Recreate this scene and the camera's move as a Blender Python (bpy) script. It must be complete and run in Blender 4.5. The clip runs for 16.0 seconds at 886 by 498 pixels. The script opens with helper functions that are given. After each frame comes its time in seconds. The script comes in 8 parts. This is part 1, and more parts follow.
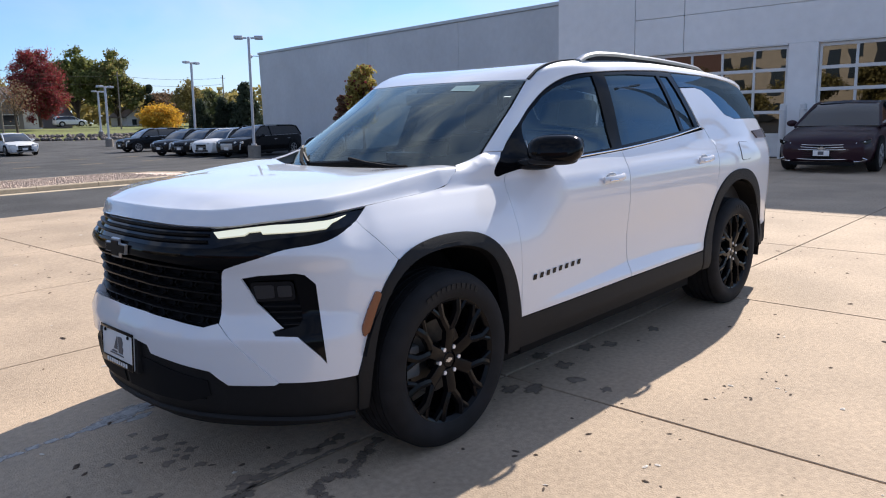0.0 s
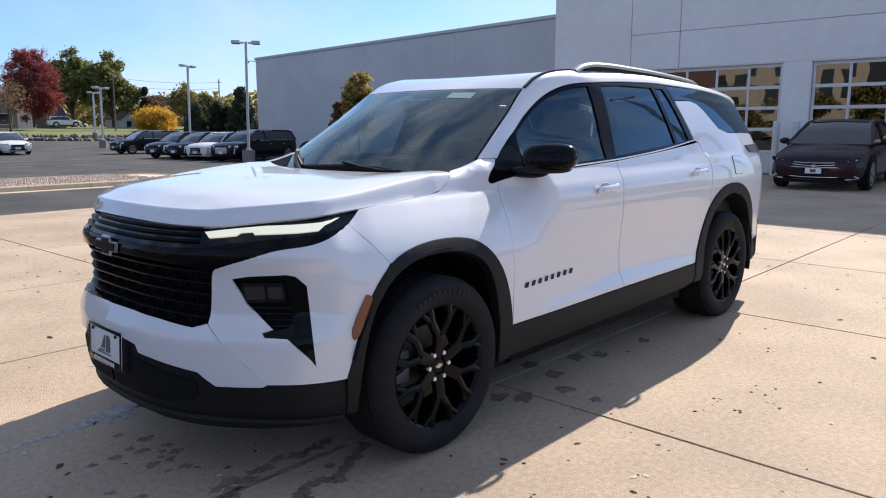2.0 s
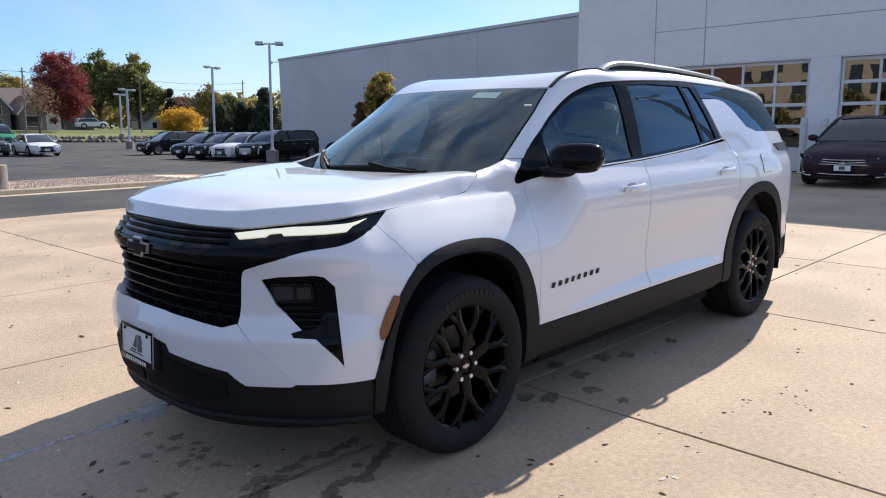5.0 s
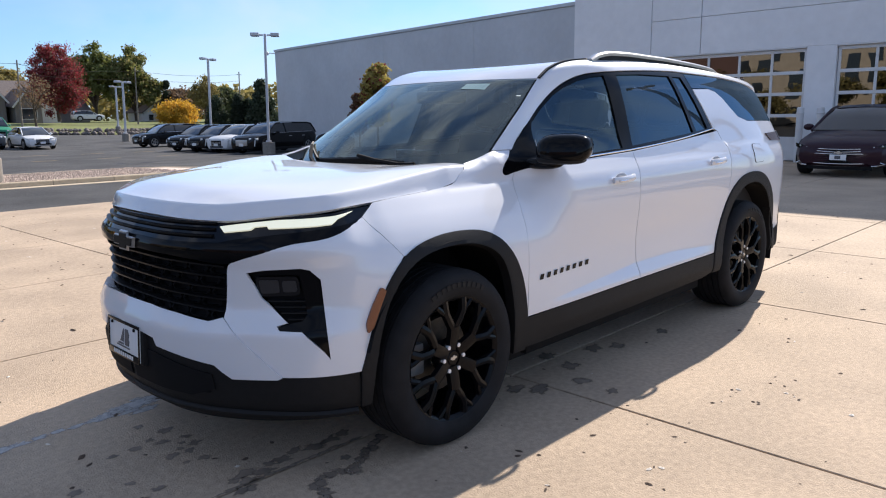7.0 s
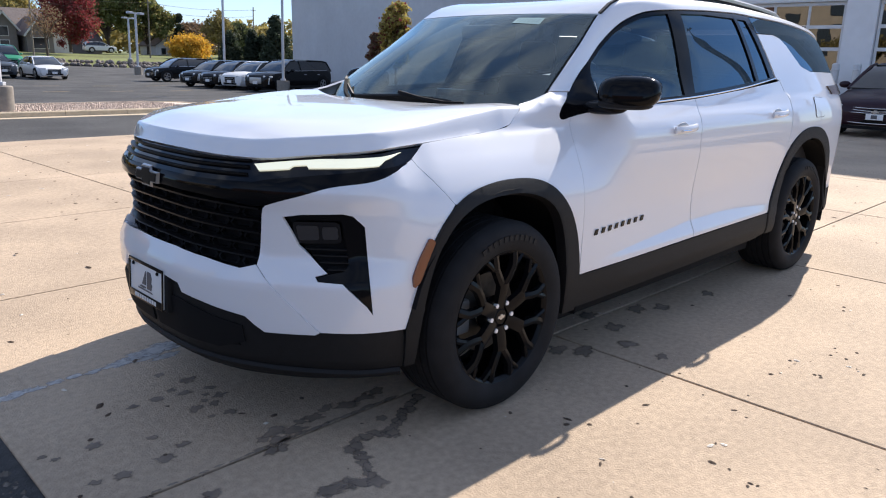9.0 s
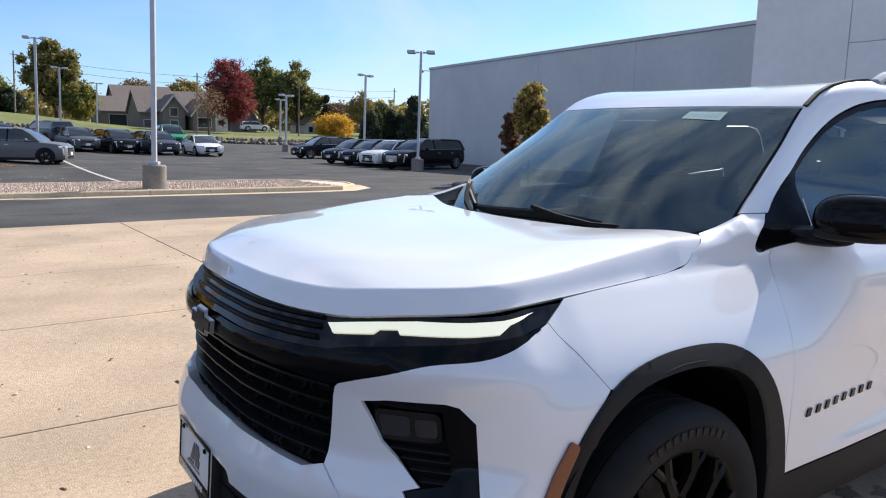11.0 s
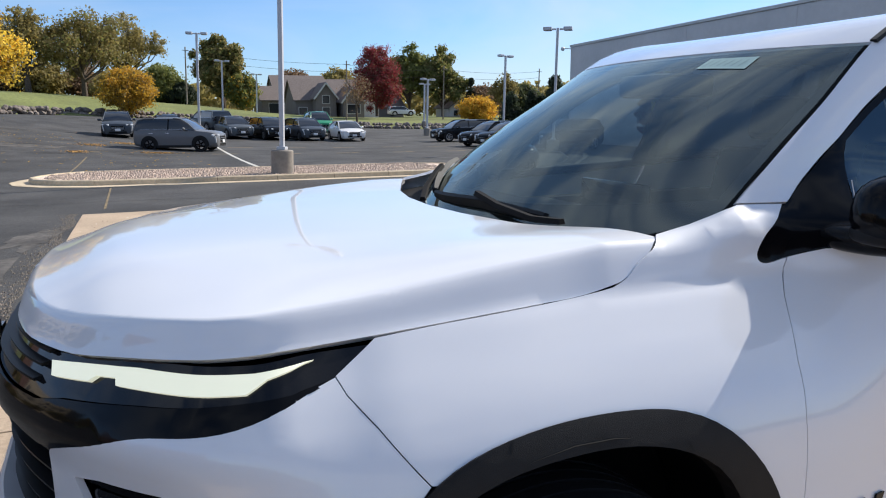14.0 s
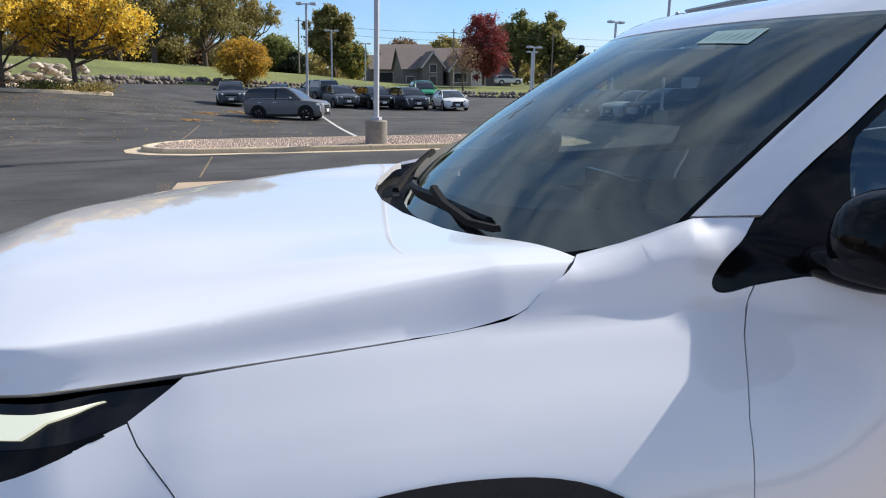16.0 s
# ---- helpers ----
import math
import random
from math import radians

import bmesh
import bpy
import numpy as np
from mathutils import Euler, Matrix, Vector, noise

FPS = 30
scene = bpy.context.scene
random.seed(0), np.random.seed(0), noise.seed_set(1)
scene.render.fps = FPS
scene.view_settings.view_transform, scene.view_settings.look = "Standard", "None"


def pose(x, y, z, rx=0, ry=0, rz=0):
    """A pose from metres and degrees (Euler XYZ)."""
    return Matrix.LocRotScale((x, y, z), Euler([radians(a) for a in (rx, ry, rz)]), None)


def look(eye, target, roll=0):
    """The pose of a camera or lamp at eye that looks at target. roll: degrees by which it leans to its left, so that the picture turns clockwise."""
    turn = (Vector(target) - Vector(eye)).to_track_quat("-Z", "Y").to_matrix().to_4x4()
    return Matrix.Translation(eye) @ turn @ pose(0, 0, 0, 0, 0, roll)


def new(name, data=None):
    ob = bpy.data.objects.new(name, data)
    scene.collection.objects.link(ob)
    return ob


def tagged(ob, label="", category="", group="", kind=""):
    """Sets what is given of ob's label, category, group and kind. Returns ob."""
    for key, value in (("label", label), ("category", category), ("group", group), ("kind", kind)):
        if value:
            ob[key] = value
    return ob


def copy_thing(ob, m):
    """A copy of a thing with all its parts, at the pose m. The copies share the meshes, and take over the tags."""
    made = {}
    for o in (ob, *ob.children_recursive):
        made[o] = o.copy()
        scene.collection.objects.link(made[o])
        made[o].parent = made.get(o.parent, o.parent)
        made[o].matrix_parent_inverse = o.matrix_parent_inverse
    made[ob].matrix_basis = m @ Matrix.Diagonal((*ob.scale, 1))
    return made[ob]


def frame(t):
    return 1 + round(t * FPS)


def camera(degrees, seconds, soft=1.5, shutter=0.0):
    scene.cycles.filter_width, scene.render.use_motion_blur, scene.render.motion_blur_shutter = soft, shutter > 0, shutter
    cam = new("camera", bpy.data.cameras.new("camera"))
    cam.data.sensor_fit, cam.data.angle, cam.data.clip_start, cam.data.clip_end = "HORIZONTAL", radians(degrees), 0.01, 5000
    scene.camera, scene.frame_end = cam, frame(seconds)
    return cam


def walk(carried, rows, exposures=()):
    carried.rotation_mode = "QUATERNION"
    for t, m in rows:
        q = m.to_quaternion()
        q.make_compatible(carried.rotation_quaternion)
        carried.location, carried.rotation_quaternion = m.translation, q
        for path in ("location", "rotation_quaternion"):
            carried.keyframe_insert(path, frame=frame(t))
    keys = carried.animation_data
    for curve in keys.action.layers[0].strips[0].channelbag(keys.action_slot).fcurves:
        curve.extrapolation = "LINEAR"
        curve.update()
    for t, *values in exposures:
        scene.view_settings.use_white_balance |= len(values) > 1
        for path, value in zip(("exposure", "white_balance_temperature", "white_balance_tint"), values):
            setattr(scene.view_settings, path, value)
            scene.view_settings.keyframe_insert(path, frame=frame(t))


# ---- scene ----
cam = camera(62.7, 16.0, soft=1.1)
PATH = [
    (0, (-2.198, -3.024, 1.438), (-0.773, -1.67, 1.072), -1.6),
    (0.5, (-2.19, -3.022, 1.442), (-0.771, -1.66, 1.083), -1.7),
    (1, (-2.199, -3.021, 1.449), (-0.78, -1.654, 1.105), -1.4),
    (1.5, (-2.199, -3.019, 1.431), (-0.769, -1.662, 1.093), -0.8),
    (2, (-2.195, -3.021, 1.42), (-0.752, -1.679, 1.079), -0.2),
    (2.5, (-2.191, -3.017, 1.42), (-0.745, -1.678, 1.079), 0.0),
    (3, (-2.182, -3.017, 1.421), (-0.749, -1.663, 1.086), -0.2),
    (3.5, (-2.183, -3.015, 1.414), (-0.771, -1.638, 1.081), -0.4),
    (4, (-2.199, -2.997, 1.421), (-0.804, -1.603, 1.09), -0.2),
    (4.5, (-2.217, -3.0, 1.424), (-0.823, -1.604, 1.095), -0.1),
    (5, (-2.21, -3.008, 1.426), (-0.809, -1.622, 1.083), -0.6),
    (7.5, (-2.172, -3.046, 1.43), (-0.774, -1.667, 1.053), -0.8),
    (8, (-2.181, -3.049, 1.42), (-0.803, -1.655, 1.023), 0.1),
    (8.5, (-2.161, -2.938, 1.396), (-0.794, -1.549, 0.947), 1.0),
    (9, (-2.101, -2.736, 1.384), (-0.74, -1.362, 0.875), 1.2),
    (9.5, (-1.922, -2.628, 1.352), (-0.592, -1.219, 0.855), 1.0),
    (10, (-1.745, -2.446, 1.47), (-0.477, -0.951, 1.073), 1.0),
    (10.2, (-1.713, -2.322, 1.49), (-0.478, -0.789, 1.139), 1.0),
    (12.3, (-1.191, -1.941, 1.479), (-0.199, -0.238, 1.141), 1.0),
    (12.5, (-1.12, -1.879, 1.472), (-0.135, -0.172, 1.13), 1.4),
    (13, (-0.943, -1.892, 1.474), (-0.015, -0.153, 1.136), 0.7),
    (13.5, (-0.731, -2.012, 1.486), (0.1, -0.225, 1.147), -0.5),
    (14, (-0.644, -1.907, 1.442), (0.11, -0.092, 1.075), -0.4),
    (14.5, (-0.601, -1.703, 1.454), (0.072, 0.136, 1.048), 0.3),
    (15, (-0.522, -1.705, 1.457), (0.012, 0.176, 1.035), -0.3),
    (15.5, (-0.343, -1.817, 1.514), (0.091, 0.089, 1.093), -0.9),
    (16, (-0.191, -1.809, 1.475), (0.284, 0.082, 1.029), -0.5),
]
EXPOSURES = [(0, 0.66, 6180, 13), (5.2, 0.68, 6180, 13), (7.3, 0.70, 6180, 13), (9.5, 0.86, 6180, 13), (12.3, 0.61, 6210, 10), (16, 0.60, 6210, 10)]
walk(cam, [(t, look(eye, target, roll)) for t, eye, target, roll in PATH], EXPOSURES)

# ---- daylight ----
SUN_TO = Vector((1.34, 0.30, 1.0)).normalized()
world = bpy.data.worlds.new("sky")
scene.world = world
world.use_nodes = True
wn = world.node_tree
wn.nodes.clear()
w_out = wn.nodes.new("ShaderNodeOutputWorld")
w_bg = wn.nodes.new("ShaderNodeBackground")
w_sky = wn.nodes.new("ShaderNodeTexSky")
w_sky.sky_type = "NISHITA"
w_sky.sun_disc = False
w_sky.sun_elevation = math.asin(SUN_TO.z)
w_sky.sun_rotation = math.atan2(SUN_TO.x, SUN_TO.y)
w_sky.ozone_density = 2.5
w_sky.dust_density = 0.15
w_co = wn.nodes.new("ShaderNodeTexCoord")
w_map = wn.nodes.new("ShaderNodeMapping")
w_map.inputs["Scale"].default_value = (1.1, 3.4, 3.6)
w_map.inputs["Rotation"].default_value = (0.12, 0.05, 0.5)
w_noise = wn.nodes.new("ShaderNodeTexNoise")
w_noise.inputs["Scale"].default_value = 2.0
w_noise.inputs["Detail"].default_value = 7.0
w_noise.inputs["Distortion"].default_value = 0.6
w_ramp = wn.nodes.new("ShaderNodeValToRGB")
w_ramp.color_ramp.elements[0].position = 0.40
w_ramp.color_ramp.elements[1].position = 0.80
w_ramp.color_ramp.elements[1].color = (0.75, 0.75, 0.75, 1)
w_mix = wn.nodes.new("ShaderNodeMixRGB")
w_mix.inputs["Color2"].default_value = (4.5, 4.75, 5.1, 1)
wn.links.new(w_co.outputs["Generated"], w_map.inputs["Vector"])
wn.links.new(w_map.outputs["Vector"], w_noise.inputs["Vector"])
wn.links.new(w_noise.outputs["Fac"], w_ramp.inputs["Fac"])
# thin cloud overhead, clear deep blue towards the horizon
w_sep = wn.nodes.new("ShaderNodeSeparateXYZ")
wn.links.new(w_co.outputs["Generated"], w_sep.inputs["Vector"])
w_high = wn.nodes.new("ShaderNodeMapRange")
w_high.inputs["From Min"].default_value, w_high.inputs["From Max"].default_value = 0.08, 0.7
w_high.inputs["To Min"].default_value, w_high.inputs["To Max"].default_value = 0.75, 1.3
wn.links.new(w_sep.outputs["Z"], w_high.inputs["Value"])
w_mul = wn.nodes.new("ShaderNodeMath")
w_mul.operation = "MULTIPLY"
wn.links.new(w_ramp.outputs["Color"], w_mul.inputs[0])
wn.links.new(w_high.outputs["Result"], w_mul.inputs[1])
w_low = wn.nodes.new("ShaderNodeMapRange")
w_low.inputs["From Min"].default_value, w_low.inputs["From Max"].default_value = 0.0, 0.42
wn.links.new(w_sep.outputs["Z"], w_low.inputs["Value"])
w_tint = wn.nodes.new("ShaderNodeMixRGB")
w_tint.inputs["Color1"].default_value = (0.42, 0.57, 0.82, 1)
w_tint.inputs["Color2"].default_value = (0.80, 0.80, 0.82, 1)
wn.links.new(w_low.outputs["Result"], w_tint.inputs["Fac"])
w_deep = wn.nodes.new("ShaderNodeMixRGB")
w_deep.blend_type = "MULTIPLY"
w_deep.inputs["Fac"].default_value = 1
wn.links.new(w_sky.outputs["Color"], w_deep.inputs["Color1"])
wn.links.new(w_tint.outputs["Color"], w_deep.inputs["Color2"])
wn.links.new(w_mul.outputs["Value"], w_mix.inputs["Fac"])
wn.links.new(w_deep.outputs["Color"], w_mix.inputs["Color1"])
wn.links.new(w_mix.outputs["Color"], w_bg.inputs["Color"])
wn.links.new(w_bg.outputs["Background"], w_out.inputs["Surface"])
w_bg.inputs["Strength"].default_value = 0.12
sun = new("sun", bpy.data.lights.new("sun", "SUN"))
sun.data.energy = 4.45
sun.data.angle = radians(0.53)
sun.data.color = (1.0, 0.905, 0.765)
sun.matrix_world = look(SUN_TO * 50, (0, 0, 0))

# ---- materials ----
def mat(name, color, rough=0.5, metal=0.0, vary=0.0, scale=8.0, bump=0.0, bump_scale=40.0, coat=0.0, spec=0.5, dark=None, stain=0.0, stain_scale=0.7,
        island=0.0, emit=0.0, coat_ior=1.5):
    """A surface with two scales of colour variation, fine relief and gloss."""
    m = bpy.data.materials.new(name)
    m.use_nodes = True
    nt = m.node_tree
    bs = nt.nodes["Principled BSDF"]
    bs.inputs["Base Color"].default_value = (*color, 1)
    bs.inputs["Roughness"].default_value = rough
    bs.inputs["Metallic"].default_value = metal
    bs.inputs["Specular IOR Level"].default_value = spec
    bs.inputs["Coat Weight"].default_value = coat
    bs.inputs["Coat Roughness"].default_value = 0.03
    bs.inputs["Coat IOR"].default_value = coat_ior
    if emit:
        bs.inputs["Emission Color"].default_value = (*color, 1)
        bs.inputs["Emission Strength"].default_value = emit
    co = nt.nodes.new("ShaderNodeTexCoord")
    last = None
    if vary or stain or island:
        rgb = nt.nodes.new("ShaderNodeRGB")
        rgb.outputs[0].default_value = (*color, 1)
        last = rgb.outputs[0]

    def layer(size, amount, detail, low, high, last):
        n = nt.nodes.new("ShaderNodeTexNoise")
        n.inputs["Scale"].default_value = size
        n.inputs["Detail"].default_value = detail
        nt.links.new(co.outputs["Object"], n.inputs["Vector"])
        r = nt.nodes.new("ShaderNodeMapRange")
        r.inputs["From Min"].default_value, r.inputs["From Max"].default_value = low, high
        r.inputs["To Min"].default_value, r.inputs["To Max"].default_value = 1 - amount, 1 + amount * 0.6
        nt.links.new(n.outputs["Fac"], r.inputs["Value"])
        mx = nt.nodes.new("ShaderNodeMixRGB")
        mx.blend_type = "MULTIPLY"
        mx.inputs["Fac"].default_value = 1
        nt.links.new(last, mx.inputs["Color1"])
        nt.links.new(r.outputs["Result"], mx.inputs["Color2"])
        return mx.outputs["Color"]
    if vary:
        last = layer(scale, vary, 6, 0.3, 0.7, last)
    if stain:
        last = layer(stain_scale, stain, 5, 0.35, 0.65, last)
    if island:
        g = nt.nodes.new("ShaderNodeNewGeometry")
        o = nt.nodes.new("ShaderNodeObjectInfo")
        ad = nt.nodes.new("ShaderNodeMath")
        nt.links.new(g.outputs["Random Per Island"], ad.inputs[0])
        nt.links.new(o.outputs["Random"], ad.inputs[1])
        r = nt.nodes.new("ShaderNodeMapRange")
        r.inputs["From Max"].default_value = 2.0
        r.inputs["To Min"].default_value, r.inputs["To Max"].default_value = 1 - island, 1 + island
        nt.links.new(ad.outputs[0], r.inputs["Value"])
        mx = nt.nodes.new("ShaderNodeMixRGB")
        mx.blend_type = "MULTIPLY"
        mx.inputs["Fac"].default_value = 1
        nt.links.new(last, mx.inputs["Color1"])
        nt.links.new(r.outputs["Result"], mx.inputs["Color2"])
        last = mx.outputs["Color"]
    if last is not None:
        nt.links.new(last, bs.inputs["Base Color"])
    if bump:
        n = nt.nodes.new("ShaderNodeTexNoise")
        n.inputs["Scale"].default_value = bump_scale
        n.inputs["Detail"].default_value = 5
        nt.links.new(co.outputs["Object"], n.inputs["Vector"])
        b = nt.nodes.new("ShaderNodeBump")
        b.inputs["Strength"].default_value = bump
        b.inputs["Distance"].default_value = 0.02
        nt.links.new(n.outputs["Fac"], b.inputs["Height"])
        nt.links.new(b.outputs["Normal"], bs.inputs["Normal"])
    return m


def glass(name, tint, ior=1.5, rough=0.0, wavy=0.0, sheen=(1, 1, 1)):
    """A pane: tinted see-through with a mirror gloss that grows at grazing angles."""
    m = bpy.data.materials.new(name)
    m.use_nodes = True
    nt = m.node_tree
    nt.nodes.clear()
    out = nt.nodes.new("ShaderNodeOutputMaterial")
    tr = nt.nodes.new("ShaderNodeBsdfTransparent")
    tr.inputs["Color"].default_value = (*tint, 1)
    gl = nt.nodes.new("ShaderNodeBsdfGlossy")
    gl.inputs["Roughness"].default_value = rough
    gl.inputs["Color"].default_value = (*sheen, 1)
    if wavy:
        co = nt.nodes.new("ShaderNodeTexCoord")
        n = nt.nodes.new("ShaderNodeTexNoise")
        n.inputs["Scale"].default_value = 2.2
        n.inputs["Detail"].default_value = 1.0
        nt.links.new(co.outputs["Object"], n.inputs["Vector"])
        b = nt.nodes.new("ShaderNodeBump")
        b.inputs["Distance"].default_value = wavy
        nt.links.new(n.outputs["Fac"], b.inputs["Height"])
        nt.links.new(b.outputs["Normal"], gl.inputs["Normal"])
    lw = nt.nodes.new("ShaderNodeLayerWeight")
    lw.inputs["Blend"].default_value = 0.5
    pw = nt.nodes.new("ShaderNodeMath")
    pw.operation = "POWER"
    pw.inputs[1].default_value = 5.0
    nt.links.new(lw.outputs["Facing"], pw.inputs[0])
    fr = nt.nodes.new("ShaderNodeMapRange")
    fr.inputs["To Min"].default_value = ((ior - 1) / (ior + 1)) ** 2
    nt.links.new(pw.outputs[0], fr.inputs["Value"])
    mx = nt.nodes.new("ShaderNodeMixShader")
    nt.links.new(fr.outputs[0], mx.inputs[0])
    nt.links.new(tr.outputs[0], mx.inputs[1])
    nt.links.new(gl.outputs[0], mx.inputs[2])
    nt.links.new(mx.outputs[0], out.inputs["Surface"])
    return m


M_PAINT = mat("pearl_white_paint", (0.745, 0.755, 0.795), 0.42, coat=1.0, coat_ior=1.65)
M_BLACK = mat("gloss_black_trim", (0.004, 0.004, 0.005), 0.09, spec=0.15)
M_PLASTIC = mat("textured_black_plastic", (0.008, 0.008, 0.009), 0.6, vary=0.2, scale=30, bump=0.15, bump_scale=600, spec=0.28)
M_MATTE = mat("matte_black", (0.006, 0.006, 0.007), 0.8, spec=0.2)
M_TYRE = mat("tyre_rubber", (0.0115, 0.0115, 0.013), 0.75, spec=0.25, vary=0.3, scale=14, bump=0.1, bump_scale=300, stain=0.25, stain_scale=3)
M_GRILLE = mat("satin_black_grille", (0.006, 0.006, 0.007), 0.42, spec=0.28)
M_RIM = mat("gloss_black_rim", (0.004, 0.004, 0.005), 0.22, spec=0.13)
M_CHROME = mat("chrome", (0.75, 0.76, 0.78), 0.12, metal=1.0)
M_STEEL = mat("brushed_steel", (0.55, 0.55, 0.56), 0.35, metal=1.0, vary=0.15, scale=60)
# near-white base stands for sky and sun mirrored in the nuts
M_NUT = mat("nut_sky_reflection", (0.82, 0.82, 0.84), 0.35, metal=0.3)
M_SATIN = mat("satin_silver", (0.48, 0.48, 0.48), 0.32, metal=0.9)
M_WIND = glass("windscreen_glass", (0.80, 0.87, 0.84), 2.35, sheen=(0.84, 0.92, 0.86))
M_FRONTGLASS = glass("tinted_side_glass", (0.36, 0.42, 0.43), 2.0, sheen=(0.62, 0.86, 1.0))
M_DARKGLASS = glass("privacy_glass", (0.05, 0.06, 0.075), 2.05, sheen=(0.55, 0.76, 0.90))
M_LAMP = mat("daytime_lamp_lens", (0.90, 0.88, 0.66), 0.2, emit=0.36)
M_SMOKE = mat("smoked_lens", (0.008, 0.008, 0.010), 0.06, spec=0.35)
M_AMBER = mat("amber_lens", (0.17, 0.038, 0.008), 0.2, coat=0.6)
M_RED = mat("dark_red_lens", (0.030, 0.004, 0.005), 0.1, coat=0.6)
M_CABIN = mat("dark_cabin_trim", (0.018, 0.018, 0.020), 0.7, vary=0.2, scale=20)
M_SEAT = mat("dark_seat_cloth", (0.03, 0.03, 0.033), 0.8, vary=0.25, scale=40)
M_WHITE = mat("white_plate", (0.78, 0.78, 0.78), 0.4)
M_PAPER = mat("pale_green_sticker", (0.36, 0.51, 0.49), 0.6)
M_INK = mat("faded_ink", (0.20, 0.30, 0.31), 0.5)
M_CONCRETE = mat("concrete_slab", (0.480, 0.367, 0.259), 0.85, vary=0.17, scale=34, stain=0.16, stain_scale=0.9, bump=0.34, bump_scale=110, island=0.05)
M_JOINT = mat("joint_filler", (0.04, 0.035, 0.031), 0.95, vary=0.3, scale=12)
M_ASPHALT = mat("asphalt", (0.060, 0.058, 0.057), 0.85, vary=0.38, scale=26, stain=0.42, stain_scale=0.5, bump=0.4, bump_scale=120)
M_KERB = mat("kerb_concrete", (0.60, 0.49, 0.34), 0.85, vary=0.15, scale=12, stain=0.15, bump=0.3, bump_scale=60, island=0.08)
M_GRAVEL = mat("river_gravel", (0.56, 0.44, 0.36), 0.9, vary=0.5, scale=30, bump=0.8, bump_scale=30, island=0.5)
M_GRASS = mat("mown_grass", (0.16, 0.18, 0.05), 0.95, vary=0.35, scale=3, stain=0.3, stain_scale=0.12, bump=0.6, bump_scale=25)
M_WALL = mat("grey_precast_wall", (0.59, 0.59, 0.60), 0.8, vary=0.04, scale=4, stain=0.07, stain_scale=0.35, bump=0.05, bump_scale=40)
M_WALL2 = mat("light_grey_wall", (0.78, 0.785, 0.80), 0.8, vary=0.04, scale=4, stain=0.06, stain_scale=0.3, bump=0.05, bump_scale=40)
M_CAP = mat("parapet_metal", (0.50, 0.50, 0.50), 0.45, metal=0.4)
M_FRAME = mat("white_aluminium_frame", (0.66, 0.66, 0.66), 0.45, vary=0.05, scale=5)
M_DOORGLASS = glass("door_glass", (0.10, 0.10, 0.10), 2.3, wavy=0.0009)
M_POLE = mat("white_lamp_pole", (0.50, 0.51, 0.54), 0.4, vary=0.06, scale=5)
M_BASE = mat("lamp_base_concrete", (0.26, 0.235, 0.205), 0.9, vary=0.15, scale=9, stain=0.15, bump=0.3, bump_scale=50)
M_BOULDER = mat("boulder", (0.16, 0.135, 0.12), 0.9, vary=0.4, scale=5, bump=0.6, bump_scale=12, island=0.45)
M_WOODPOLE = mat("weathered_pole_wood", (0.24, 0.205, 0.17), 0.9, vary=0.3, scale=6, bump=0.4, bump_scale=20)
M_BARK = mat("bark", (0.10, 0.075, 0.055), 0.95, vary=0.4, scale=9, bump=0.7, bump_scale=30)
M_LINE = mat("worn_road_paint", (0.55, 0.54, 0.50), 0.8, vary=0.35, scale=12)
M_YLINE = mat("worn_yellow_paint", (0.22, 0.165, 0.09), 0.85, vary=0.5, scale=9)

# ---- mesh tools ----
from mathutils.geometry import delaunay_2d_cdt


def mesh_of(name, verts, faces, material, normals=None, smooth_shade=True):
    me = bpy.data.meshes.new(name)
    me.from_pydata(verts, [], faces)
    me.materials.append(material)
    if smooth_shade:
        me.polygons.foreach_set("use_smooth", [True] * len(me.polygons))
    if normals:
        me.normals_split_custom_set(normals)
    me.update()
    return me


def put(name, me, parent=None, label="", at=None):
    ob = new(name, me)
    if parent is not None:
        ob.parent = parent
    if at is not None:
        ob.matrix_basis = at
    if label:
        ob["label"] = label
    return ob


def part(name, bm, material, parent, label="", flat=False):
    """Links a bmesh as one mesh object under a thing or a part."""
    me = bpy.data.meshes.new(name)
    bm.normal_update()
    bm.to_mesh(me)
    bm.free()
    me.materials.append(material)
    if not flat:
        me.polygons.foreach_set("use_smooth", [True] * len(me.polygons))
        me.set_sharp_from_angle(angle=radians(35))
    return put(name, me, parent, label)


def empty(name, label, category, at=None, group="", kind=""):
    ob = new(name)
    ob.empty_display_size = 0.2
    if at is not None:
        ob.matrix_basis = at
    return tagged(ob, label, category, group, kind)


def box(bm, lo, hi, bevel=0.0, m=None, seg=2):
    """Adds a box with rounded edges."""
    lo, hi = Vector(lo), Vector(hi)
    made = bmesh.ops.create_cube(bm, size=1.0)["verts"]
    for v in made:
        v.co = Vector([lo[i] + (v.co[i] + 0.5) * (hi[i] - lo[i]) for i in range(3)])
        if m is not None:
            v.co = m @ v.co
    if bevel:
        edges = list({e for v in made for e in v.link_edges})
        bmesh.ops.bevel(bm, geom=edges, offset=bevel, segments=seg, profile=0.6, affect="EDGES")
    return bm


def new_box(lo, hi, bevel=0.0, m=None, seg=2):
    return box(bmesh.new(), lo, hi, bevel, m, seg)


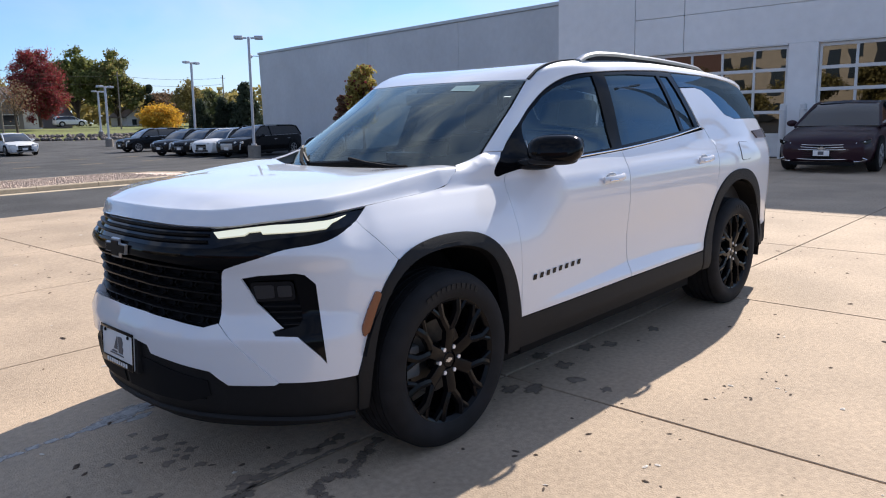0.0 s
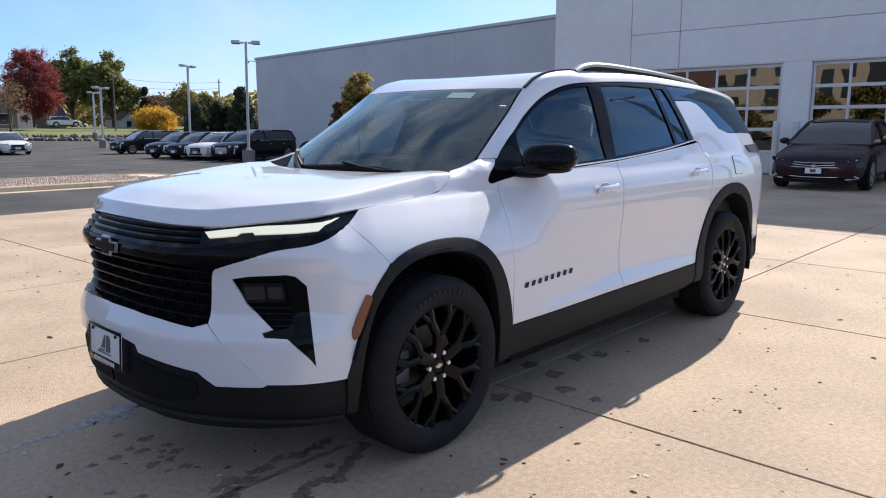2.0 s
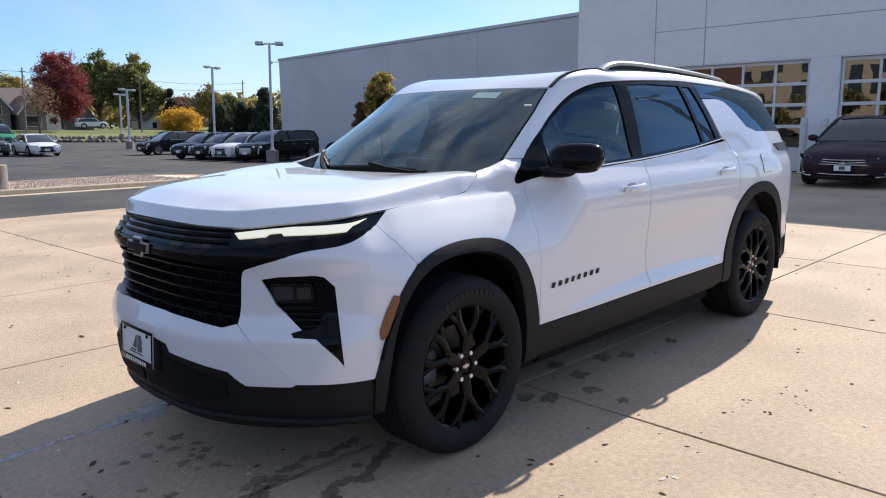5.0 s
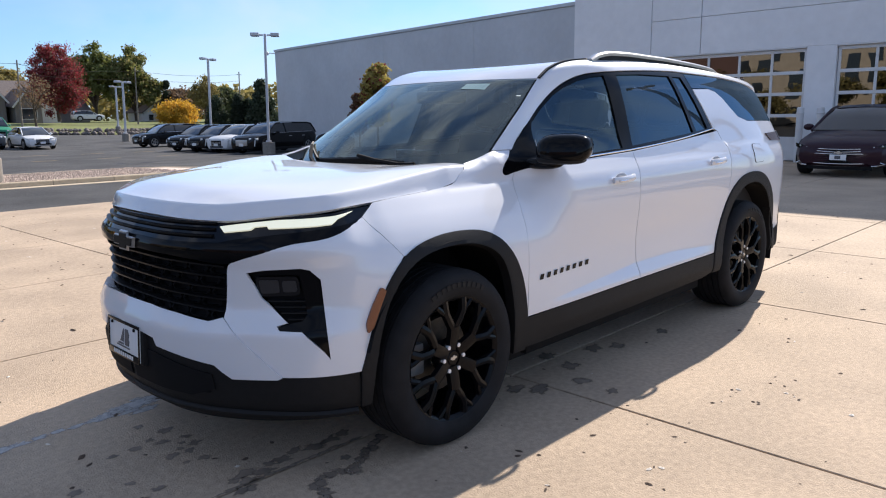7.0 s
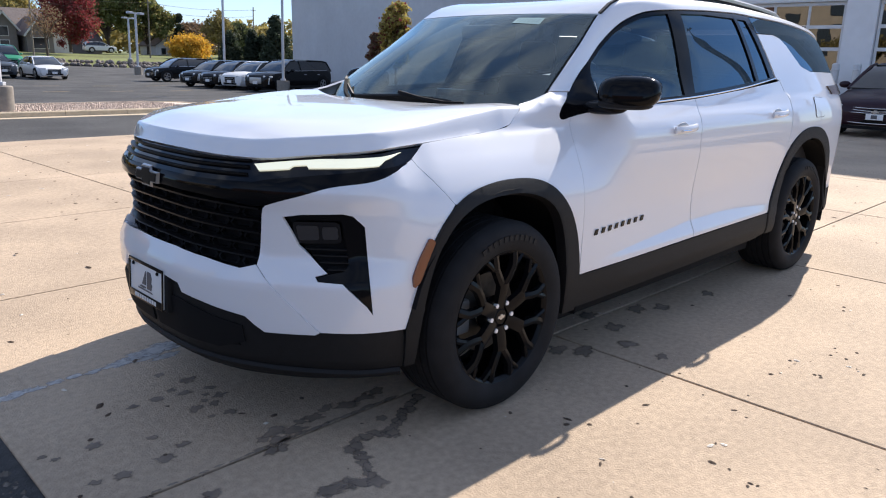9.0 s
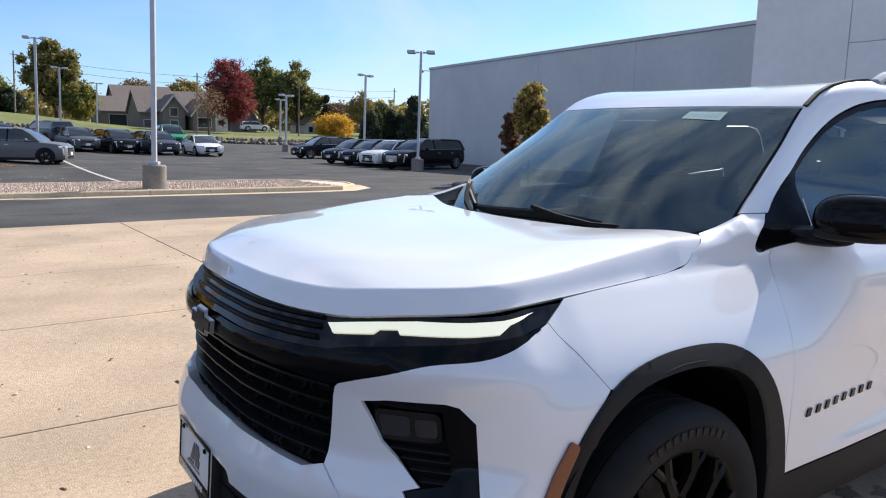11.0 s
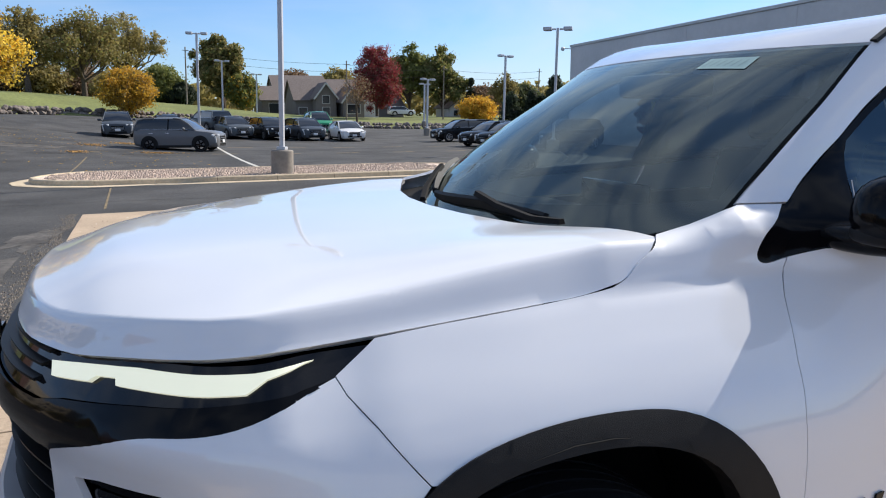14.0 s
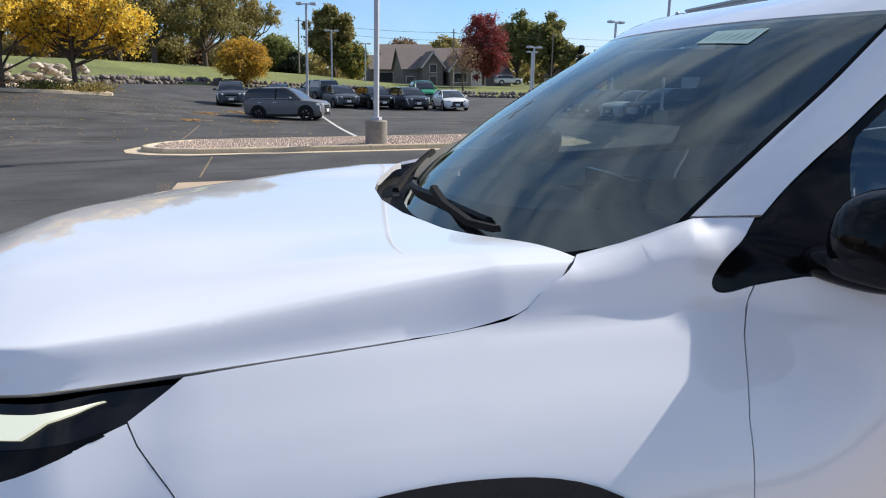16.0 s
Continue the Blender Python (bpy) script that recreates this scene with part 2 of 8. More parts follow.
def rod(bm, a, b, ra, rb=None, n=10):
    """Adds a tapered rod from a to b."""
    a, b = Vector(a), Vector(b)
    rb = ra if rb is None else rb
    q = (b - a).to_track_quat("Z", "Y").to_matrix()
    rings = []
    for p, r in ((a, ra), (b, rb)):
        rings.append([bm.verts.new(p + q @ Vector((r * math.cos(2 * math.pi * i / n), r * math.sin(2 * math.pi * i / n), 0))) for i in range(n)])
    for i in range(n):
        j = (i + 1) % n
        bm.faces.new((rings[0][i], rings[0][j], rings[1][j], rings[1][i]))
    bm.faces.new(rings[0][::-1])
    bm.faces.new(rings[1])
    return bm


def sweep(bm, path, shape, up=None, closed=False):
    """Adds a bar: the (side, up) outline 'shape' carried along the points of 'path'."""
    path = [Vector(p) for p in path]
    rings = []
    for i, p in enumerate(path):
        t = (path[min(i + 1, len(path) - 1)] - path[max(i - 1, 0)]).normalized()
        u = Vector(up) if up is not None else Vector((0, 0, 1))
        side = t.cross(u).normalized()
        u2 = side.cross(t)
        rings.append([bm.verts.new(p + side * a + u2 * b) for a, b in shape])
    n = len(shape)
    for r0, r1 in zip(rings, rings[1:]):
        for i in range(n):
            j = (i + 1) % n
            bm.faces.new((r0[i], r1[i], r1[j], r0[j]))
    bm.faces.new(rings[0])
    bm.faces.new(rings[-1][::-1])
    bmesh.ops.recalc_face_normals(bm, faces=bm.faces[:])
    return bm


def ring_shape(r, n=8, ry=None):
    ry = r if ry is None else ry
    return [(r * math.cos(2 * math.pi * i / n), ry * math.sin(2 * math.pi * i / n)) for i in range(n)]


def lathe(bm, profile, n=48, axis="Y", m=None):
    """Turns (radius, along) points round an axis."""
    rings = []
    for k in range(n):
        a = 2 * math.pi * k / n
        ring = []
        for r, h in profile:
            v = Vector((r * math.cos(a), h, r * math.sin(a))) if axis == "Y" else Vector((r * math.cos(a), r * math.sin(a), h))
            ring.append(bm.verts.new(m @ v if m is not None else v))
        rings.append(ring)
    for k in range(n):
        r0, r1 = rings[k], rings[(k + 1) % n]
        for i in range(len(profile) - 1):
            bm.faces.new((r0[i], r0[i + 1], r1[i + 1], r1[i]))
    bmesh.ops.recalc_face_normals(bm, faces=bm.faces[:])
    return bm


def inside(p, poly):
    x, y = p
    c = False
    for (x0, y0), (x1, y1) in zip(poly, poly[1:] + poly[:1]):
        if (y0 > y) != (y1 > y) and x < (x1 - x0) * (y - y0) / (y1 - y0) + x0:
            c = not c
    return c


def dense(poly, step):
    out = []
    for a, b in zip(poly, poly[1:] + poly[:1]):
        n = max(1, int(math.hypot(b[0] - a[0], b[1] - a[1]) / step + 0.5))
        out += [(a[0] + (b[0] - a[0]) * k / n, a[1] + (b[1] - a[1]) * k / n) for k in range(n)]
    return out


def rounded(poly, r, n=4):
    """The outline with its corners rounded by about r."""
    out = []
    for p, q, s in zip(poly[-1:] + poly[:-1], poly, poly[1:] + poly[:1]):
        p, q, s = Vector(p), Vector(q), Vector(s)
        k = min(r, (p - q).length * 0.45, (s - q).length * 0.45)
        a, b = q + (p - q).normalized() * k, q + (s - q).normalized() * k
        for i in range(n + 1):
            t = i / n
            out.append(tuple(a * (1 - t) ** 2 + q * 2 * t * (1 - t) + b * t * t))
    return out


def skin(name, poly, lift, material, holes=(), step=0.03, depth=0.012, lower=0.0, mirror=False, edge=0.0025, extra=(), reach=0.004):
    """A panel: an outline in the flat coordinates of 'lift', filled with a fine net, lifted onto the surface and given an edge of some depth.
    lower: how far below the surface it lies. mirror: on the other side of the vehicle."""
    def up(a, b):
        p = Vector(lift(a, b))
        h = reach
        n = (Vector(lift(a + h, b)) - Vector(lift(a - h, b))).cross(Vector(lift(a, b + h)) - Vector(lift(a, b - h))).normalized()
        return p, n
    loops = [dense(list(poly), step)] + [dense(list(h), step) for h in holes]
    area = sum(a[0] * b[1] - b[0] * a[1] for a, b in zip(loops[0], loops[0][1:] + loops[0][:1]))
    if area < 0:
        loops[0].reverse()
    pts, edges = [], []
    for lp in loops:
        k = len(pts)
        pts += lp
        edges += [(k + i, k + (i + 1) % len(lp)) for i in range(len(lp))]
    rim = len(pts)
    lo = [min(p[i] for p in loops[0]) for i in (0, 1)]
    hi = [max(p[i] for p in loops[0]) for i in (0, 1)]
    grid = {}
    for p in pts:
        grid.setdefault((int(p[0] / step), int(p[1] / step)), []).append(p)
    for p in extra:
        if inside(p, loops[0]):
            pts.append(p)
            grid.setdefault((int(p[0] / step), int(p[1] / step)), []).append(p)
    # a ring close inside every rim keeps the drop at the edge even
    if edge:
        for lp in loops:
            for a, b, c in zip(lp[-1:] + lp[:-1], lp, lp[1:] + lp[:1]):
                d = math.hypot(c[0] - a[0], c[1] - a[1])
                if d < 1e-6:
                    continue
                for sg in (1, -1):
                    p = (b[0] - sg * (c[1] - a[1]) / d * 0.007, b[1] + sg * (c[0] - a[0]) / d * 0.007)
                    if not inside(p, loops[0]) or any(inside(p, h) for h in loops[1:]):
                        continue
                    cx, cy = int(p[0] / step), int(p[1] / step)
                    if any(math.hypot(p[0] - q[0], p[1] - q[1]) < 0.0055 for u in (-1, 0, 1) for v in (-1, 0, 1) for q in grid.get((cx + u, cy + v), ())):
                        continue
                    pts.append(p)
                    grid.setdefault((cx, cy), []).append(p)
    for i in range(int((hi[0] - lo[0]) / step) + 1):
        for j in range(int((hi[1] - lo[1]) / step) + 1):
            p = (lo[0] + (i + (0.5 if j % 2 else 0.0)) * step, lo[1] + j * step)
            if not inside(p, loops[0]) or any(inside(p, h) for h in loops[1:]):
                continue
            cx, cy = int(p[0] / step), int(p[1] / step)
            if any(math.hypot(p[0] - q[0], p[1] - q[1]) < step * 0.45 for a in (-1, 0, 1) for b in (-1, 0, 1) for q in grid.get((cx + a, cy + b), ())):
                continue
            pts.append(p)
    vs, es, fs, ov, oe, of = delaunay_2d_cdt([Vector(p) for p in pts], edges, [], 2, 1e-6)
    vs = [tuple(v) for v in vs]
    keep = []
    for f in fs:
        c = (sum(vs[i][0] for i in f) / len(f), sum(vs[i][1] for i in f) / len(f))
        if inside(c, loops[0]) and not any(inside(c, h) for h in loops[1:]):
            keep.append(list(f))
    fs = keep
    pn = [up(*v) for v in vs]
    mid = Vector((1.6, 0, 0.9))
    if sum((n.dot(p - mid) for p, n in pn), 0.0) < 0:
        pn = [(p, -n) for p, n in pn]
    test = pn[fs[0][0]]
    a, b, c = (pn[i][0] for i in fs[0][:3])
    flip = (b - a).cross(c - a).dot(test[1]) < 0
    verts, norms = [], []
    border = {}
    for e in fs:
        for i, j in zip(e, list(e[1:]) + [e[0]]):
            border[(i, j)] = border.get((i, j), 0) + 1
    open_edges = [(i, j) for (i, j) in border if (j, i) not in border]
    on_rim = {i for e in open_edges for i in e}
    for k, (p, n) in enumerate(pn):
        verts.append(p - n * (lower + (edge if k in on_rim else 0.0)))
        norms.append(n)
    faces = [tuple(f) if not flip else tuple(f[::-1]) for f in fs]
    loop_n = [norms[i] for f in faces for i in f]
    if depth:
        low = {}
        for i in on_rim:
            low[i] = len(verts)
            verts.append(verts[i] - norms[i] * depth)
        for i, j in open_edges:
            f = (j, i, low[i], low[j]) if not flip else (i, j, low[j], low[i])
            faces.append(f)
            n = (verts[f[1]] - verts[f[0]]).cross(verts[f[2]] - verts[f[0]])
            n = n.normalized() if n.length > 1e-12 else Vector((0, 0, 1))
            loop_n += [n] * 4
    if mirror:
        verts = [Vector((v.x, -v.y, v.z)) for v in verts]
        faces = [f[::-1] for f in faces]
        flat = []
        k = 0
        for f in faces:
            flat += [Vector((n.x, -n.y, n.z)) for n in reversed(loop_n[k:k + len(f)])]
            k += len(f)
        loop_n = flat
    return mesh_of(name, [tuple(v) for v in verts], faces, material, [tuple(n) for n in loop_n])

# ---- shape of the white vehicle ----
def pchip(pts):
    """A smooth curve through points of rising x, with no overshoot."""
    xs = [p[0] for p in pts]
    ys = [p[1] for p in pts]
    n = len(xs)
    h = [xs[i + 1] - xs[i] for i in range(n - 1)]
    d = [(ys[i + 1] - ys[i]) / h[i] for i in range(n - 1)]
    m = [d[0]] + [0.0 if d[i - 1] * d[i] <= 0 else 2 * d[i - 1] * d[i] / (d[i - 1] + d[i]) for i in range(1, n - 1)] + [d[-1]]

    def f(x):
        if x <= xs[0]:
            return ys[0] + m[0] * (x - xs[0])
        if x >= xs[-1]:
            return ys[-1] + m[-1] * (x - xs[-1])
        i = 0
        while x > xs[i + 1]:
            i += 1
        t = (x - xs[i]) / h[i]
        return ((2 * t ** 3 - 3 * t * t + 1) * ys[i] + (t ** 3 - 2 * t * t + t) * h[i] * m[i]
                + (3 * t * t - 2 * t ** 3) * ys[i + 1] + (t ** 3 - t * t) * h[i] * m[i + 1])
    return f


def smooth(a, b, x):
    t = min(1.0, max(0.0, (x - a) / (b - a)))
    return t * t * (3 - 2 * t)


# Plan outline of the body from the middle of the nose round the left side to the middle of the tail: (x, half-width).
PLAN = [(-0.974, 0), (-0.965, 0.2), (-0.925, 0.38), (-0.848, 0.55), (-0.733, 0.72), (-0.60, 0.855), (-0.46, 0.93), (-0.28, 0.962), (0, 0.972),
        (0.6, 0.974), (1.3, 0.974), (2.2, 0.972), (2.9, 0.966), (3.4, 0.956), (3.75, 0.926), (3.95, 0.865), (4.06, 0.76), (4.12, 0.50), (4.14, 0)]
PLAN_S = [0.0]
for pa, pb in zip(PLAN, PLAN[1:]):
    PLAN_S.append(PLAN_S[-1] + math.hypot(pb[0] - pa[0], pb[1] - pa[1]))
PLAN_X = pchip([(s, p[0]) for s, p in zip(PLAN_S, PLAN)])
PLAN_W = pchip([(s, p[1]) for s, p in zip(PLAN_S, PLAN)])
S_END = PLAN_S[-1]
S_OF_X = pchip([(p[0], s) for s, p in zip(PLAN_S, PLAN)])
S_OF_W = pchip([(p[1], s) for s, p in zip(PLAN_S[:9], PLAN[:9])])

FRONT_OFF = pchip([(0.18, 0.10), (0.26, 0.03), (0.34, -0.01), (0.46, -0.024), (0.60, -0.026), (0.66, -0.004), (0.72, 0.02), (0.85, 0.015), (0.93, 0.0),
                   (0.98, 0.024), (1.02, 0.052), (1.07, 0.085)])
FENDER_OFF = pchip([(0.2, 0.06), (0.33, 0.02), (0.5, 0.005), (0.75, 0.006), (0.83, 0.012), (0.90, 0.031), (0.95, 0.055), (1.0, 0.086), (1.05, 0.122), (1.09, 0.1515),
                    (1.108, 0.166), (1.118, 0.1715), (1.172, 0.1895), (1.184, 0.199), (1.196, 0.218), (1.205, 0.231), (1.25, 0.243), (1.3, 0.25)])
DOOR_OFF = pchip([(0.2, 0.07), (0.32, 0.02), (0.40, 0.0), (0.50, 0.001), (0.60, 0.008), (0.72, 0.014), (0.85, 0.008), (0.97, 0.0), (1.05, 0.004),
                  (1.11, 0.022), (1.16, 0.052), (1.2, 0.07)])


def crease_z(x):
    return 0.503 + 0.058 * min(1.0, max(0.0, (x - 0.58) / 0.95)) - 0.03 * smooth(1.9, 2.6, x)


def ledge(x, z):
    """The crease low on the doors: an upward-facing facet that widens towards the rear."""
    zt = crease_z(x)
    d = 0.42 * (zt - 0.497) * (1 - smooth(2.3, 2.7, x))
    return d * min(1.0, max(0.0, (z - 0.497) / (zt - 0.497))) if z < zt else d * (1 - smooth(zt, 0.95, z))


QUARTER_OFF = pchip([(0.2, 0.07), (0.32, 0.02), (0.40, 0.0), (0.56, 0.012), (0.75, 0.0), (0.97, -0.006), (1.08, 0.004), (1.16, 0.03), (1.2, 0.05)])
TOP_EDGE = pchip([(0.4, 1.46), (1.0, 1.635), (1.3, 1.69), (1.7, 1.725), (2.3, 1.735), (3.0, 1.715), (3.6, 1.67), (3.95, 1.63)])
GLASS_OFF = pchip([(0.0, 0.07), (0.5, 0.165), (0.87, 0.262), (0.94, 0.30), (0.975, 0.335), (1.0, 0.39)])


# Height of the fender's upper rim along the windscreen.
RIM_Z = pchip([(0.296, 1.203), (0.341, 1.2085), (0.382, 1.216), (0.433, 1.229), (0.474, 1.2405), (0.511, 1.2485), (0.62, 1.2485)])


def side_off(x, z):
    """How far the side lies inside the plan outline at that height."""
    if z > 1.2 and x > 0.3:
        h = (z - 1.2) / (TOP_EDGE(x) - 1.2)
        top = GLASS_OFF(h) - 0.02 * smooth(2.6, 3.4, x) * (1 - h)
        low = top
    else:
        low = DOOR_OFF(z) + ledge(x, z) + (QUARTER_OFF(z) - DOOR_OFF(z)) * smooth(2.3, 3.1, x)
    lean_in = 0.11 * smooth(1.16, 1.36, z) * (1 - smooth(0.8, 1.7, x)) * smooth(0.46, 0.70, x)
    f = 1 - smooth(0.55 - 0.07 * smooth(1.19, 1.26, z), 0.90 - 0.05 * smooth(1.0, 1.2, z), x)
    if f <= 0:
        return low + lean_in
    zf = z if z < 1.118 else 1.118 + (z - 1.118) * 0.085 / (RIM_Z(min(0.62, max(0.296, x))) - 1.118)
    return low + (FENDER_OFF(zf) - low) * f + lean_in


def body(s, z):
    """The point of the body's skin (left side) at the plan's arc length s and height z."""
    if s < 0:
        x, y, z = body(-s, z)
        return (x, -y, z)
    x, w = PLAN_X(s), PLAN_W(s)
    dx, dw = PLAN_X(s + 0.01) - PLAN_X(max(0, s - 0.01)), PLAN_W(s + 0.01) - PLAN_W(max(0, s - 0.01))
    dx = dx if s > 0.02 else 0.0
    k = math.hypot(dx, dw)
    nx, nw = -dw / k, dx / k
    t = smooth(-0.66, -0.36, x) if x < 1 else 1.0
    off = side_off(x, z) * t + FRONT_OFF(min(z, 1.07)) * (1 - t) if t < 1 else side_off(x, z)
    if x > 3.9:
        off += 0.25 * smooth(3.9, 4.18, x) * smooth(1.0, 1.7, z)
    return (x - nx * off, -(w - nw * off), z)

# ---- the setting ----
FAR_Z = pchip([(-30, 2.0), (-20, 1.6), (-10, 1.0), (-2, 0.1), (3, -0.28), (10, -0.48), (20, -0.58), (60, -0.6)])
HILL_Z = pchip([(-40, 5.0), (-9, 4.0), (6, 3.0), (22, 1.4), (40, 0.9), (90, 0.9)])
WALL_Y = pchip([(-40, 50.0), (-20, 57.0), (-12, 65.0), (-6.4, 72.0), (6, 78.0), (21, 79.5), (35, 80.0), (90, 80.0)])
WALL_Z = pchip([(-40, 1.4), (-20, 1.4), (-12, 1.65), (-6.4, 1.5), (6, 0.8), (21, -0.1), (35, -0.42), (90, -0.5)])


def ground_z(x, y):
    """The lie of the land: level by the vehicle, falling gently across the lot, rising to the west and up the lawn behind the boulder wall."""
    x = max(-40.0, min(90.0, x))
    wy = WALL_Y(x)
    z = -0.017 * max(0.0, y - 3)
    z += (FAR_Z(x) - z) * smooth(20, 46, y)
    z += (WALL_Z(x) - z) * smooth(48, wy - 1, y)
    if y > wy:
        z += 0.55 * smooth(wy, wy + 0.9, y) + (HILL_Z(x) - z - 0.55) * smooth(wy + 1, wy + 26, y)
    return z


def sheet(name, xs, ys, fz, material, label, category):
    verts = [(x, y, fz(x, y)) for x in xs for y in ys]
    q = len(ys)
    faces = [(i * q + j, (i + 1) * q + j, (i + 1) * q + j + 1, i * q + j + 1) for i in range(len(xs) - 1) for j in range(q - 1)]
    return tagged(put(name, mesh_of(name, verts, faces, material)), label, category, kind="structure")


far = [-2500, -900, -400, -200, -120]
ys = [-2500, -900, -300, -100, -40, -10, 5] + [10 + 2 * i for i in range(40)] + [95, 110, 140, 200, 400, 900, 2500]
sheet("ground", far + [-80 + 8 * i for i in range(21)] + [120, 200, 400, 900, 2500], ys, lambda x, y: ground_z(x, y) - (0.05 if y > WALL_Y(max(-40.0, min(90.0, x))) + 1.5 or x > 80 or x < -75 else 0.35), M_GRASS, "mown grass rising behind the car park", "ground")
rx = [-75 + 5 * i for i in range(13)] + [-12 + 2 * i for i in range(28)] + [45, 52, 60, 70, 80]
verts, faces = [], []
NR = 60
for x in rx:
    top = WALL_Y(max(-40, x)) - 0.1
    for j in range(NR + 1):
        y = -60 + (top + 60) * (j / NR) ** 0.8
        verts.append((x, y, ground_z(x, y) - 0.012))
faces = [(i * (NR + 1) + j, (i + 1) * (NR + 1) + j, (i + 1) * (NR + 1) + j + 1, i * (NR + 1) + j + 1) for i in range(len(rx) - 1) for j in range(NR)]
tagged(put("road", mesh_of("road", verts, faces, M_ASPHALT)), "weathered dark asphalt of the car park", "road", kind="structure")

# concrete apron: slabs with open joints
SLAB_X = [-1.56, 0.81, 3.22, 5.62, 8.02, 10.42, 12.82, 15.22, 17.62, 18.9]
SLAB_Y = [-12.9, -10.5, -8.1, -5.7, -3.25, -0.62, 1.80, 4.0, 6.4, 8.75, 11.2]
apron = sheet("pavement", [-1.54, 5, 18.88], [-12.88, 0, 3, 6, 11.18], lambda x, y: ground_z(0, y) - 0.022, M_JOINT, "sunlit tan concrete apron with sawn joints", "pavement")
for x0, x1 in zip(SLAB_X, SLAB_X[1:]):
    for y0, y1 in zip(SLAB_Y, SLAB_Y[1:]):
        bm = bmesh.new()
        rings = []
        for g, dz in ((0.007, -0.024), (0.007, -0.003), (0.010, 0.0)):
            rings.append([bm.verts.new((x, y, ground_z(0, y) + dz)) for x, y in ((x0 + g, y0 + g), (x1 - g, y0 + g), (x1 - g, y1 - g), (x0 + g, y1 - g))])
        for a, b in zip(rings, rings[1:]):
            for i in range(4):
                bm.faces.new((a[i], a[(i + 1) % 4], b[(i + 1) % 4], b[i]))
        bm.faces.new(rings[-1])
        part("slab", bm, M_CONCRETE, apron, flat=True)

# planted island with kerb between the drive and the car park
KX0 = -3.2
def isl(x):
    return 17.6 - 0.09 * (x - 1.5)
DEEP = 4.6
kerb_path = [(KX0 - 0.05, isl(KX0) + 3.0), (KX0 - 0.2, isl(KX0) + 2.2), (KX0, isl(KX0) + 1.2), (KX0 + 0.6, isl(KX0) + 0.4), (KX0 + 1.5, isl(KX0 + 1.5) + 0.05)] + [(x, isl(x)) for x in (-0.3, 1.2, 2.7, 4.2, 5.7, 7.0)] + \
    [(8.0, isl(8) + 0.15), (8.8, isl(8) + 0.9), (9.1, isl(8) + 2.0), (8.7, isl(8) + 3.6), (7.6, isl(8) + 4.4)] + [(x, isl(x) + DEEP) for x in (6.5, 5, 3.5, 2, 0.5, -1)] + [(KX0 + 1.0, isl(KX0) + 4.4), (KX0 + 0.3, isl(KX0) + 3.8)]
island = empty("kerb", "tan concrete kerb round a gravel island", "kerb", kind="structure")
n = len(kerb_path)
for i in range(n):
    a, b = Vector((*kerb_path[i], 0)), Vector((*kerb_path[(i + 1) % n], 0))
    c, d = Vector((*kerb_path[i - 1], 0)), Vector((*kerb_path[(i + 2) % n], 0))
    na = Vector((-(b - c).y, (b - c).x, 0)).normalized()
    nb = Vector((-(d - a).y, (d - a).x, 0)).normalized()
    bm = bmesh.new()
    za, zb = ground_z(a.x, a.y), ground_z(b.x, b.y)
    e = (b - a).normalized() * 0.005
    prof = [(-0.45, 0.0), (-0.45, 0.012), (0.0, 0.008), (0.02, 0.11), (0.05, 0.135), (0.16, 0.135), (0.17, 0.0)]
    r0 = [bm.verts.new(a + e + na * p + Vector((0, 0, za + q - 0.01))) for p, q in prof]
    r1 = [bm.verts.new(b - e + nb * p + Vector((0, 0, zb + q - 0.01))) for p, q in prof]
    for k in range(len(prof)):
        j = (k + 1) % len(prof)
        bm.faces.new((r0[k], r1[k], r1[j], r0[j]))
    bm.faces.new(r0)
    bm.faces.new(r1[::-1])
    bmesh.ops.recalc_face_normals(bm, faces=[f for f in bm.faces])
    part("kerb_stone", bm, M_KERB, island, flat=True)
bm = bmesh.new()
rng = random.Random(5)
ring = []
for i in range(n):
    a, c, b = Vector(kerb_path[i]), Vector(kerb_path[i - 1]), Vector(kerb_path[(i + 1) % n])
    t = (b - c).normalized()
    p = a + Vector((-t.y, t.x)) * 0.15
    ring.append(bm.verts.new((p.x, p.y, ground_z(p.x, p.y) + 0.105)))
bm.faces.new(ring)
tagged(part("gravel_bed", bm, M_GRAVEL, None, flat=True), "tan river gravel filling the kerbed island", "gravel", kind="structure")
verts, faces = [], []
for i in range(9000):
    x, y = rng.uniform(KX0 + 0.25, 7.9), rng.uniform(0.2, 4.3)
    if x < KX0 + 1.6 and abs(y - 2.3) > 0.9 + (x - KX0 - 0.25) * 0.95:
        continue
    y += isl(x)
    r = rng.uniform(0.018, 0.045)
    z = ground_z(x, y) + 0.105 + r * 0.3
    k = len(verts)
    for dx, dy, dz in ((1, 0, 0), (0, 1, 0), (-1, 0, 0), (0, -1, 0), (0.2, 0.1, 0.8)):
        verts.append((x + dx * r * rng.uniform(0.7, 1.2), y + dy * r * rng.uniform(0.7, 1.2), z + dz * r))
    faces += [(k, k + 1, k + 4), (k + 1, k + 2, k + 4), (k + 2, k + 3, k + 4), (k + 3, k, k + 4)]
tagged(put("gravel", mesh_of("gravel", verts, faces, M_GRAVEL, smooth_shade=False)), "loose tan and brown pebbles in the island", "gravel", kind="stuff")

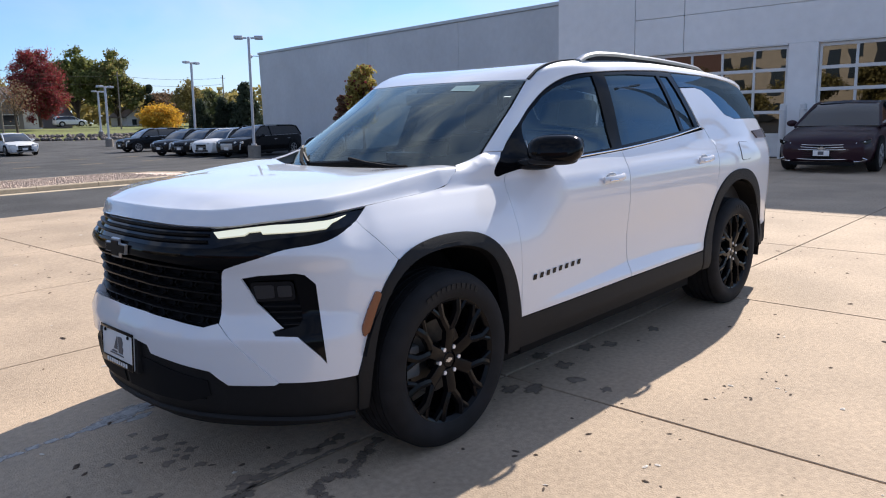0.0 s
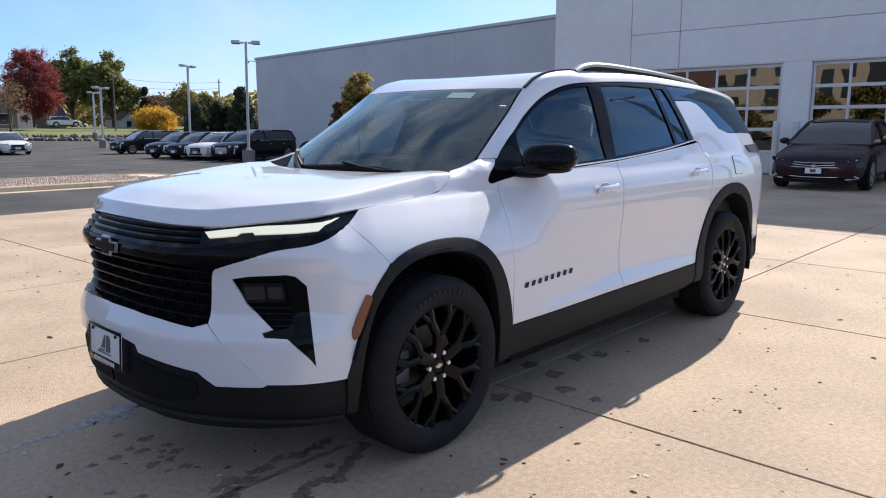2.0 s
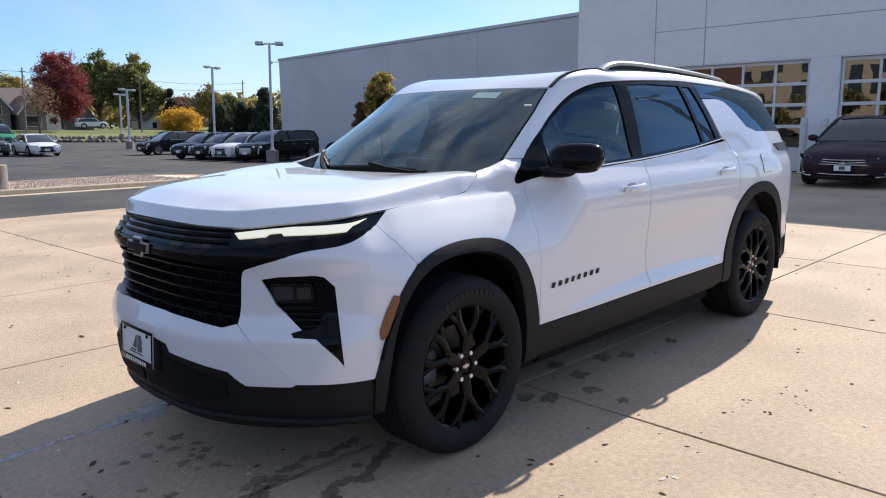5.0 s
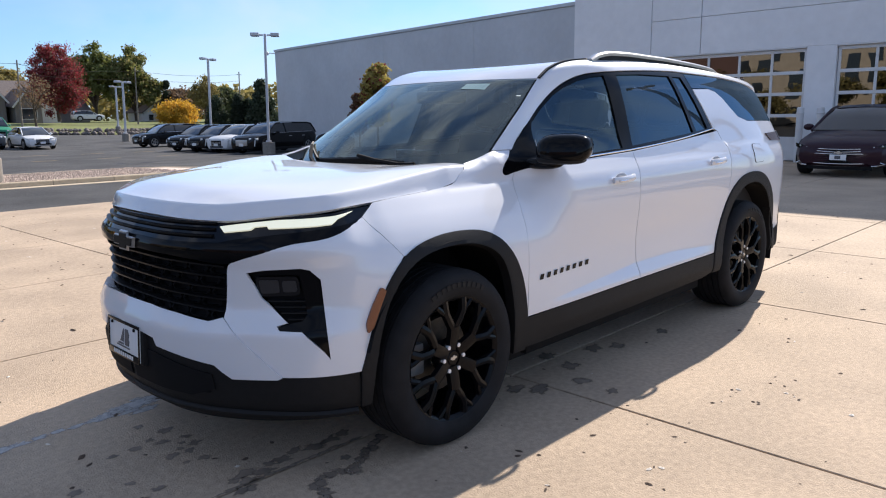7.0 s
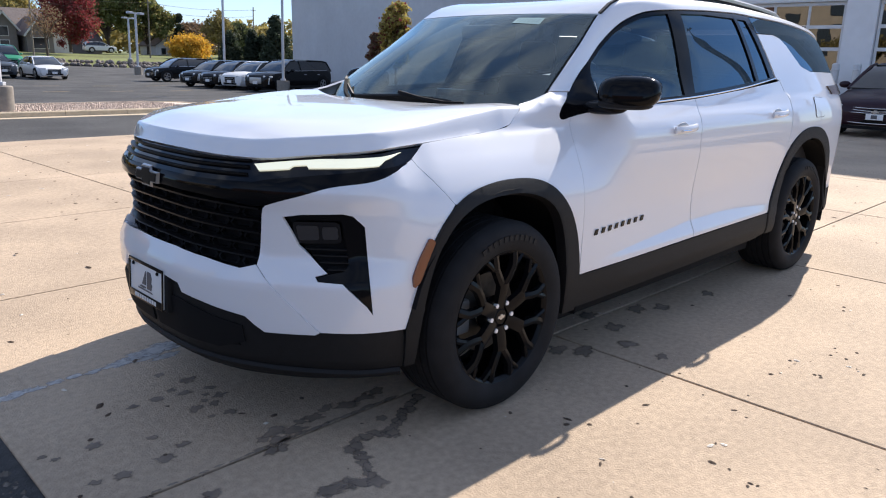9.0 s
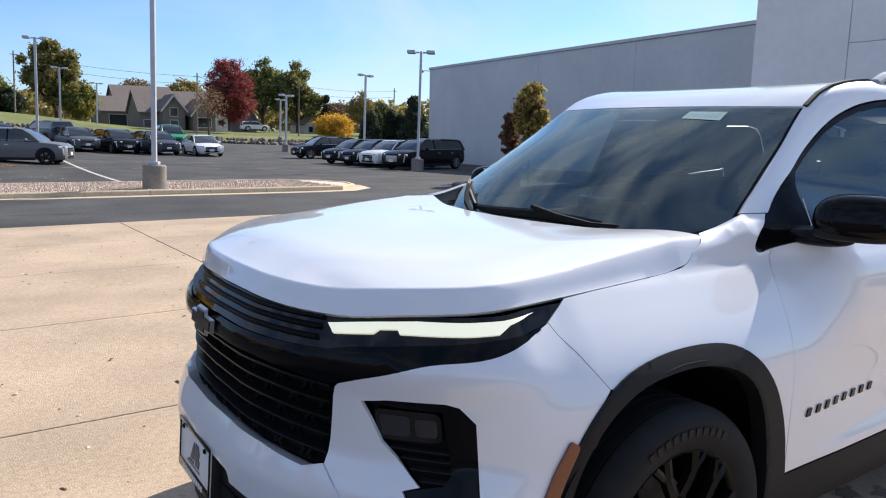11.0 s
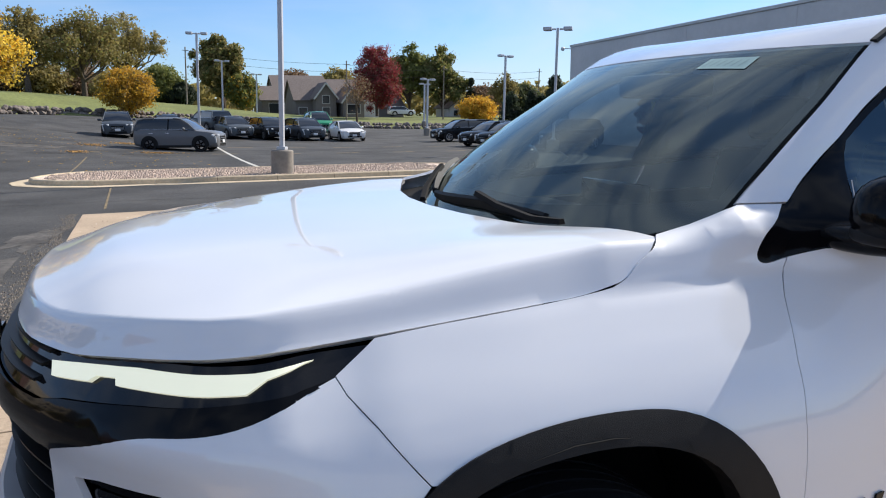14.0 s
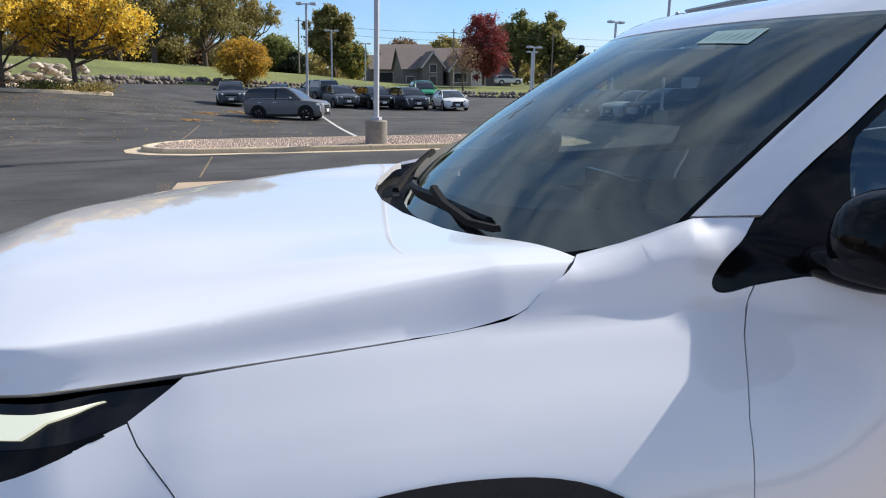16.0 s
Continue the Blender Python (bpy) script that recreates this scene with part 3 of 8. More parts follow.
# painted bay lines on the car park
def line(a, b, width, material, z=0.0):
    a, b = Vector((*a, 0)), Vector((*b, 0))
    t = (b - a).normalized()
    s = Vector((-t.y, t.x, 0)) * width / 2
    bm = bmesh.new()
    k = max(2, int((b - a).length / 1.5))
    row = []
    for i in range(k + 1):
        p = a.lerp(b, i / k)
        row.append([bm.verts.new((q.x, q.y, ground_z(q.x, q.y) - 0.006 + z)) for q in (p + s, p - s)])
    for r0, r1 in zip(row, row[1:]):
        bm.faces.new((r0[0], r0[1], r1[1], r1[0]))
    return tagged(part("bay_line", bm, material, None, flat=True), "worn painted line on asphalt", "road marking", kind="structure")


line((3.2, 22.4), (3.6, 50.0), 0.14, M_LINE)
line((-2.7, 23.6), (-2.6, 31.5), 0.06, M_YLINE)
line((-1.25, 12.0), (-1.3, 17.0), 0.04, M_YLINE)
for k in range(7):
    line((-3.4 + 3.0 * k, 34.2), (-2.2 + 3.0 * k, 34.4), 0.3, M_YLINE)
    line((-2.0 + 3.0 * k, 40.5), (-0.6 + 3.0 * k, 40.7), 0.3, M_YLINE)

# the showroom
FX = 18.9
def wall_slab(name, y0, y1, z0, z1, material, parent, x0=FX, depth=0.35):
    return part(name, new_box((x0, y0, z0), (x0 + depth, y1, z1), 0.012, seg=1), material, parent, flat=True)


showroom = empty("building", "light grey precast workshop with glazed overhead doors", "building", kind="structure")
LOW_A, LOW_B = Vector((24.85, 15.3, 0)), Vector((27.5, 42.6, 0))
low_dir = (LOW_B - LOW_A).normalized()
low_m = Matrix(((-low_dir.y * -1, low_dir.x, 0, LOW_A.x), (-low_dir.x * 1, low_dir.y, 0, LOW_A.y), (0, 0, 1, 0), (0, 0, 0, 1)))
low_len = (LOW_B - LOW_A).length
for a, b in ((0.0, 0.24), (0.24, 0.52), (0.52, 1.0)):
    part("wall_panel", new_box((0, a * low_len + 0.006, -1.0), (0.35, b * low_len - 0.006, 5.84), 0.012, low_m, 1), M_WALL, showroom, flat=True)
part("parapet_cap", new_box((-0.06, -6, 5.845), (0.45, low_len + 0.05, 6.0), 0.01, low_m, 1), M_CAP, showroom, flat=True)
part("side_wall", new_box((0.36, low_len - 0.4, -1.0), (40, low_len - 0.02, 5.84), 0.01, low_m, 1), M_WALL, showroom, flat=True)
part("low_roof", new_box((0.36, -20, 5.3), (40, low_len - 0.41, 5.5), 0, low_m), M_CAP, showroom, flat=True)
D1 = (4.01, 8.55)
D2 = (-1.25, 3.24)
for a, b, z0, z1 in ((11.38, 8.56, -0.05, 7.9), (4.00, 3.25, -0.05, 3.02), (8.55, 6.97, 3.02, 4.06), (6.958, -1.3, 3.02, 4.06), (-1.26, -4.0, -0.05, 7.9), (8.55, 6.97, 4.07, 7.9), (6.958, -1.3, 4.07, 7.9)):
    wall_slab("wall_panel", b + 0.004, a - 0.004, z0, z1, M_WALL2, showroom, FX - 0.06)
part("inner_wall", new_box((FX + 9, -3.7, -0.1), (FX + 9.3, 12, 4.2)), M_WALL, showroom, flat=True)
part("tall_roof", new_box((FX + 0.30, -3.99, 6.2), (FX + 30, 11.36, 6.35)), M_CAP, showroom, flat=True)
part("tall_side_wall", new_box((FX + 0.30, -3.99, -0.3), (FX + 30, -3.71, 7.9)), M_WALL2, showroom, flat=True)
part("tall_side_wall", new_box((FX + 0.30, 11.1, -0.3), (FX + 30, 11.39, 7.9)), M_WALL2, showroom, flat=True)


def overhead_door(name, y0, y1):
    """A glazed overhead door of four rows of panes over a solid bottom rail."""
    d = empty(name, "white aluminium overhead door with dark glass panes", "garage door", kind="structure")
    x = FX + 0.05
    cols, rows = 5, [0.60, 1.22, 1.80, 2.36, 2.94]
    part("bottom_panel", new_box((x, y0, 0.0), (x + 0.05, y1, 0.60), 0.01), M_FRAME, d, flat=True)
    for z in rows:
        part("rail", new_box((x - 0.01, y0, z - 0.045), (x + 0.05, y1, z + 0.045), 0.008), M_FRAME, d, flat=True)
    cw = (y1 - y0) / cols
    for i in range(cols + 1):
        y = min(y1 - 0.035, max(y0 + 0.035, y0 + i * cw))
        for za, zb in zip(rows, rows[1:]):
            part("stile", new_box((x, y - 0.035, za + 0.046), (x + 0.045, y + 0.035, zb - 0.046), 0.006), M_FRAME, d, flat=True)
    for i in range(cols):
        for za, zb in zip(rows, rows[1:]):
            bm = bmesh.new()
            e = rng.uniform(-0.006, 0.006)
            f = rng.uniform(-0.006, 0.006)
            ya, yb = y0 + i * cw + 0.036, y0 + (i + 1) * cw - 0.036
            if i == 0:
                ya += 0.03
            vs = [bm.verts.new(v) for v in ((x + 0.02 + e, ya, za + 0.045), (x + 0.02 - e, yb, za + 0.045), (x + 0.02 - e + f, yb, zb - 0.045), (x + 0.02 + e + f, ya, zb - 0.045))]
            bm.faces.new(vs[::-1])
            part("pane", bm, M_DOORGLASS, d, flat=True)
    part("lintel", new_box((FX - 0.06, y0, 2.99), (FX + 0.1, y1, 3.02), 0.004), M_FRAME, d, flat=True)


overhead_door("door_1", *D1)
overhead_door("door_2", *D2)


def bollard(x, y, h=1.45):
    b = empty("bollard", "white round steel bollard with a domed cap", "bollard", pose(x, y, 0), "bollards beside the overhead doors")
    bm = bmesh.new()
    lathe(bm, [(0.0, h), (0.06, h - 0.005), (0.088, h - 0.03), (0.09, h - 0.14), (0.10, h - 0.15), (0.10, h - 0.17), (0.09, h - 0.18), (0.09, 0.0)], 24, "Z")
    part("post", bm, M_FRAME, b)


bollard(FX - 0.6, 3.86)
bollard(FX - 0.6, 3.36)
bm = bmesh.new()
rod(bm, (27.45, 42.5, 5.75), (27.1, 42.75, 5.78), 0.03, 0.03)
bmesh.ops.create_uvsphere(bm, u_segments=12, v_segments=8, radius=0.14, matrix=Matrix.Translation((27.0, 42.82, 5.75)))
tagged(part("security_camera", bm, M_FRAME, None), "small white dome security camera on the wall corner", "camera dome")

# cracks and tar seams in the asphalt
M_CRACK = mat("asphalt_crack", (0.016, 0.016, 0.017), 0.95)
M_WORN = mat("worn_grey_asphalt", (0.095, 0.087, 0.08), 0.95, vary=0.4, scale=14, stain=0.4, stain_scale=2)


def crack(x0, y0, heading, length, seed, width=0.02):
    rg = random.Random(seed)
    bm = bmesh.new()
    x, y, a = x0, y0, heading
    row = None
    d = 0.0
    while d < length:
        w = width * rg.uniform(0.3, 1.0)
        n = (-math.sin(a) * w, math.cos(a) * w)
        now = [bm.verts.new((x + n[0] * k, y + n[1] * k, ground_z(x, y) - 0.012 + 0.006)) for k in (1, -1)]
        if row:
            bm.faces.new((row[0], row[1], now[1], now[0]))
        row = now
        step = rg.uniform(0.10, 0.3)
        a = heading + rg.uniform(-0.45, 0.45)
        x += math.cos(a) * step
        y += math.sin(a) * step
        d += step
    bmesh.ops.recalc_face_normals(bm, faces=[f for f in bm.faces])
    tagged(part("crack", bm, M_CRACK, None, flat=True), "dark crack in worn asphalt", "crack", kind="structure")


for i, (x, y, a, n, w) in enumerate(((-9.5, 9.4, 0.05, 7.2, 0.018), (-8.0, 13.6, -0.03, 10.5, 0.02), (-1.6, 14.7, 0.0, 11.0, 0.014), (-6.0, 5.0, 0.2, 4.3, 0.016), (-4.6, 2.6, 1.4, 7.0, 0.014), (-9.0, 21.0, -0.12, 7.0, 0.03),
                                 (-6.5, 17.0, 1.2, 6.0, 0.02), (-14.0, 26.0, 0.0, 16.0, 0.04), (-12, 33.0, 0.05, 22.0, 0.05), (6.0, 25.5, 0.02, 12.0, 0.03), (2.0, 29.5, -0.03, 16.0, 0.035), (8.0, 33.0, 0.5, 8.0, 0.03))):
    crack(x, y, a, n, 200 + i, w)
# bleached worn asphalt beside the slab edge
for i, (x, y, r, st, tn) in enumerate(((-2.1, 3.0, 0.5, 2.0, 1.3), (-2.4, 6.0, 0.7, 2.4, 1.5), (-1.95, 8.6, 0.35, 3.0, 1.5), (-2.9, 0.6, 0.6, 1.6, 1.0), (-3.6, 4.4, 0.5, 1.8, 0.8), (-2.2, -1.0, 0.4, 2.2, 1.4), (-7.5, 24.0, 1.1, 2.5, 0.1), (-10.5, 29.0, 1.4, 3.0, 0.1), (-5.5, 36.0, 1.0, 3.0, 0.05))):
    rg2 = random.Random(i)
    bm = bmesh.new()
    ring = []
    for k in range(28):
        a = 2 * math.pi * k / 28
        q = r * (0.75 + 0.6 * noise.noise(Vector((math.cos(a) * 2.2 + i * 7.0, math.sin(a) * 2.2, i))) + rg2.uniform(-.12, .12))
        u, v = math.cos(a) * q * st, math.sin(a) * q
        px, py = x + u * math.cos(tn) - v * math.sin(tn), y + u * math.sin(tn) + v * math.cos(tn)
        if y < 11.5:
            px = min(px, -1.58)
        ring.append(bm.verts.new((px, py, ground_z(px, py) - 0.012 + 0.004)))
    cv = bm.verts.new((x, y, ground_z(x, y) - 0.012 + 0.004))
    for a, b in zip(ring, ring[1:] + ring[:1]):
        bm.faces.new((a, b, cv))
    tagged(part("worn_patch", bm, M_WORN, None, flat=True), "pale gritty worn patch in asphalt", "patch", kind="structure")

# ---- the white SUV ----
suv = empty("suv", "pearl white three-row SUV with black trim and wheels on concrete", "car")
BS = lambda s, z: body(s, z)


def X(x, z):
    return (S_OF_X(x), z)


def W(w, z):
    return (S_OF_W(w), z)


def sides(name, poly, material, holes=(), label="", parent=(None, None), step=0.03, depth=0.012, lower=0.0, edge=0.0025, lift=None, extra=()):
    """The same panel on the left and on the right side."""
    made = []
    for k, mirror in enumerate((False, True)):
        me = skin(name, poly, lift or BS, material, holes, step, depth, lower, mirror, edge, extra)
        made.append(put(name, me, parent[k] or suv, label))
    return made


ARCH_F = [(-0.485, 0.45), (-0.426, 0.63), (-0.358, 0.776), (-0.257, 0.873), (-0.095, 0.924), (0.10, 0.931), (0.27, 0.896), (0.40, 0.782), (0.469, 0.637), (0.498, 0.459)]
ARCH_F_IN = [(0.41, 0.30), (0.40, 0.45), (0.37, 0.654), (0.293, 0.80), (0.147, 0.868), (-0.028, 0.878), (-0.20, 0.845), (-0.32, 0.755), (-0.385, 0.62), (-0.425, 0.44), (-0.44, 0.30)]
ARCH_R = [(2.53, 0.472), (2.63, 0.697), (2.737, 0.858), (2.893, 0.955), (3.119, 0.987), (3.317, 0.957), (3.494, 0.845), (3.60, 0.68), (3.66, 0.50)]
ARCH_R_IN = [(3.58, 0.34), (3.56, 0.50), (3.49, 0.71), (3.35, 0.85), (3.15, 0.91), (2.95, 0.885), (2.78, 0.77), (2.68, 0.56), (2.64, 0.34)]


def smooth_line(pts, n=44):
    """A natural cubic spline through the points."""
    p = np.array(pts, float)
    t = np.concatenate([[0.0], np.cumsum(np.hypot(*np.diff(p, axis=0).T))])
    h = np.diff(t)
    m = np.eye(len(p))
    r = np.zeros_like(p)
    for i in range(1, len(p) - 1):
        m[i, i - 1:i + 2] = h[i - 1], 2 * (h[i - 1] + h[i]), h[i]
        r[i] = 6 * ((p[i + 1] - p[i]) / h[i] - (p[i] - p[i - 1]) / h[i - 1])
    c = np.linalg.solve(m, r)
    out = []
    for k in range(n + 1):
        q = t[-1] * k / n
        i = min(len(h) - 1, int(np.searchsorted(t, q, "right")) - 1)
        a0, b0 = (t[i + 1] - q) / h[i], (q - t[i]) / h[i]
        v = a0 * p[i] + b0 * p[i + 1] + ((a0 ** 3 - a0) * c[i] + (b0 ** 3 - b0) * c[i + 1]) * h[i] ** 2 / 6
        out.append((float(v[0]), float(v[1])))
    return out


arch_f = [X(*p) for p in smooth_line(ARCH_F)]
arch_r = [X(*p) for p in smooth_line(ARCH_R)]
FENDER = [X(-0.4072, 1.037), X(-0.330, 1.083), X(-0.2, 1.0925), X(-0.1, 1.098), X(0.0, 1.1035), X(0.08, 1.109), X(0.13, 1.114), X(0.162, 1.118), X(0.18, 1.1245), X(0.197, 1.1325), X(0.21, 1.143), X(0.223, 1.155),
          X(0.245, 1.168), X(0.266, 1.179), X(0.276, 1.185), X(0.286, 1.191), X(0.299, 1.2015), X(0.341, 1.2085), X(0.382, 1.216), X(0.433, 1.229), X(0.474, 1.2405), X(0.511, 1.2485), X(0.623, 1.2465)]
# the pointed black sail of the door cuts into the fender
SAIL = smooth_line([(0.623, 1.2465), (0.602, 1.229), (0.581, 1.210), (0.5455, 1.184), (0.527, 1.164), (0.5205, 1.148), (0.525, 1.137), (0.5365, 1.132), (0.590, 1.140)], 28)
FENDER += [X(*p) for p in SAIL[1:]] + [X(0.5935, 1.14), X(0.558, 1.07), X(0.523, 0.96), X(0.509, 0.85), X(0.509, 0.70)]
FENDER += [p for p in arch_f[::-1] if p[0] > S_OF_X(-0.262)] + [X(-0.2645, 0.8745), X(-0.341, 0.9635), X(-0.389, 1.011)]
fender = sides("fender", FENDER, M_PAINT, step=0.022, edge=0.001)
FOG = [W(0.632, 0.846), W(0.69, 0.858), W(0.80, 0.865), W(0.824, 0.858), X(-0.606, 0.82), X(-0.586, 0.515), W(0.853, 0.545), W(0.80, 0.628), W(0.737, 0.632), W(0.728, 0.648),
       W(0.76, 0.66), W(0.677, 0.748), W(0.655, 0.80)]
LAMP_SILL = smooth_line([W(0.585, 0.886), W(0.641, 0.908), W(0.70, 0.930), W(0.772, 0.958), X(-0.57, 0.979), X(-0.487, 1.008), X(-0.4085, 1.035)], 24)
CORNER = [W(0.549, 0.672), W(0.566, 0.85), W(0.572, 0.872)] + LAMP_SILL + [X(-0.3905, 1.0095), X(-0.3425, 0.962), X(-0.266, 0.873)] \
    + [p for p in arch_f[::-1] if p[0] < S_OF_X(-0.268)] + [X(-0.49, 0.45), W(0.742, 0.449)]
corner = sides("bumper_corner", CORNER, M_PAINT, [FOG], depth=0.012, edge=0.001)
half = [W(0.18, 0.683), W(0.35, 0.672), W(0.495, 0.655), W(0.5475, 0.6715), W(0.7405, 0.4495), W(0.728, 0.441), W(0.58, 0.437), W(0.545, 0.462), W(0.515, 0.488), W(0.36, 0.512), W(0.245, 0.528),
        W(0.225, 0.560), W(0.17, 0.567)]
CHIN = [(-s, z) for s, z in half[::-1]] + half
put("front_bumper", skin("front_bumper", CHIN[::-1], BS, M_PAINT, lower=-0.010, depth=0.06, edge=0.005), suv, "white front bumper bar")
half = [W(0.17, 0.564), W(0.222, 0.557), W(0.243, 0.525), W(0.36, 0.509), W(0.513, 0.485), W(0.543, 0.459), W(0.578, 0.434), W(0.73, 0.438), W(0.742, 0.446), X(-0.49, 0.446), X(-0.47, 0.30), X(-0.55, 0.255),
        W(0.7, 0.235), W(0.5, 0.225), W(0.25, 0.22)]
put("lower_bumper", skin("lower_bumper", ([(-s, z) for s, z in half[::-1]] + half)[::-1], BS, M_PLASTIC, lower=0.006, depth=0.04), suv, "textured black lower bumper")
half = [W(0.02, 0.50), W(0.22, 0.497), W(0.36, 0.470), W(0.50, 0.447), W(0.505, 0.385), W(0.40, 0.345), W(0.02, 0.345)]
for k in (1, -1):
    me = skin("lower_grille", half, BS, M_MATTE, lower=-0.002, depth=0.004, mirror=k < 0)
    put("lower_grille", me, suv)
for k in (1, -1):
    for i in range(4):
        bm = bmesh.new()
        z = 0.368 + 0.027 * i
        pts = [Vector(body(S_OF_W(0.06 + 0.42 * j / 8), z)) for j in range(9)]
        sweep(bm, [(p.x + 0.006, p.y * k, p.z) for p in pts], [(-0.008, -0.004), (0.004, -0.003), (0.004, 0.003), (-0.008, 0.004)])
        part("lower_grille_bar", bm, M_MATTE, suv)
bm = bmesh.new()
lip = [body(S_OF_X(-0.5) * k / 14, 0.285) for k in range(-14, 15)]
sweep(bm, [(p[0] + 0.004, p[1], p[2]) for p in lip], [(-0.012, -0.012), (0.006, -0.016), (0.014, 0.0), (0.006, 0.012), (-0.012, 0.014)])
part("chin_lip", bm, M_PLASTIC, suv)

# arch mouldings and sills
arch_f_in = [X(*p) for p in smooth_line(ARCH_F_IN)]
arch_r_in = [X(*p) for p in smooth_line(ARCH_R_IN)]
CLAD_F = arch_f + [X(0.50, 0.30)] + arch_f_in + [X(-0.485, 0.30)]
CLAD_R = arch_r + [X(3.70, 0.34)] + arch_r_in + [X(2.53, 0.34)]
sides("wheel_arch_moulding", CLAD_F, M_PLASTIC, lower=-0.010, depth=0.05, edge=0.005, label="textured black wheel arch moulding")
sides("wheel_arch_moulding", CLAD_R, M_PLASTIC, lower=-0.010, depth=0.05, edge=0.005, label="textured black wheel arch moulding")
ROCKER = [X(0.503, 0.462), X(1.0, 0.466), X(1.55, 0.471), X(2.2, 0.474), X(2.528, 0.472), X(2.528, 0.345), X(2.4, 0.325), X(1.5, 0.312), X(0.6, 0.308), X(0.503, 0.31)]
sides("rocker_moulding", ROCKER, M_PLASTIC, lower=-0.004, depth=0.08, label="textured black rocker moulding")

# doors
DOOR_F = [X(0.597, 1.1415), X(0.667, 1.159), X(1.0, 1.183), X(1.542, 1.203), X(1.512, 0.998), X(1.535, 0.75), X(1.552, 0.562), X(1.548, 0.476), X(1.0, 0.470), X(0.507, 0.466), X(0.5125, 0.70), X(0.5125, 0.85), X(0.5265, 0.96), X(0.5615, 1.07)]
DOOR_R = [X(1.5465, 1.203), X(2.1, 1.238), X(2.6, 1.276), X(2.70, 1.286), X(2.765, 1.17), X(2.735, 0.99)] + \
    [(p[0], p[1]) for p in arch_r[::-1] if X(2.53, 0)[0] < p[0] < X(2.70, 0)[0]] + [X(2.53, 0.478), X(2.2, 0.478), X(1.554, 0.476), X(1.558, 0.562), X(1.5395, 0.75), X(1.5165, 0.998)]
CREASE = [X(0.52 + 0.012 * i, z) for i in range(176) for z in (0.4965, 0.4995, crease_z(0.52 + 0.012 * i) - 0.002, crease_z(0.52 + 0.012 * i) + 0.002, crease_z(0.52 + 0.012 * i) + 0.012)]
door_f = sides("front_door", DOOR_F, M_PAINT, label="white front door", extra=CREASE)
door_r = sides("rear_door", DOOR_R, M_PAINT, label="white rear door", extra=CREASE)
QUARTER = [X(2.705, 1.289), X(2.655, 1.302), X(2.60, 1.42), X(2.535, 1.562), X(2.776, 1.566), X(2.87, 1.55), X(2.95, 1.505), X(3.03, 1.435), X(3.104, 1.375), X(3.25, 1.342), X(3.7, 1.335), X(4.0, 1.32), X(4.08, 1.1), X(4.1, 0.55), X(3.68, 0.50)] + \
    [p for p in arch_r[::-1] if p[0] > X(2.69, 0)[0]] + [X(2.74, 0.99), X(2.77, 1.17)]
quarter = sides("quarter_panel", QUARTER, M_PAINT)
BUMPER_R = [X(3.685, 0.495), X(4.1, 0.545), (S_END - 0.05, 0.545), (S_END - 0.05, 0.28), X(4.0, 0.28), X(3.72, 0.33)]
sides("rear_bumper", BUMPER_R, M_PLASTIC, lower=0.03)
TAILGATE = [X(4.085, 1.1), X(4.105, 0.55), (S_END - 0.003, 0.55), (S_END - 0.003, 1.6), X(4.09, 1.6), X(4.02, 1.3)]
sides("tailgate", TAILGATE, M_PAINT)
FUEL = rounded([X(3.155, 1.178), X(3.325, 1.168), X(3.315, 1.048), X(3.15, 1.048)], 0.03)
FUEL_GAP = rounded([X(3.1525, 1.1805), X(3.3275, 1.1705), X(3.3175, 1.0455), X(3.1475, 1.0455)], 0.03)
put("fuel_gap", skin("fuel_gap", FUEL_GAP, BS, M_MATTE, step=0.015, lower=-0.003, depth=0.003, edge=0.0), quarter[0])
put("fuel_door", skin("fuel_door", FUEL, BS, M_PAINT, step=0.015, lower=-0.0050, depth=0.003, edge=0.001), quarter[0], "white fuel filler door")
TAIL = [X(3.50, 1.243), X(3.95, 1.25), X(4.05, 1.24), X(4.05, 1.175), X(3.56, 1.188)]
sides("tail_lamp", TAIL, M_RED, lower=-0.012, depth=0.02, label="dark smoked tail lamp")

# window surround and panes
BELT = [X(0.60, 1.145), X(0.667, 1.163), X(1.0, 1.187), X(1.545, 1.208), X(2.1, 1.243), X(2.645, 1.296)]
SURROUND = BELT + [X(2.595, 1.42), X(2.527, 1.57), X(2.50, 1.668), X(2.33, 1.673), X(2.0, 1.668), X(1.605, 1.652), X(1.432, 1.639), X(1.321, 1.621), X(1.198, 1.584), X(1.11, 1.546), X(0.961, 1.462), X(0.865, 1.399),
                   X(0.762, 1.331), X(0.641, 1.252)] + [X(x + 0.004, z + 0.002) for x, z in SAIL[1:-1]]
PANE_F = [X(0.733, 1.199), X(1.019, 1.210), X(1.462, 1.226), X(1.525, 1.632), X(1.424, 1.624), X(1.321, 1.605), X(1.200, 1.568), X(1.085, 1.518), X(0.955, 1.441), X(0.858, 1.377)]
PANE_R = [X(1.568, 1.234), X(1.9, 1.255), X(2.355, 1.287), X(2.275, 1.645), X(1.9, 1.648), X(1.642, 1.638)]
PANE_V = [X(2.40, 1.291), X(2.575, 1.306), X(2.52, 1.45), X(2.435, 1.641), X(2.318, 1.643)]
sides("window_surround", SURROUND, M_BLACK, [PANE_F, PANE_R, PANE_V], lower=0.004, depth=0.02, label="gloss black window surround")
sides("front_door_window", PANE_F, M_FRONTGLASS, lower=0.014, depth=0.0, edge=0, label="blue tinted front door window", parent=door_f)
sides("rear_door_window", PANE_R, M_DARKGLASS, lower=0.014, depth=0.0, edge=0, label="dark privacy glass", parent=door_r)
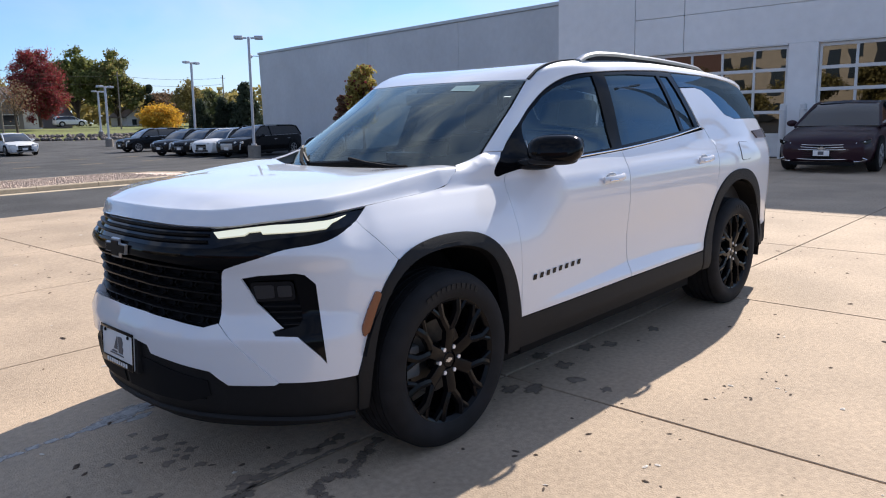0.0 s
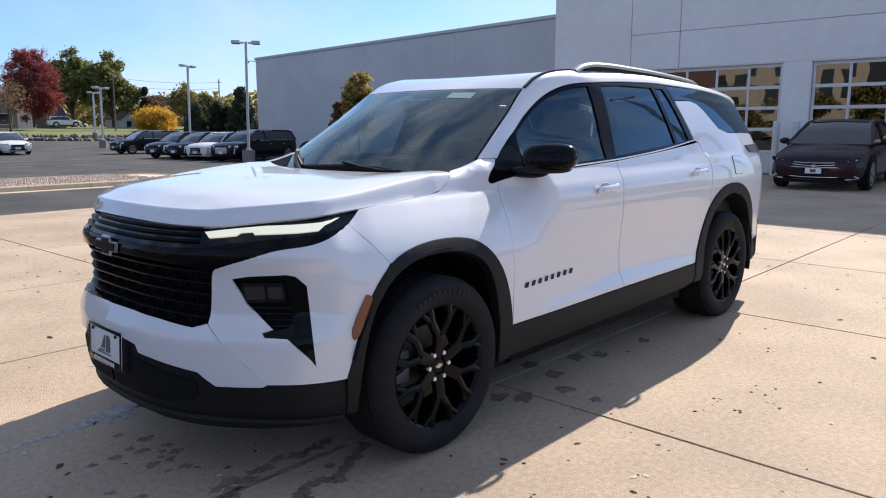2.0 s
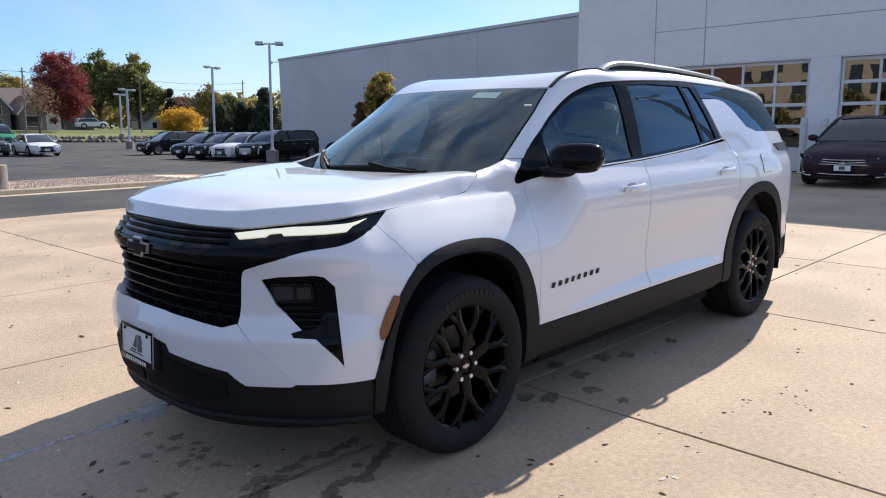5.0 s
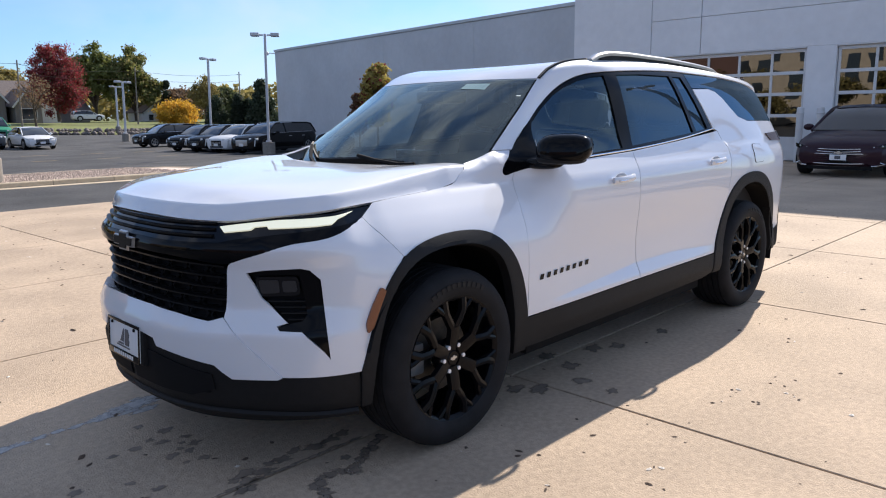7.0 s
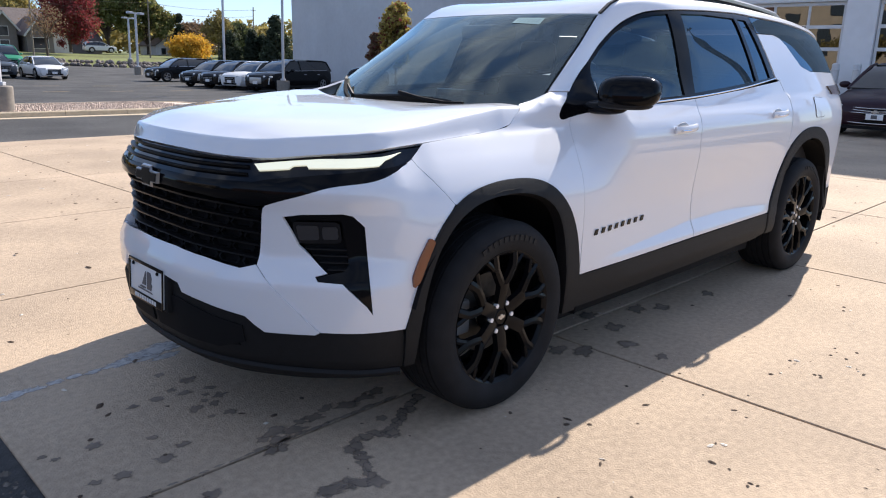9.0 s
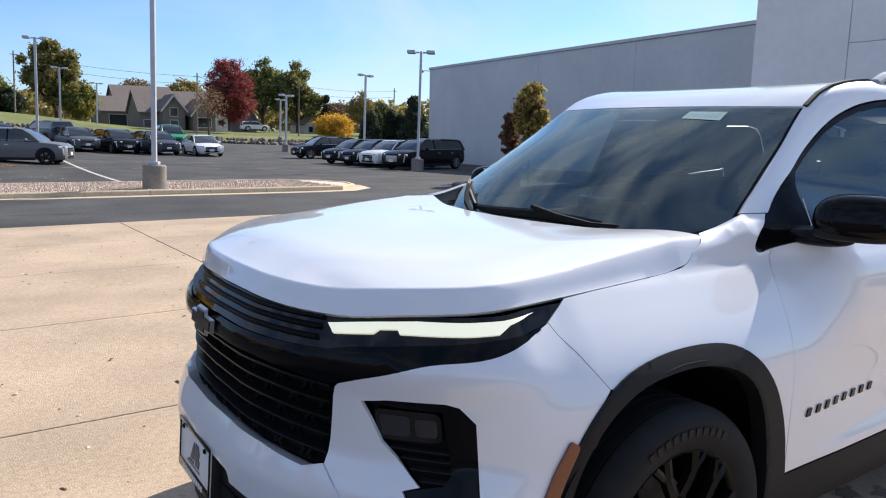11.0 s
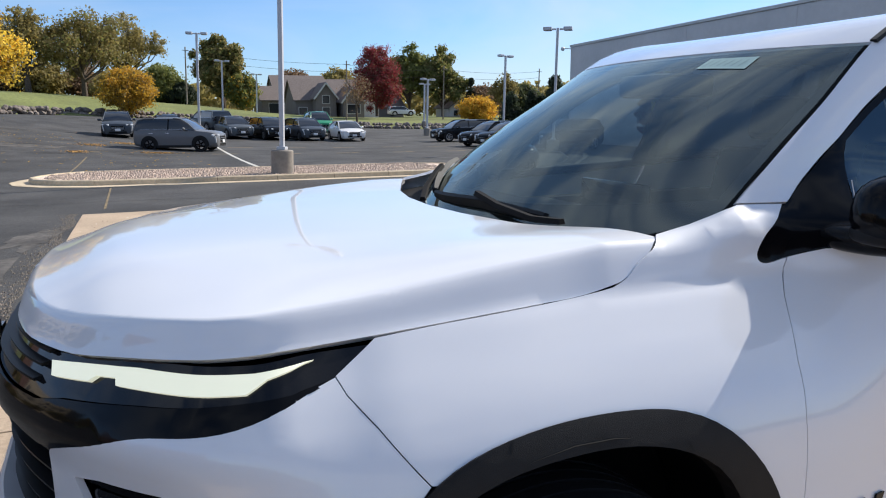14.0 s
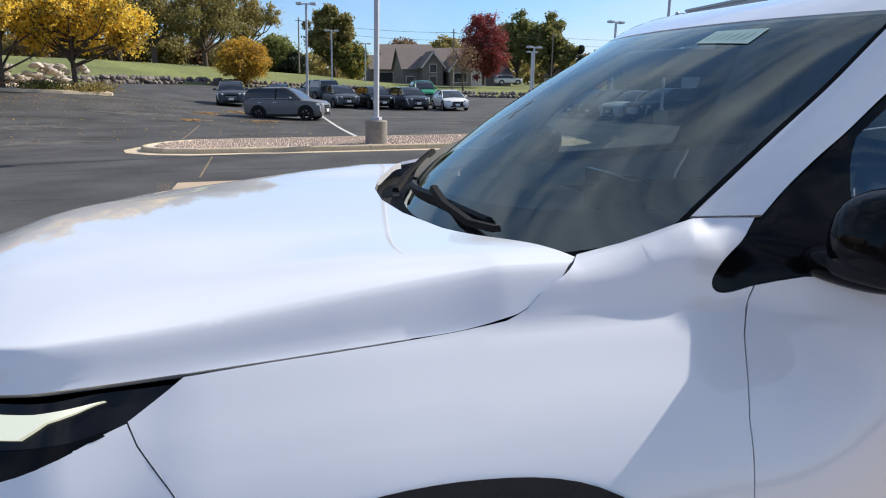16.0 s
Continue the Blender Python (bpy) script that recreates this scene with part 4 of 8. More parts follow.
sides("vent_window", PANE_V, M_DARKGLASS, lower=0.014, depth=0.0, edge=0, label="dark privacy glass", parent=door_r)
QPANE = [X(2.505, 1.664), X(3.0, 1.652), X(3.5, 1.617), X(3.82, 1.57), X(3.93, 1.45), X(4.0, 1.325), X(3.7, 1.34), X(3.25, 1.347), X(3.108, 1.38), X(3.034, 1.44), X(2.955, 1.51), X(2.873, 1.556), X(2.776, 1.572), X(2.535, 1.570)]
sides("quarter_window", QPANE, M_DARKGLASS, lower=0.003, depth=0.01, label="black quarter window")
for k in (1, -1):
    bm = bmesh.new()
    pts = []
    for i in range(41):
        t = i / 40
        x = 0.745 + 1.90 * t
        z = pchip([(0.62, 1.160), (0.67, 1.170), (1.0, 1.192), (1.545, 1.213), (2.1, 1.248), (2.645, 1.301)])(x)
        p = body(S_OF_X(x), z)
        pts.append((p[0], (p[1] - 0.004) * k, p[2]))
    sweep(bm, pts, ring_shape(0.0028, 6, 0.0045))
    part("belt_trim", bm, M_CHROME, suv, "thin bright belt trim")

for k in (1, -1):
    bm = bmesh.new()
    p, q = (body(S_OF_X(x), z) for x, z in ((0.738, 1.204), (0.80, 1.291)))
    sweep(bm, [(a[0], (a[1] - 0.001) * k, a[2]) for a in (p, q)], ring_shape(0.0016, 6))
    part("pane_divider", bm, M_STEEL, door_f[0 if k > 0 else 1], "thin silver strip at the pane's front edge")

# windscreen pillars, roof edge, roof and windscreen
EDGE_OUT = [(0.637, 1.250), (0.763, 1.335), (0.865, 1.403), (0.96, 1.466), (1.109, 1.55), (1.197, 1.588), (1.321, 1.625), (1.432, 1.643), (1.605, 1.656), (2.0, 1.672), (2.33, 1.677), (2.55, 1.672),
            (3.0, 1.658), (3.5, 1.623), (3.84, 1.577), (3.97, 1.52)]
EDGE_IN = [(0.513, 0.735, 1.251), (0.595, 0.717, 1.308), (0.70, 0.694, 1.38), (0.82, 0.668, 1.46), (1.02, 0.624, 1.605), (1.10, 0.617, 1.652), (1.205, 0.612, 1.688), (1.36, 0.607, 1.713), (1.6, 0.60, 1.728),
           (2.0, 0.595, 1.738), (2.33, 0.59, 1.735), (2.55, 0.585, 1.728), (3.0, 0.575, 1.708), (3.5, 0.56, 1.675), (3.9, 0.545, 1.64), (4.12, 0.53, 1.60)]
out_x, out_z = (pchip([(i, p[j]) for i, p in enumerate(EDGE_OUT)]) for j in (0, 1))
in_x, in_w, in_z = (pchip([(i, p[j]) for i, p in enumerate(EDGE_IN)]) for j in (0, 1, 2))
IN_W, IN_Z = (pchip([(p[0], p[j]) for p in EDGE_IN]) for j in (1, 2))


def roof_edge(a, v):
    """Strip between the window surround (v = 0) and the windscreen and roof (v = 1)."""
    p = Vector(body(S_OF_X(out_x(a)), out_z(a)))
    q = Vector((in_x(a), -in_w(a), in_z(a)))
    n = Vector((-0.25, -0.6, 0.75)).normalized()
    return p.lerp(q, v) + n * ((0.03 + 0.04 * smooth(3.0, 6.0, a)) * v * (1 - v) * smooth(0.0, 1.6, a))


def screen(a, b):
    """Windscreen: a across (-1..1), b from the cowl (0) to the roof (1)."""
    k = b * 4.0
    corner_p = Vector((in_x(k), in_w(k), in_z(k)))
    mid = Vector((0.21, 0, 1.168)).lerp(Vector((0.90, 0, 1.607)), b)
    mid += Vector((-0.55, 0, 0.8)) * (0.16 * b * (1 - b))
    f = abs(a) ** 2.2
    return Vector((mid.x + (corner_p.x - mid.x) * f, -a * corner_p.y, mid.z + (corner_p.z - mid.z) * f))


ROOF_Z = pchip([(0.90, 1.609), (0.99, 1.642), (1.12, 1.675), (1.3, 1.702), (1.6, 1.727), (2.0, 1.745), (2.5, 1.742), (3.1, 1.715), (3.7, 1.672), (4.15, 1.605)])


def roof(a, b):
    """Roof: a across (-1..1), b from the windscreen (0) to the tail (1)."""
    px = 1.02 + 3.10 * b
    mx = 0.90 + 3.25 * b
    f = abs(a) ** 2.2
    return Vector((mx + (px - mx) * f, -a * IN_W(px), ROOF_Z(mx) + (IN_Z(px) - ROOF_Z(mx)) * f))


def patch(name, fn, a0, a1, b0, b1, na, nb, material, parent, label="", thick=0.0):
    """A net over a surface function."""
    verts = [tuple(fn(a0 + (a1 - a0) * i / na, b0 + (b1 - b0) * j / nb)) for i in range(na + 1) for j in range(nb + 1)]
    q = nb + 1
    faces = [(i * q + j, i * q + j + 1, (i + 1) * q + j + 1, (i + 1) * q + j) for i in range(na) for j in range(nb)]
    bm = bmesh.new()
    vs = [bm.verts.new(v) for v in verts]
    for f in faces:
        bm.faces.new([vs[i] for i in f])
    n = bm.faces[:]
    bm.normal_update()
    mid = Vector((1.6, 0, 0.9))
    if sum(f.normal.dot(f.calc_center_median() - mid) for f in n) < 0:
        bmesh.ops.reverse_faces(bm, faces=n)
        bm.normal_update()
    if thick:
        bmesh.ops.solidify(bm, geom=n, thickness=thick)
    return part(name, bm, material, parent, label)


for k in (1, -1):
    patch("roof_side", lambda a, v: Vector((roof_edge(a, v).x, roof_edge(a, v).y * k, roof_edge(a, v).z)),
          0, 14.99, 0, 1, 90, 8, M_PAINT, suv, "white windscreen pillar and roof edge", 0.01)
for k in (1, -1):
    patch("pillar_trim", lambda a, v: Vector((roof_edge(a, v).x + 0.012, (roof_edge(a, v).y + 0.030) * k, roof_edge(a, v).z - 0.022)),
          0.9, 14.6, 0, 1, 60, 4, M_CABIN, suv, "dark cloth pillar trim")
patch("roof", roof, -1, 1, 0, 1, 28, 44, M_PAINT, suv, "white roof panel", 0.02)
patch("windscreen", screen, -0.985, 0.985, -0.14, 0.992, 28, 26, M_WIND, suv, "clear windscreen reflecting the sky")
bm = bmesh.new()
for band in (((-0.99, 0.99), (-0.15, 0.075)), ((-0.99, 0.99), (0.955, 0.998))):
    (a0, a1), (b0, b1) = band
    vs = [[bm.verts.new(screen(a0 + (a1 - a0) * i / 28, b0 + (b1 - b0) * j / 3) - Vector((-0.006, 0, 0.006))) for j in range(4)] for i in range(29)]
    for i in range(28):
        for j in range(3):
            bm.faces.new((vs[i][j], vs[i + 1][j], vs[i + 1][j + 1], vs[i][j + 1]))
for sg in (1, -1):
    vs = [[bm.verts.new(screen(sg * (0.94 + 0.05 * i / 2), 0.03 + 0.96 * j / 24) - Vector((-0.008, 0, 0.008))) for j in range(25)] for i in range(3)]
    for i in range(2):
        for j in range(24):
            bm.faces.new((vs[i][j], vs[i + 1][j], vs[i + 1][j + 1], vs[i][j + 1]))
part("windscreen_border", bm, M_MATTE, suv, "black windscreen border")

# bonnet
NOSE = [(-0.907, 0), (-0.9, 0.2), (-0.866, 0.38), (-0.796, 0.522), (-0.708, 0.639), (-0.632, 0.719), (-0.563, 0.772), (-0.492, 0.797), (-0.418, 0.8015), (-0.33, 0.8025), (-0.1, 0.803), (0.0, 0.8015), (0.162, 0.7975), (0.197, 0.793), (0.223, 0.786), (0.266, 0.775), (0.286, 0.760), (0.299, 0.742)]
nose_x, nose_w = pchip([(i, p[0]) for i, p in enumerate(NOSE)]), pchip([(i, p[1]) for i, p in enumerate(NOSE)])
NOSE_FINE = [(nose_x(i / 8), nose_w(i / 8)) for i in range(8 * len(NOSE) - 7)]
CENTRE_Z = pchip([(-0.92, 1.116), (-0.82, 1.139), (-0.6, 1.163), (-0.3, 1.180), (0.0, 1.187), (0.32, 1.188)])
NOSE_AT = pchip([(-p[1], p[0]) for p in NOSE[1:3]][::-1] + [(p[1], p[0]) for p in NOSE[:9]] + [(0.805, 0.0)])
SIDE_AT = pchip([(p[0], p[1]) for p in NOSE])
EDGE_Z = pchip([(-0.91, 1.046), (-0.866, 1.040), (-0.796, 1.038), (-0.708, 1.051), (-0.632, 1.061), (-0.563, 1.068), (-0.492, 1.074), (-0.33, 1.083), (-0.1, 1.097), (0.16, 1.116), (0.25, 1.152), (0.304, 1.188)])


def rim_dist(x, a):
    """How far a point of the bonnet lies inside its front and side seam."""
    en = max(0.0, x - NOSE_AT(min(a, 0.805)))
    side = SIDE_AT(max(-0.907, x))
    es = max(-0.02 if x > -0.35 else 0.0, side + (0.7995 - side) * smooth(0.0, 0.14, x) - a)
    return en * es / math.hypot(en, es) if en > 0 else 0.0


def bonnet(x, w):
    """A gently crowned top that folds over a firm crease into a steep facet down to the seams."""
    a = abs(w)
    top = CENTRE_Z(x) - (1 - smooth(-0.7, 0.1, x)) * (0.026 * (a / 0.8) ** 2 + 0.010 * smooth(0.30, 0.62, a)) + 0.022 * smooth(-0.45, 0.30, x) * smooth(0.40, 0.78, a)
    e = rim_dist(x, a)
    low = EDGE_Z(x) if x < 0.16 else 1.116 - 0.04 * (x - 0.16)
    d = max(0.0, top - low)
    c = min(0.056 + 0.008 * smooth(-0.5, 0.1, x) + 0.014 * smooth(-0.35, 0.25, x), 0.9 * d)
    t = min(1.0, max(0.0, (e - 0.018) / 0.20))
    plateau = low + c + (d - c) * (1 - (1 - t) ** 2)
    facet = low + (3.0 - 0.8 * smooth(-0.6, 0.0, x) + 0.5 * smooth(-0.5, 0.2, x)) * e
    k = 0.020 + 0.004 * smooth(-0.6, -0.2, x) - 0.010 * smooth(-0.2, 0.2, x)
    h = max(0.0, 1 - abs(plateau - facet) / k)
    z = min(plateau, facet) - h * h * k / 4
    return (x, -w, z)


def crease_lines():
    """Points that run along the fold, so that the net follows it."""
    out = []
    seam = dense([(p[0], p[1]) for p in NOSE_FINE], 0.013)[:-60]
    seam = [p for p in seam if p[1] >= 0.0]
    for (xa, wa), (xb, wb), (xc, wc) in zip(seam, seam[1:], seam[2:]):
        t = Vector((xc - xa, wc - wa))
        if t.length < 1e-6 or t.length > 0.08:
            continue
        n = Vector((t.y, -t.x)).normalized()
        for goal in (0.004, 0.009, 0.013, 0.017, 0.021, 0.026, 0.034, 0.046, 0.064, 0.088):
            lo_d, hi_d = 0.0, 0.22
            for _ in range(22):
                m = (lo_d + hi_d) / 2
                if rim_dist(xb + n.x * m, abs(wb + n.y * m)) < goal:
                    lo_d = m
                else:
                    hi_d = m
            if hi_d < 0.2:
                q = (xb + n.x * hi_d, wb + n.y * hi_d)
                if q[1] > 0.004:
                    out += [q, (q[0], -q[1])]
    return out


COWL = [(0.245, 0.62), (0.205, 0.52), (0.16, 0.4), (0.118, 0.2), (0.104, 0.0)]
right = [(p[0], p[1]) for p in NOSE_FINE[::2]][1:] + COWL
HOOD = [(-0.907, 0.0)] + right + [(x, -w) for x, w in right[::-1] if w > 0.0001]
put("bonnet", skin("bonnet", HOOD, lambda x, w: bonnet(x, w), M_PAINT, step=0.016, depth=0.02, edge=0.0, extra=crease_lines(), reach=0.011), suv, "white bonnet with soft side creases")
bm = bmesh.new()
rows = []
for i in range(25):
    a = -1 + 2 * i / 24
    w = a * 0.73
    x = pchip([(0, 0.104), (0.2, 0.118), (0.4, 0.16), (0.62, 0.245), (0.735, 0.304)])(abs(w))
    rows.append([bm.verts.new((x - 0.03, -w, 1.150)), bm.verts.new((x + 0.05, -w, 1.150 + 0.012 * a * a)), bm.verts.new((x + 0.13 + 0.1 * a * a, -w, 1.135 + 0.045 * a * a))])
for r0, r1 in zip(rows, rows[1:]):
    for i in range(2):
        bm.faces.new((r0[i], r1[i], r1[i + 1], r0[i + 1]))
part("cowl", bm, M_MATTE, suv, "black cowl panel")

# grille and lamps
half = [W(0.14, 0.902), W(0.30, 0.897), W(0.45, 0.885), W(0.53, 0.872), W(0.556, 0.85), W(0.543, 0.68), W(0.50, 0.663), W(0.35, 0.680), W(0.18, 0.692)]
MAIN = [(-s, z) for s, z in half[::-1]] + half
put("grille_back", skin("grille_back", MAIN[::-1], BS, M_MATTE, lower=0.050, depth=0.0, edge=0), suv, "black grille")
def bar_path(zc, w_end, out=0.0, n=24, droop=0.0):
    s1 = S_OF_W(w_end)
    pts = []
    for k in range(-n, n + 1):
        s = s1 * k / n
        p, q = Vector(body(s, zc - droop * (k / n) ** 2)), Vector(body(s, zc + 0.01))
        t = (Vector(body(s + 0.01, zc)) - Vector(body(s - 0.01, zc))).normalized()
        nrm = Vector((0, 0, 1)).cross(t)
        nrm = -nrm if nrm.x > 0 else nrm
        pts.append(p + nrm * out)
    return pts


for i in range(5):
    z = 0.708 + i * 0.044
    bm = bmesh.new()
    sweep(bm, bar_path(z, 0.543 + 0.002 * i, -0.025, droop=0.018), [(-0.018, -0.007), (0.014, -0.0035), (0.016, 0.0035), (-0.018, 0.007)])
    part("grille_bar", bm, M_GRILLE, suv)
bm = bmesh.new()
for i in range(5):
    z = 0.686 + i * 0.044
    for k in range(-5, 6):
        s = k * 0.108 + (0.054 if i % 2 else 0.0)
        if abs(s) > 0.55:
            continue
        zc = z - 0.018 * (s / 0.58) ** 2
        p = Vector(body(s, zc))
        t = (Vector(body(s + 0.01, zc)) - Vector(body(s - 0.01, zc))).normalized()
        if t.y > 0:
            t = -t
        nrm = Vector((t.y, -t.x, 0))
        nrm = -nrm if nrm.x > 0 else nrm
        m = Matrix((t, nrm, (0, 0, 1))).transposed().to_4x4()
        m.translation = p - nrm * 0.033
        ring = [(-0.050, 0), (-0.038, 0.0165), (0.038, 0.0165), (0.050, 0), (0.038, -0.0165), (-0.038, -0.0165)]
        for (a0, b0), (a1, b1) in zip(ring, ring[1:] + ring[:1]):
            d = 0.80
            vs = [bm.verts.new(m @ Vector(c)) for c in ((a0, 0, b0), (a1, 0, b1), (a1 * d, 0.004, b1 * d), (a0 * d, 0.004, b0 * d), (a1 * d, -0.02, b1 * d), (a0 * d, -0.02, b0 * d))]
            bm.faces.new((vs[0], vs[1], vs[2], vs[3]))
            bm.faces.new((vs[3], vs[2], vs[4], vs[5]))
part("grille_mesh", bm, M_MATTE, suv, "gloss black honeycomb insert", flat=True)
half = [W(0.14, 0.962), W(0.35, 0.960), W(0.54, 0.962), W(0.60, 0.975), W(0.75, 0.995), X(-0.48, 1.020), X(-0.412, 1.034)] + [(s, z - 0.003) for s, z in LAMP_SILL[-2::-1]] + [W(0.53, 0.878),
        W(0.45, 0.892), W(0.30, 0.904), W(0.14, 0.909)]
BAND = [(-s, z) for s, z in half[::-1]] + half
put("grille_band", skin("grille_band", BAND[::-1], BS, M_BLACK, lower=-0.001, depth=0.03, edge=0.002), suv, "gloss black band across the nose")
half = [W(0.14, 1.042), W(0.38, 1.036), W(0.522, 1.032), W(0.639, 1.046), W(0.72, 1.056), X(-0.561, 1.064), X(-0.49, 1.070), X(-0.333, 1.078), X(-0.355, 1.063), X(-0.410, 1.036), X(-0.48, 1.022), W(0.75, 0.998), W(0.60, 0.978), W(0.54, 0.965), W(0.35, 0.963), W(0.14, 0.965)]
UPPER = [(-s, z) for s, z in half[::-1]] + half
put("upper_grille", skin("upper_grille", UPPER[::-1], BS, M_SMOKE, lower=0.012, depth=0.02, edge=0.0), suv, "slim black upper grille and lamp housing")
for z in (0.983, 1.006, 1.027):
    bm = bmesh.new()
    sweep(bm, bar_path(z, 0.51, -0.012), [(-0.014, -0.004), (0.010, -0.003), (0.011, 0.003), (-0.014, 0.005)])
    part("grille_bar", bm, M_GRILLE, suv)
DRL = [W(0.528, 1.019), W(0.60, 1.029), W(0.653, 1.0355), W(0.733, 1.044), X(-0.55, 1.0515), X(-0.494, 1.058), X(-0.443, 1.0625), X(-0.50, 1.050), X(-0.53, 1.043), X(-0.558, 1.024), X(-0.612, 1.021), W(0.703, 1.0145),
       W(0.697, 1.024), W(0.657, 1.020), W(0.645, 1.010), W(0.55, 1.000)]
sides("daytime_lamp", DRL, M_LAMP, step=0.015, lower=0.002, depth=0.012, edge=0.001, label="lit white daytime running lamp")
# lower lamp clusters
sides("lamp_recess", FOG, M_MATTE, lower=0.035, depth=0.0, edge=0)
FRAME = [W(0.634, 0.845), W(0.69, 0.857), W(0.80, 0.864), W(0.823, 0.857), X(-0.608, 0.82), X(-0.588, 0.52), W(0.853, 0.55), W(0.80, 0.631), W(0.738, 0.635), W(0.731, 0.648), W(0.80, 0.668), W(0.812, 0.69), W(0.795, 0.838), W(0.70, 0.838)]
sides("lamp_surround", FRAME, M_BLACK, lower=0.006, depth=0.03, edge=0.004, label="gloss black lamp surround")
LENS = rounded([W(0.655, 0.828), W(0.79, 0.832), W(0.795, 0.758), W(0.668, 0.752)], 0.02)
sides("head_lamp", LENS, M_SMOKE, step=0.02, lower=0.012, depth=0.02, label="smoked headlamp lens")
M_REFLECTOR = mat("lamp_reflector", (0.06, 0.06, 0.065), 0.3, metal=0.6)
for EYE in ([W(0.742, 0.814), W(0.784, 0.816), W(0.786, 0.772), W(0.744, 0.770)], [W(0.668, 0.816), W(0.732, 0.818), W(0.734, 0.768), W(0.676, 0.764)]):
    sides("lamp_projector", rounded(EYE, 0.010), M_REFLECTOR, step=0.015, lower=0.0105, depth=0.002, edge=0)
for k in (1, -1):
    for i in range(4):
        bm = bmesh.new()
        z = 0.735 - i * 0.022
        w0 = 0.69 + i * 0.022
        pts = [Vector(body(S_OF_W(w0) + (S_OF_W(0.81) - S_OF_W(w0)) * j / 6, z)) for j in range(7)]
        sweep(bm, [(p.x + 0.016, (p.y + 0.010) * k, p.z) for p in pts], [(-0.01, -0.004), (0.008, -0.002), (0.008, 0.002), (-0.01, 0.004)])
        part("lamp_slat", bm, M_PLASTIC, suv)
MARK = rounded([X(-0.368, 0.756), X(-0.392, 0.772), X(-0.432, 0.70), X(-0.462, 0.635), X(-0.458, 0.596), X(-0.430, 0.618)], 0.012)
sides("side_marker", MARK, M_AMBER, step=0.02, lower=-0.013, depth=0.014, edge=0.004, label="amber side marker lamp")

# badge as a plain cross of two bars
bm = bmesh.new()
def slab(bm, outline, m, thick):
    lo = [bm.verts.new(m @ Vector((a, b, 0))) for a, b in outline]
    hi = [bm.verts.new(m @ Vector((a * 0.94, b * 0.9, thick))) for a, b in outline]
    n = len(outline)
    for i in range(n):
        bm.faces.new((lo[i], lo[(i + 1) % n], hi[(i + 1) % n], hi[i]))
    bm.faces.new(hi)
    return bm
FRONT_M = lambda x, y, z, lean=0: Matrix(((0, 0, -1, x), (-1, 0, 0, y), (0, 1, 0, z), (0, 0, 0, 1)))
BOW = [(-0.085, -0.022), (-0.032, -0.022), (-0.037, -0.043), (0.025, -0.043), (0.03, -0.022), (0.075, -0.022), (0.085, 0.022), (0.032, 0.022), (0.037, 0.043), (-0.025, 0.043), (-0.03, 0.022), (-0.075, 0.022)]
BADGE = [(a * 1.22, b) for a, b in BOW]
slab(bm, BADGE, FRONT_M(-0.974, 0, 0.930), 0.010)
part("badge_rim", bm, M_STEEL, suv, "chrome rim of a cross-shaped badge", flat=True)
bm = bmesh.new()
slab(bm, [(a * 0.92, b * 0.80) for a, b in BADGE], FRONT_M(-0.9825, 0, 0.930), 0.004)
part("badge", bm, M_BLACK, suv, "black cross-shaped badge", flat=True)

# licence plate holder with a dealer's plate
plate = empty("plate_holder", "", "")
plate.parent = suv
for key in ("label", "category"):
    if key in plate:
        del plate[key]
plate.matrix_basis = pose(-1.008, 0.012, 0.508, 0, 4, 0)
part("plate_bracket", new_box((0.0, -0.175, -0.085), (0.05, 0.175, 0.085), 0.012), M_PLASTIC, plate)
part("plate", new_box((-0.006, -0.152, -0.076), (0.001, 0.152, 0.076), 0.006), M_WHITE, plate, "white dealer plate with a grey emblem")
bm = bmesh.new()
for lo, hi in (((-0.009, -0.156, 0.066), (-0.005, 0.156, 0.080)), ((-0.009, -0.156, -0.080), (-0.005, 0.156, -0.050)), ((-0.009, -0.156, -0.08), (-0.005, -0.145, 0.08)), ((-0.009, 0.145, -0.08), (-0.005, 0.156, 0.08))):
    box(bm, lo, hi, 0.002)
part("plate_frame", bm, M_BLACK, plate)
M_EMBLEM = mat("emblem_grey", (0.10, 0.10, 0.11), 0.5)
for pts in ([(-0.06, -0.032), (-0.005, -0.032), (0.0, -0.024), (-0.045, -0.024)], [(-0.035, -0.018), (0.002, -0.018), (0.004, 0.04), (-0.004, 0.04)], [(0.014, -0.03), (0.05, -0.03), (0.058, -0.006), (0.05, 0.0), (0.056, 0.02), (0.044, 0.042), (0.014, 0.042)],
            [(-0.075, -0.042), (0.06, -0.042), (0.06, -0.037), (-0.07, -0.037)]):
    bm = bmesh.new()
    slab(bm, [(a, b + 0.005) for a, b in pts], FRONT_M(-0.006, 0, 0), 0.002)
    part("emblem", bm, M_EMBLEM, plate, flat=True)
for k in range(9):
    part("lettering_bar", new_box((-0.0105, -0.098 + k * 0.0225, -0.073), (-0.009, -0.083 + k * 0.0225, -0.057)), M_WHITE, plate)
for y in (-0.11, 0.11):
    bm = bmesh.new()
    rod(bm, (-0.008, y, 0.058), (-0.013, y, 0.058), 0.008, 0.006, 10)
    part("plate_screw", bm, M_MATTE, plate)

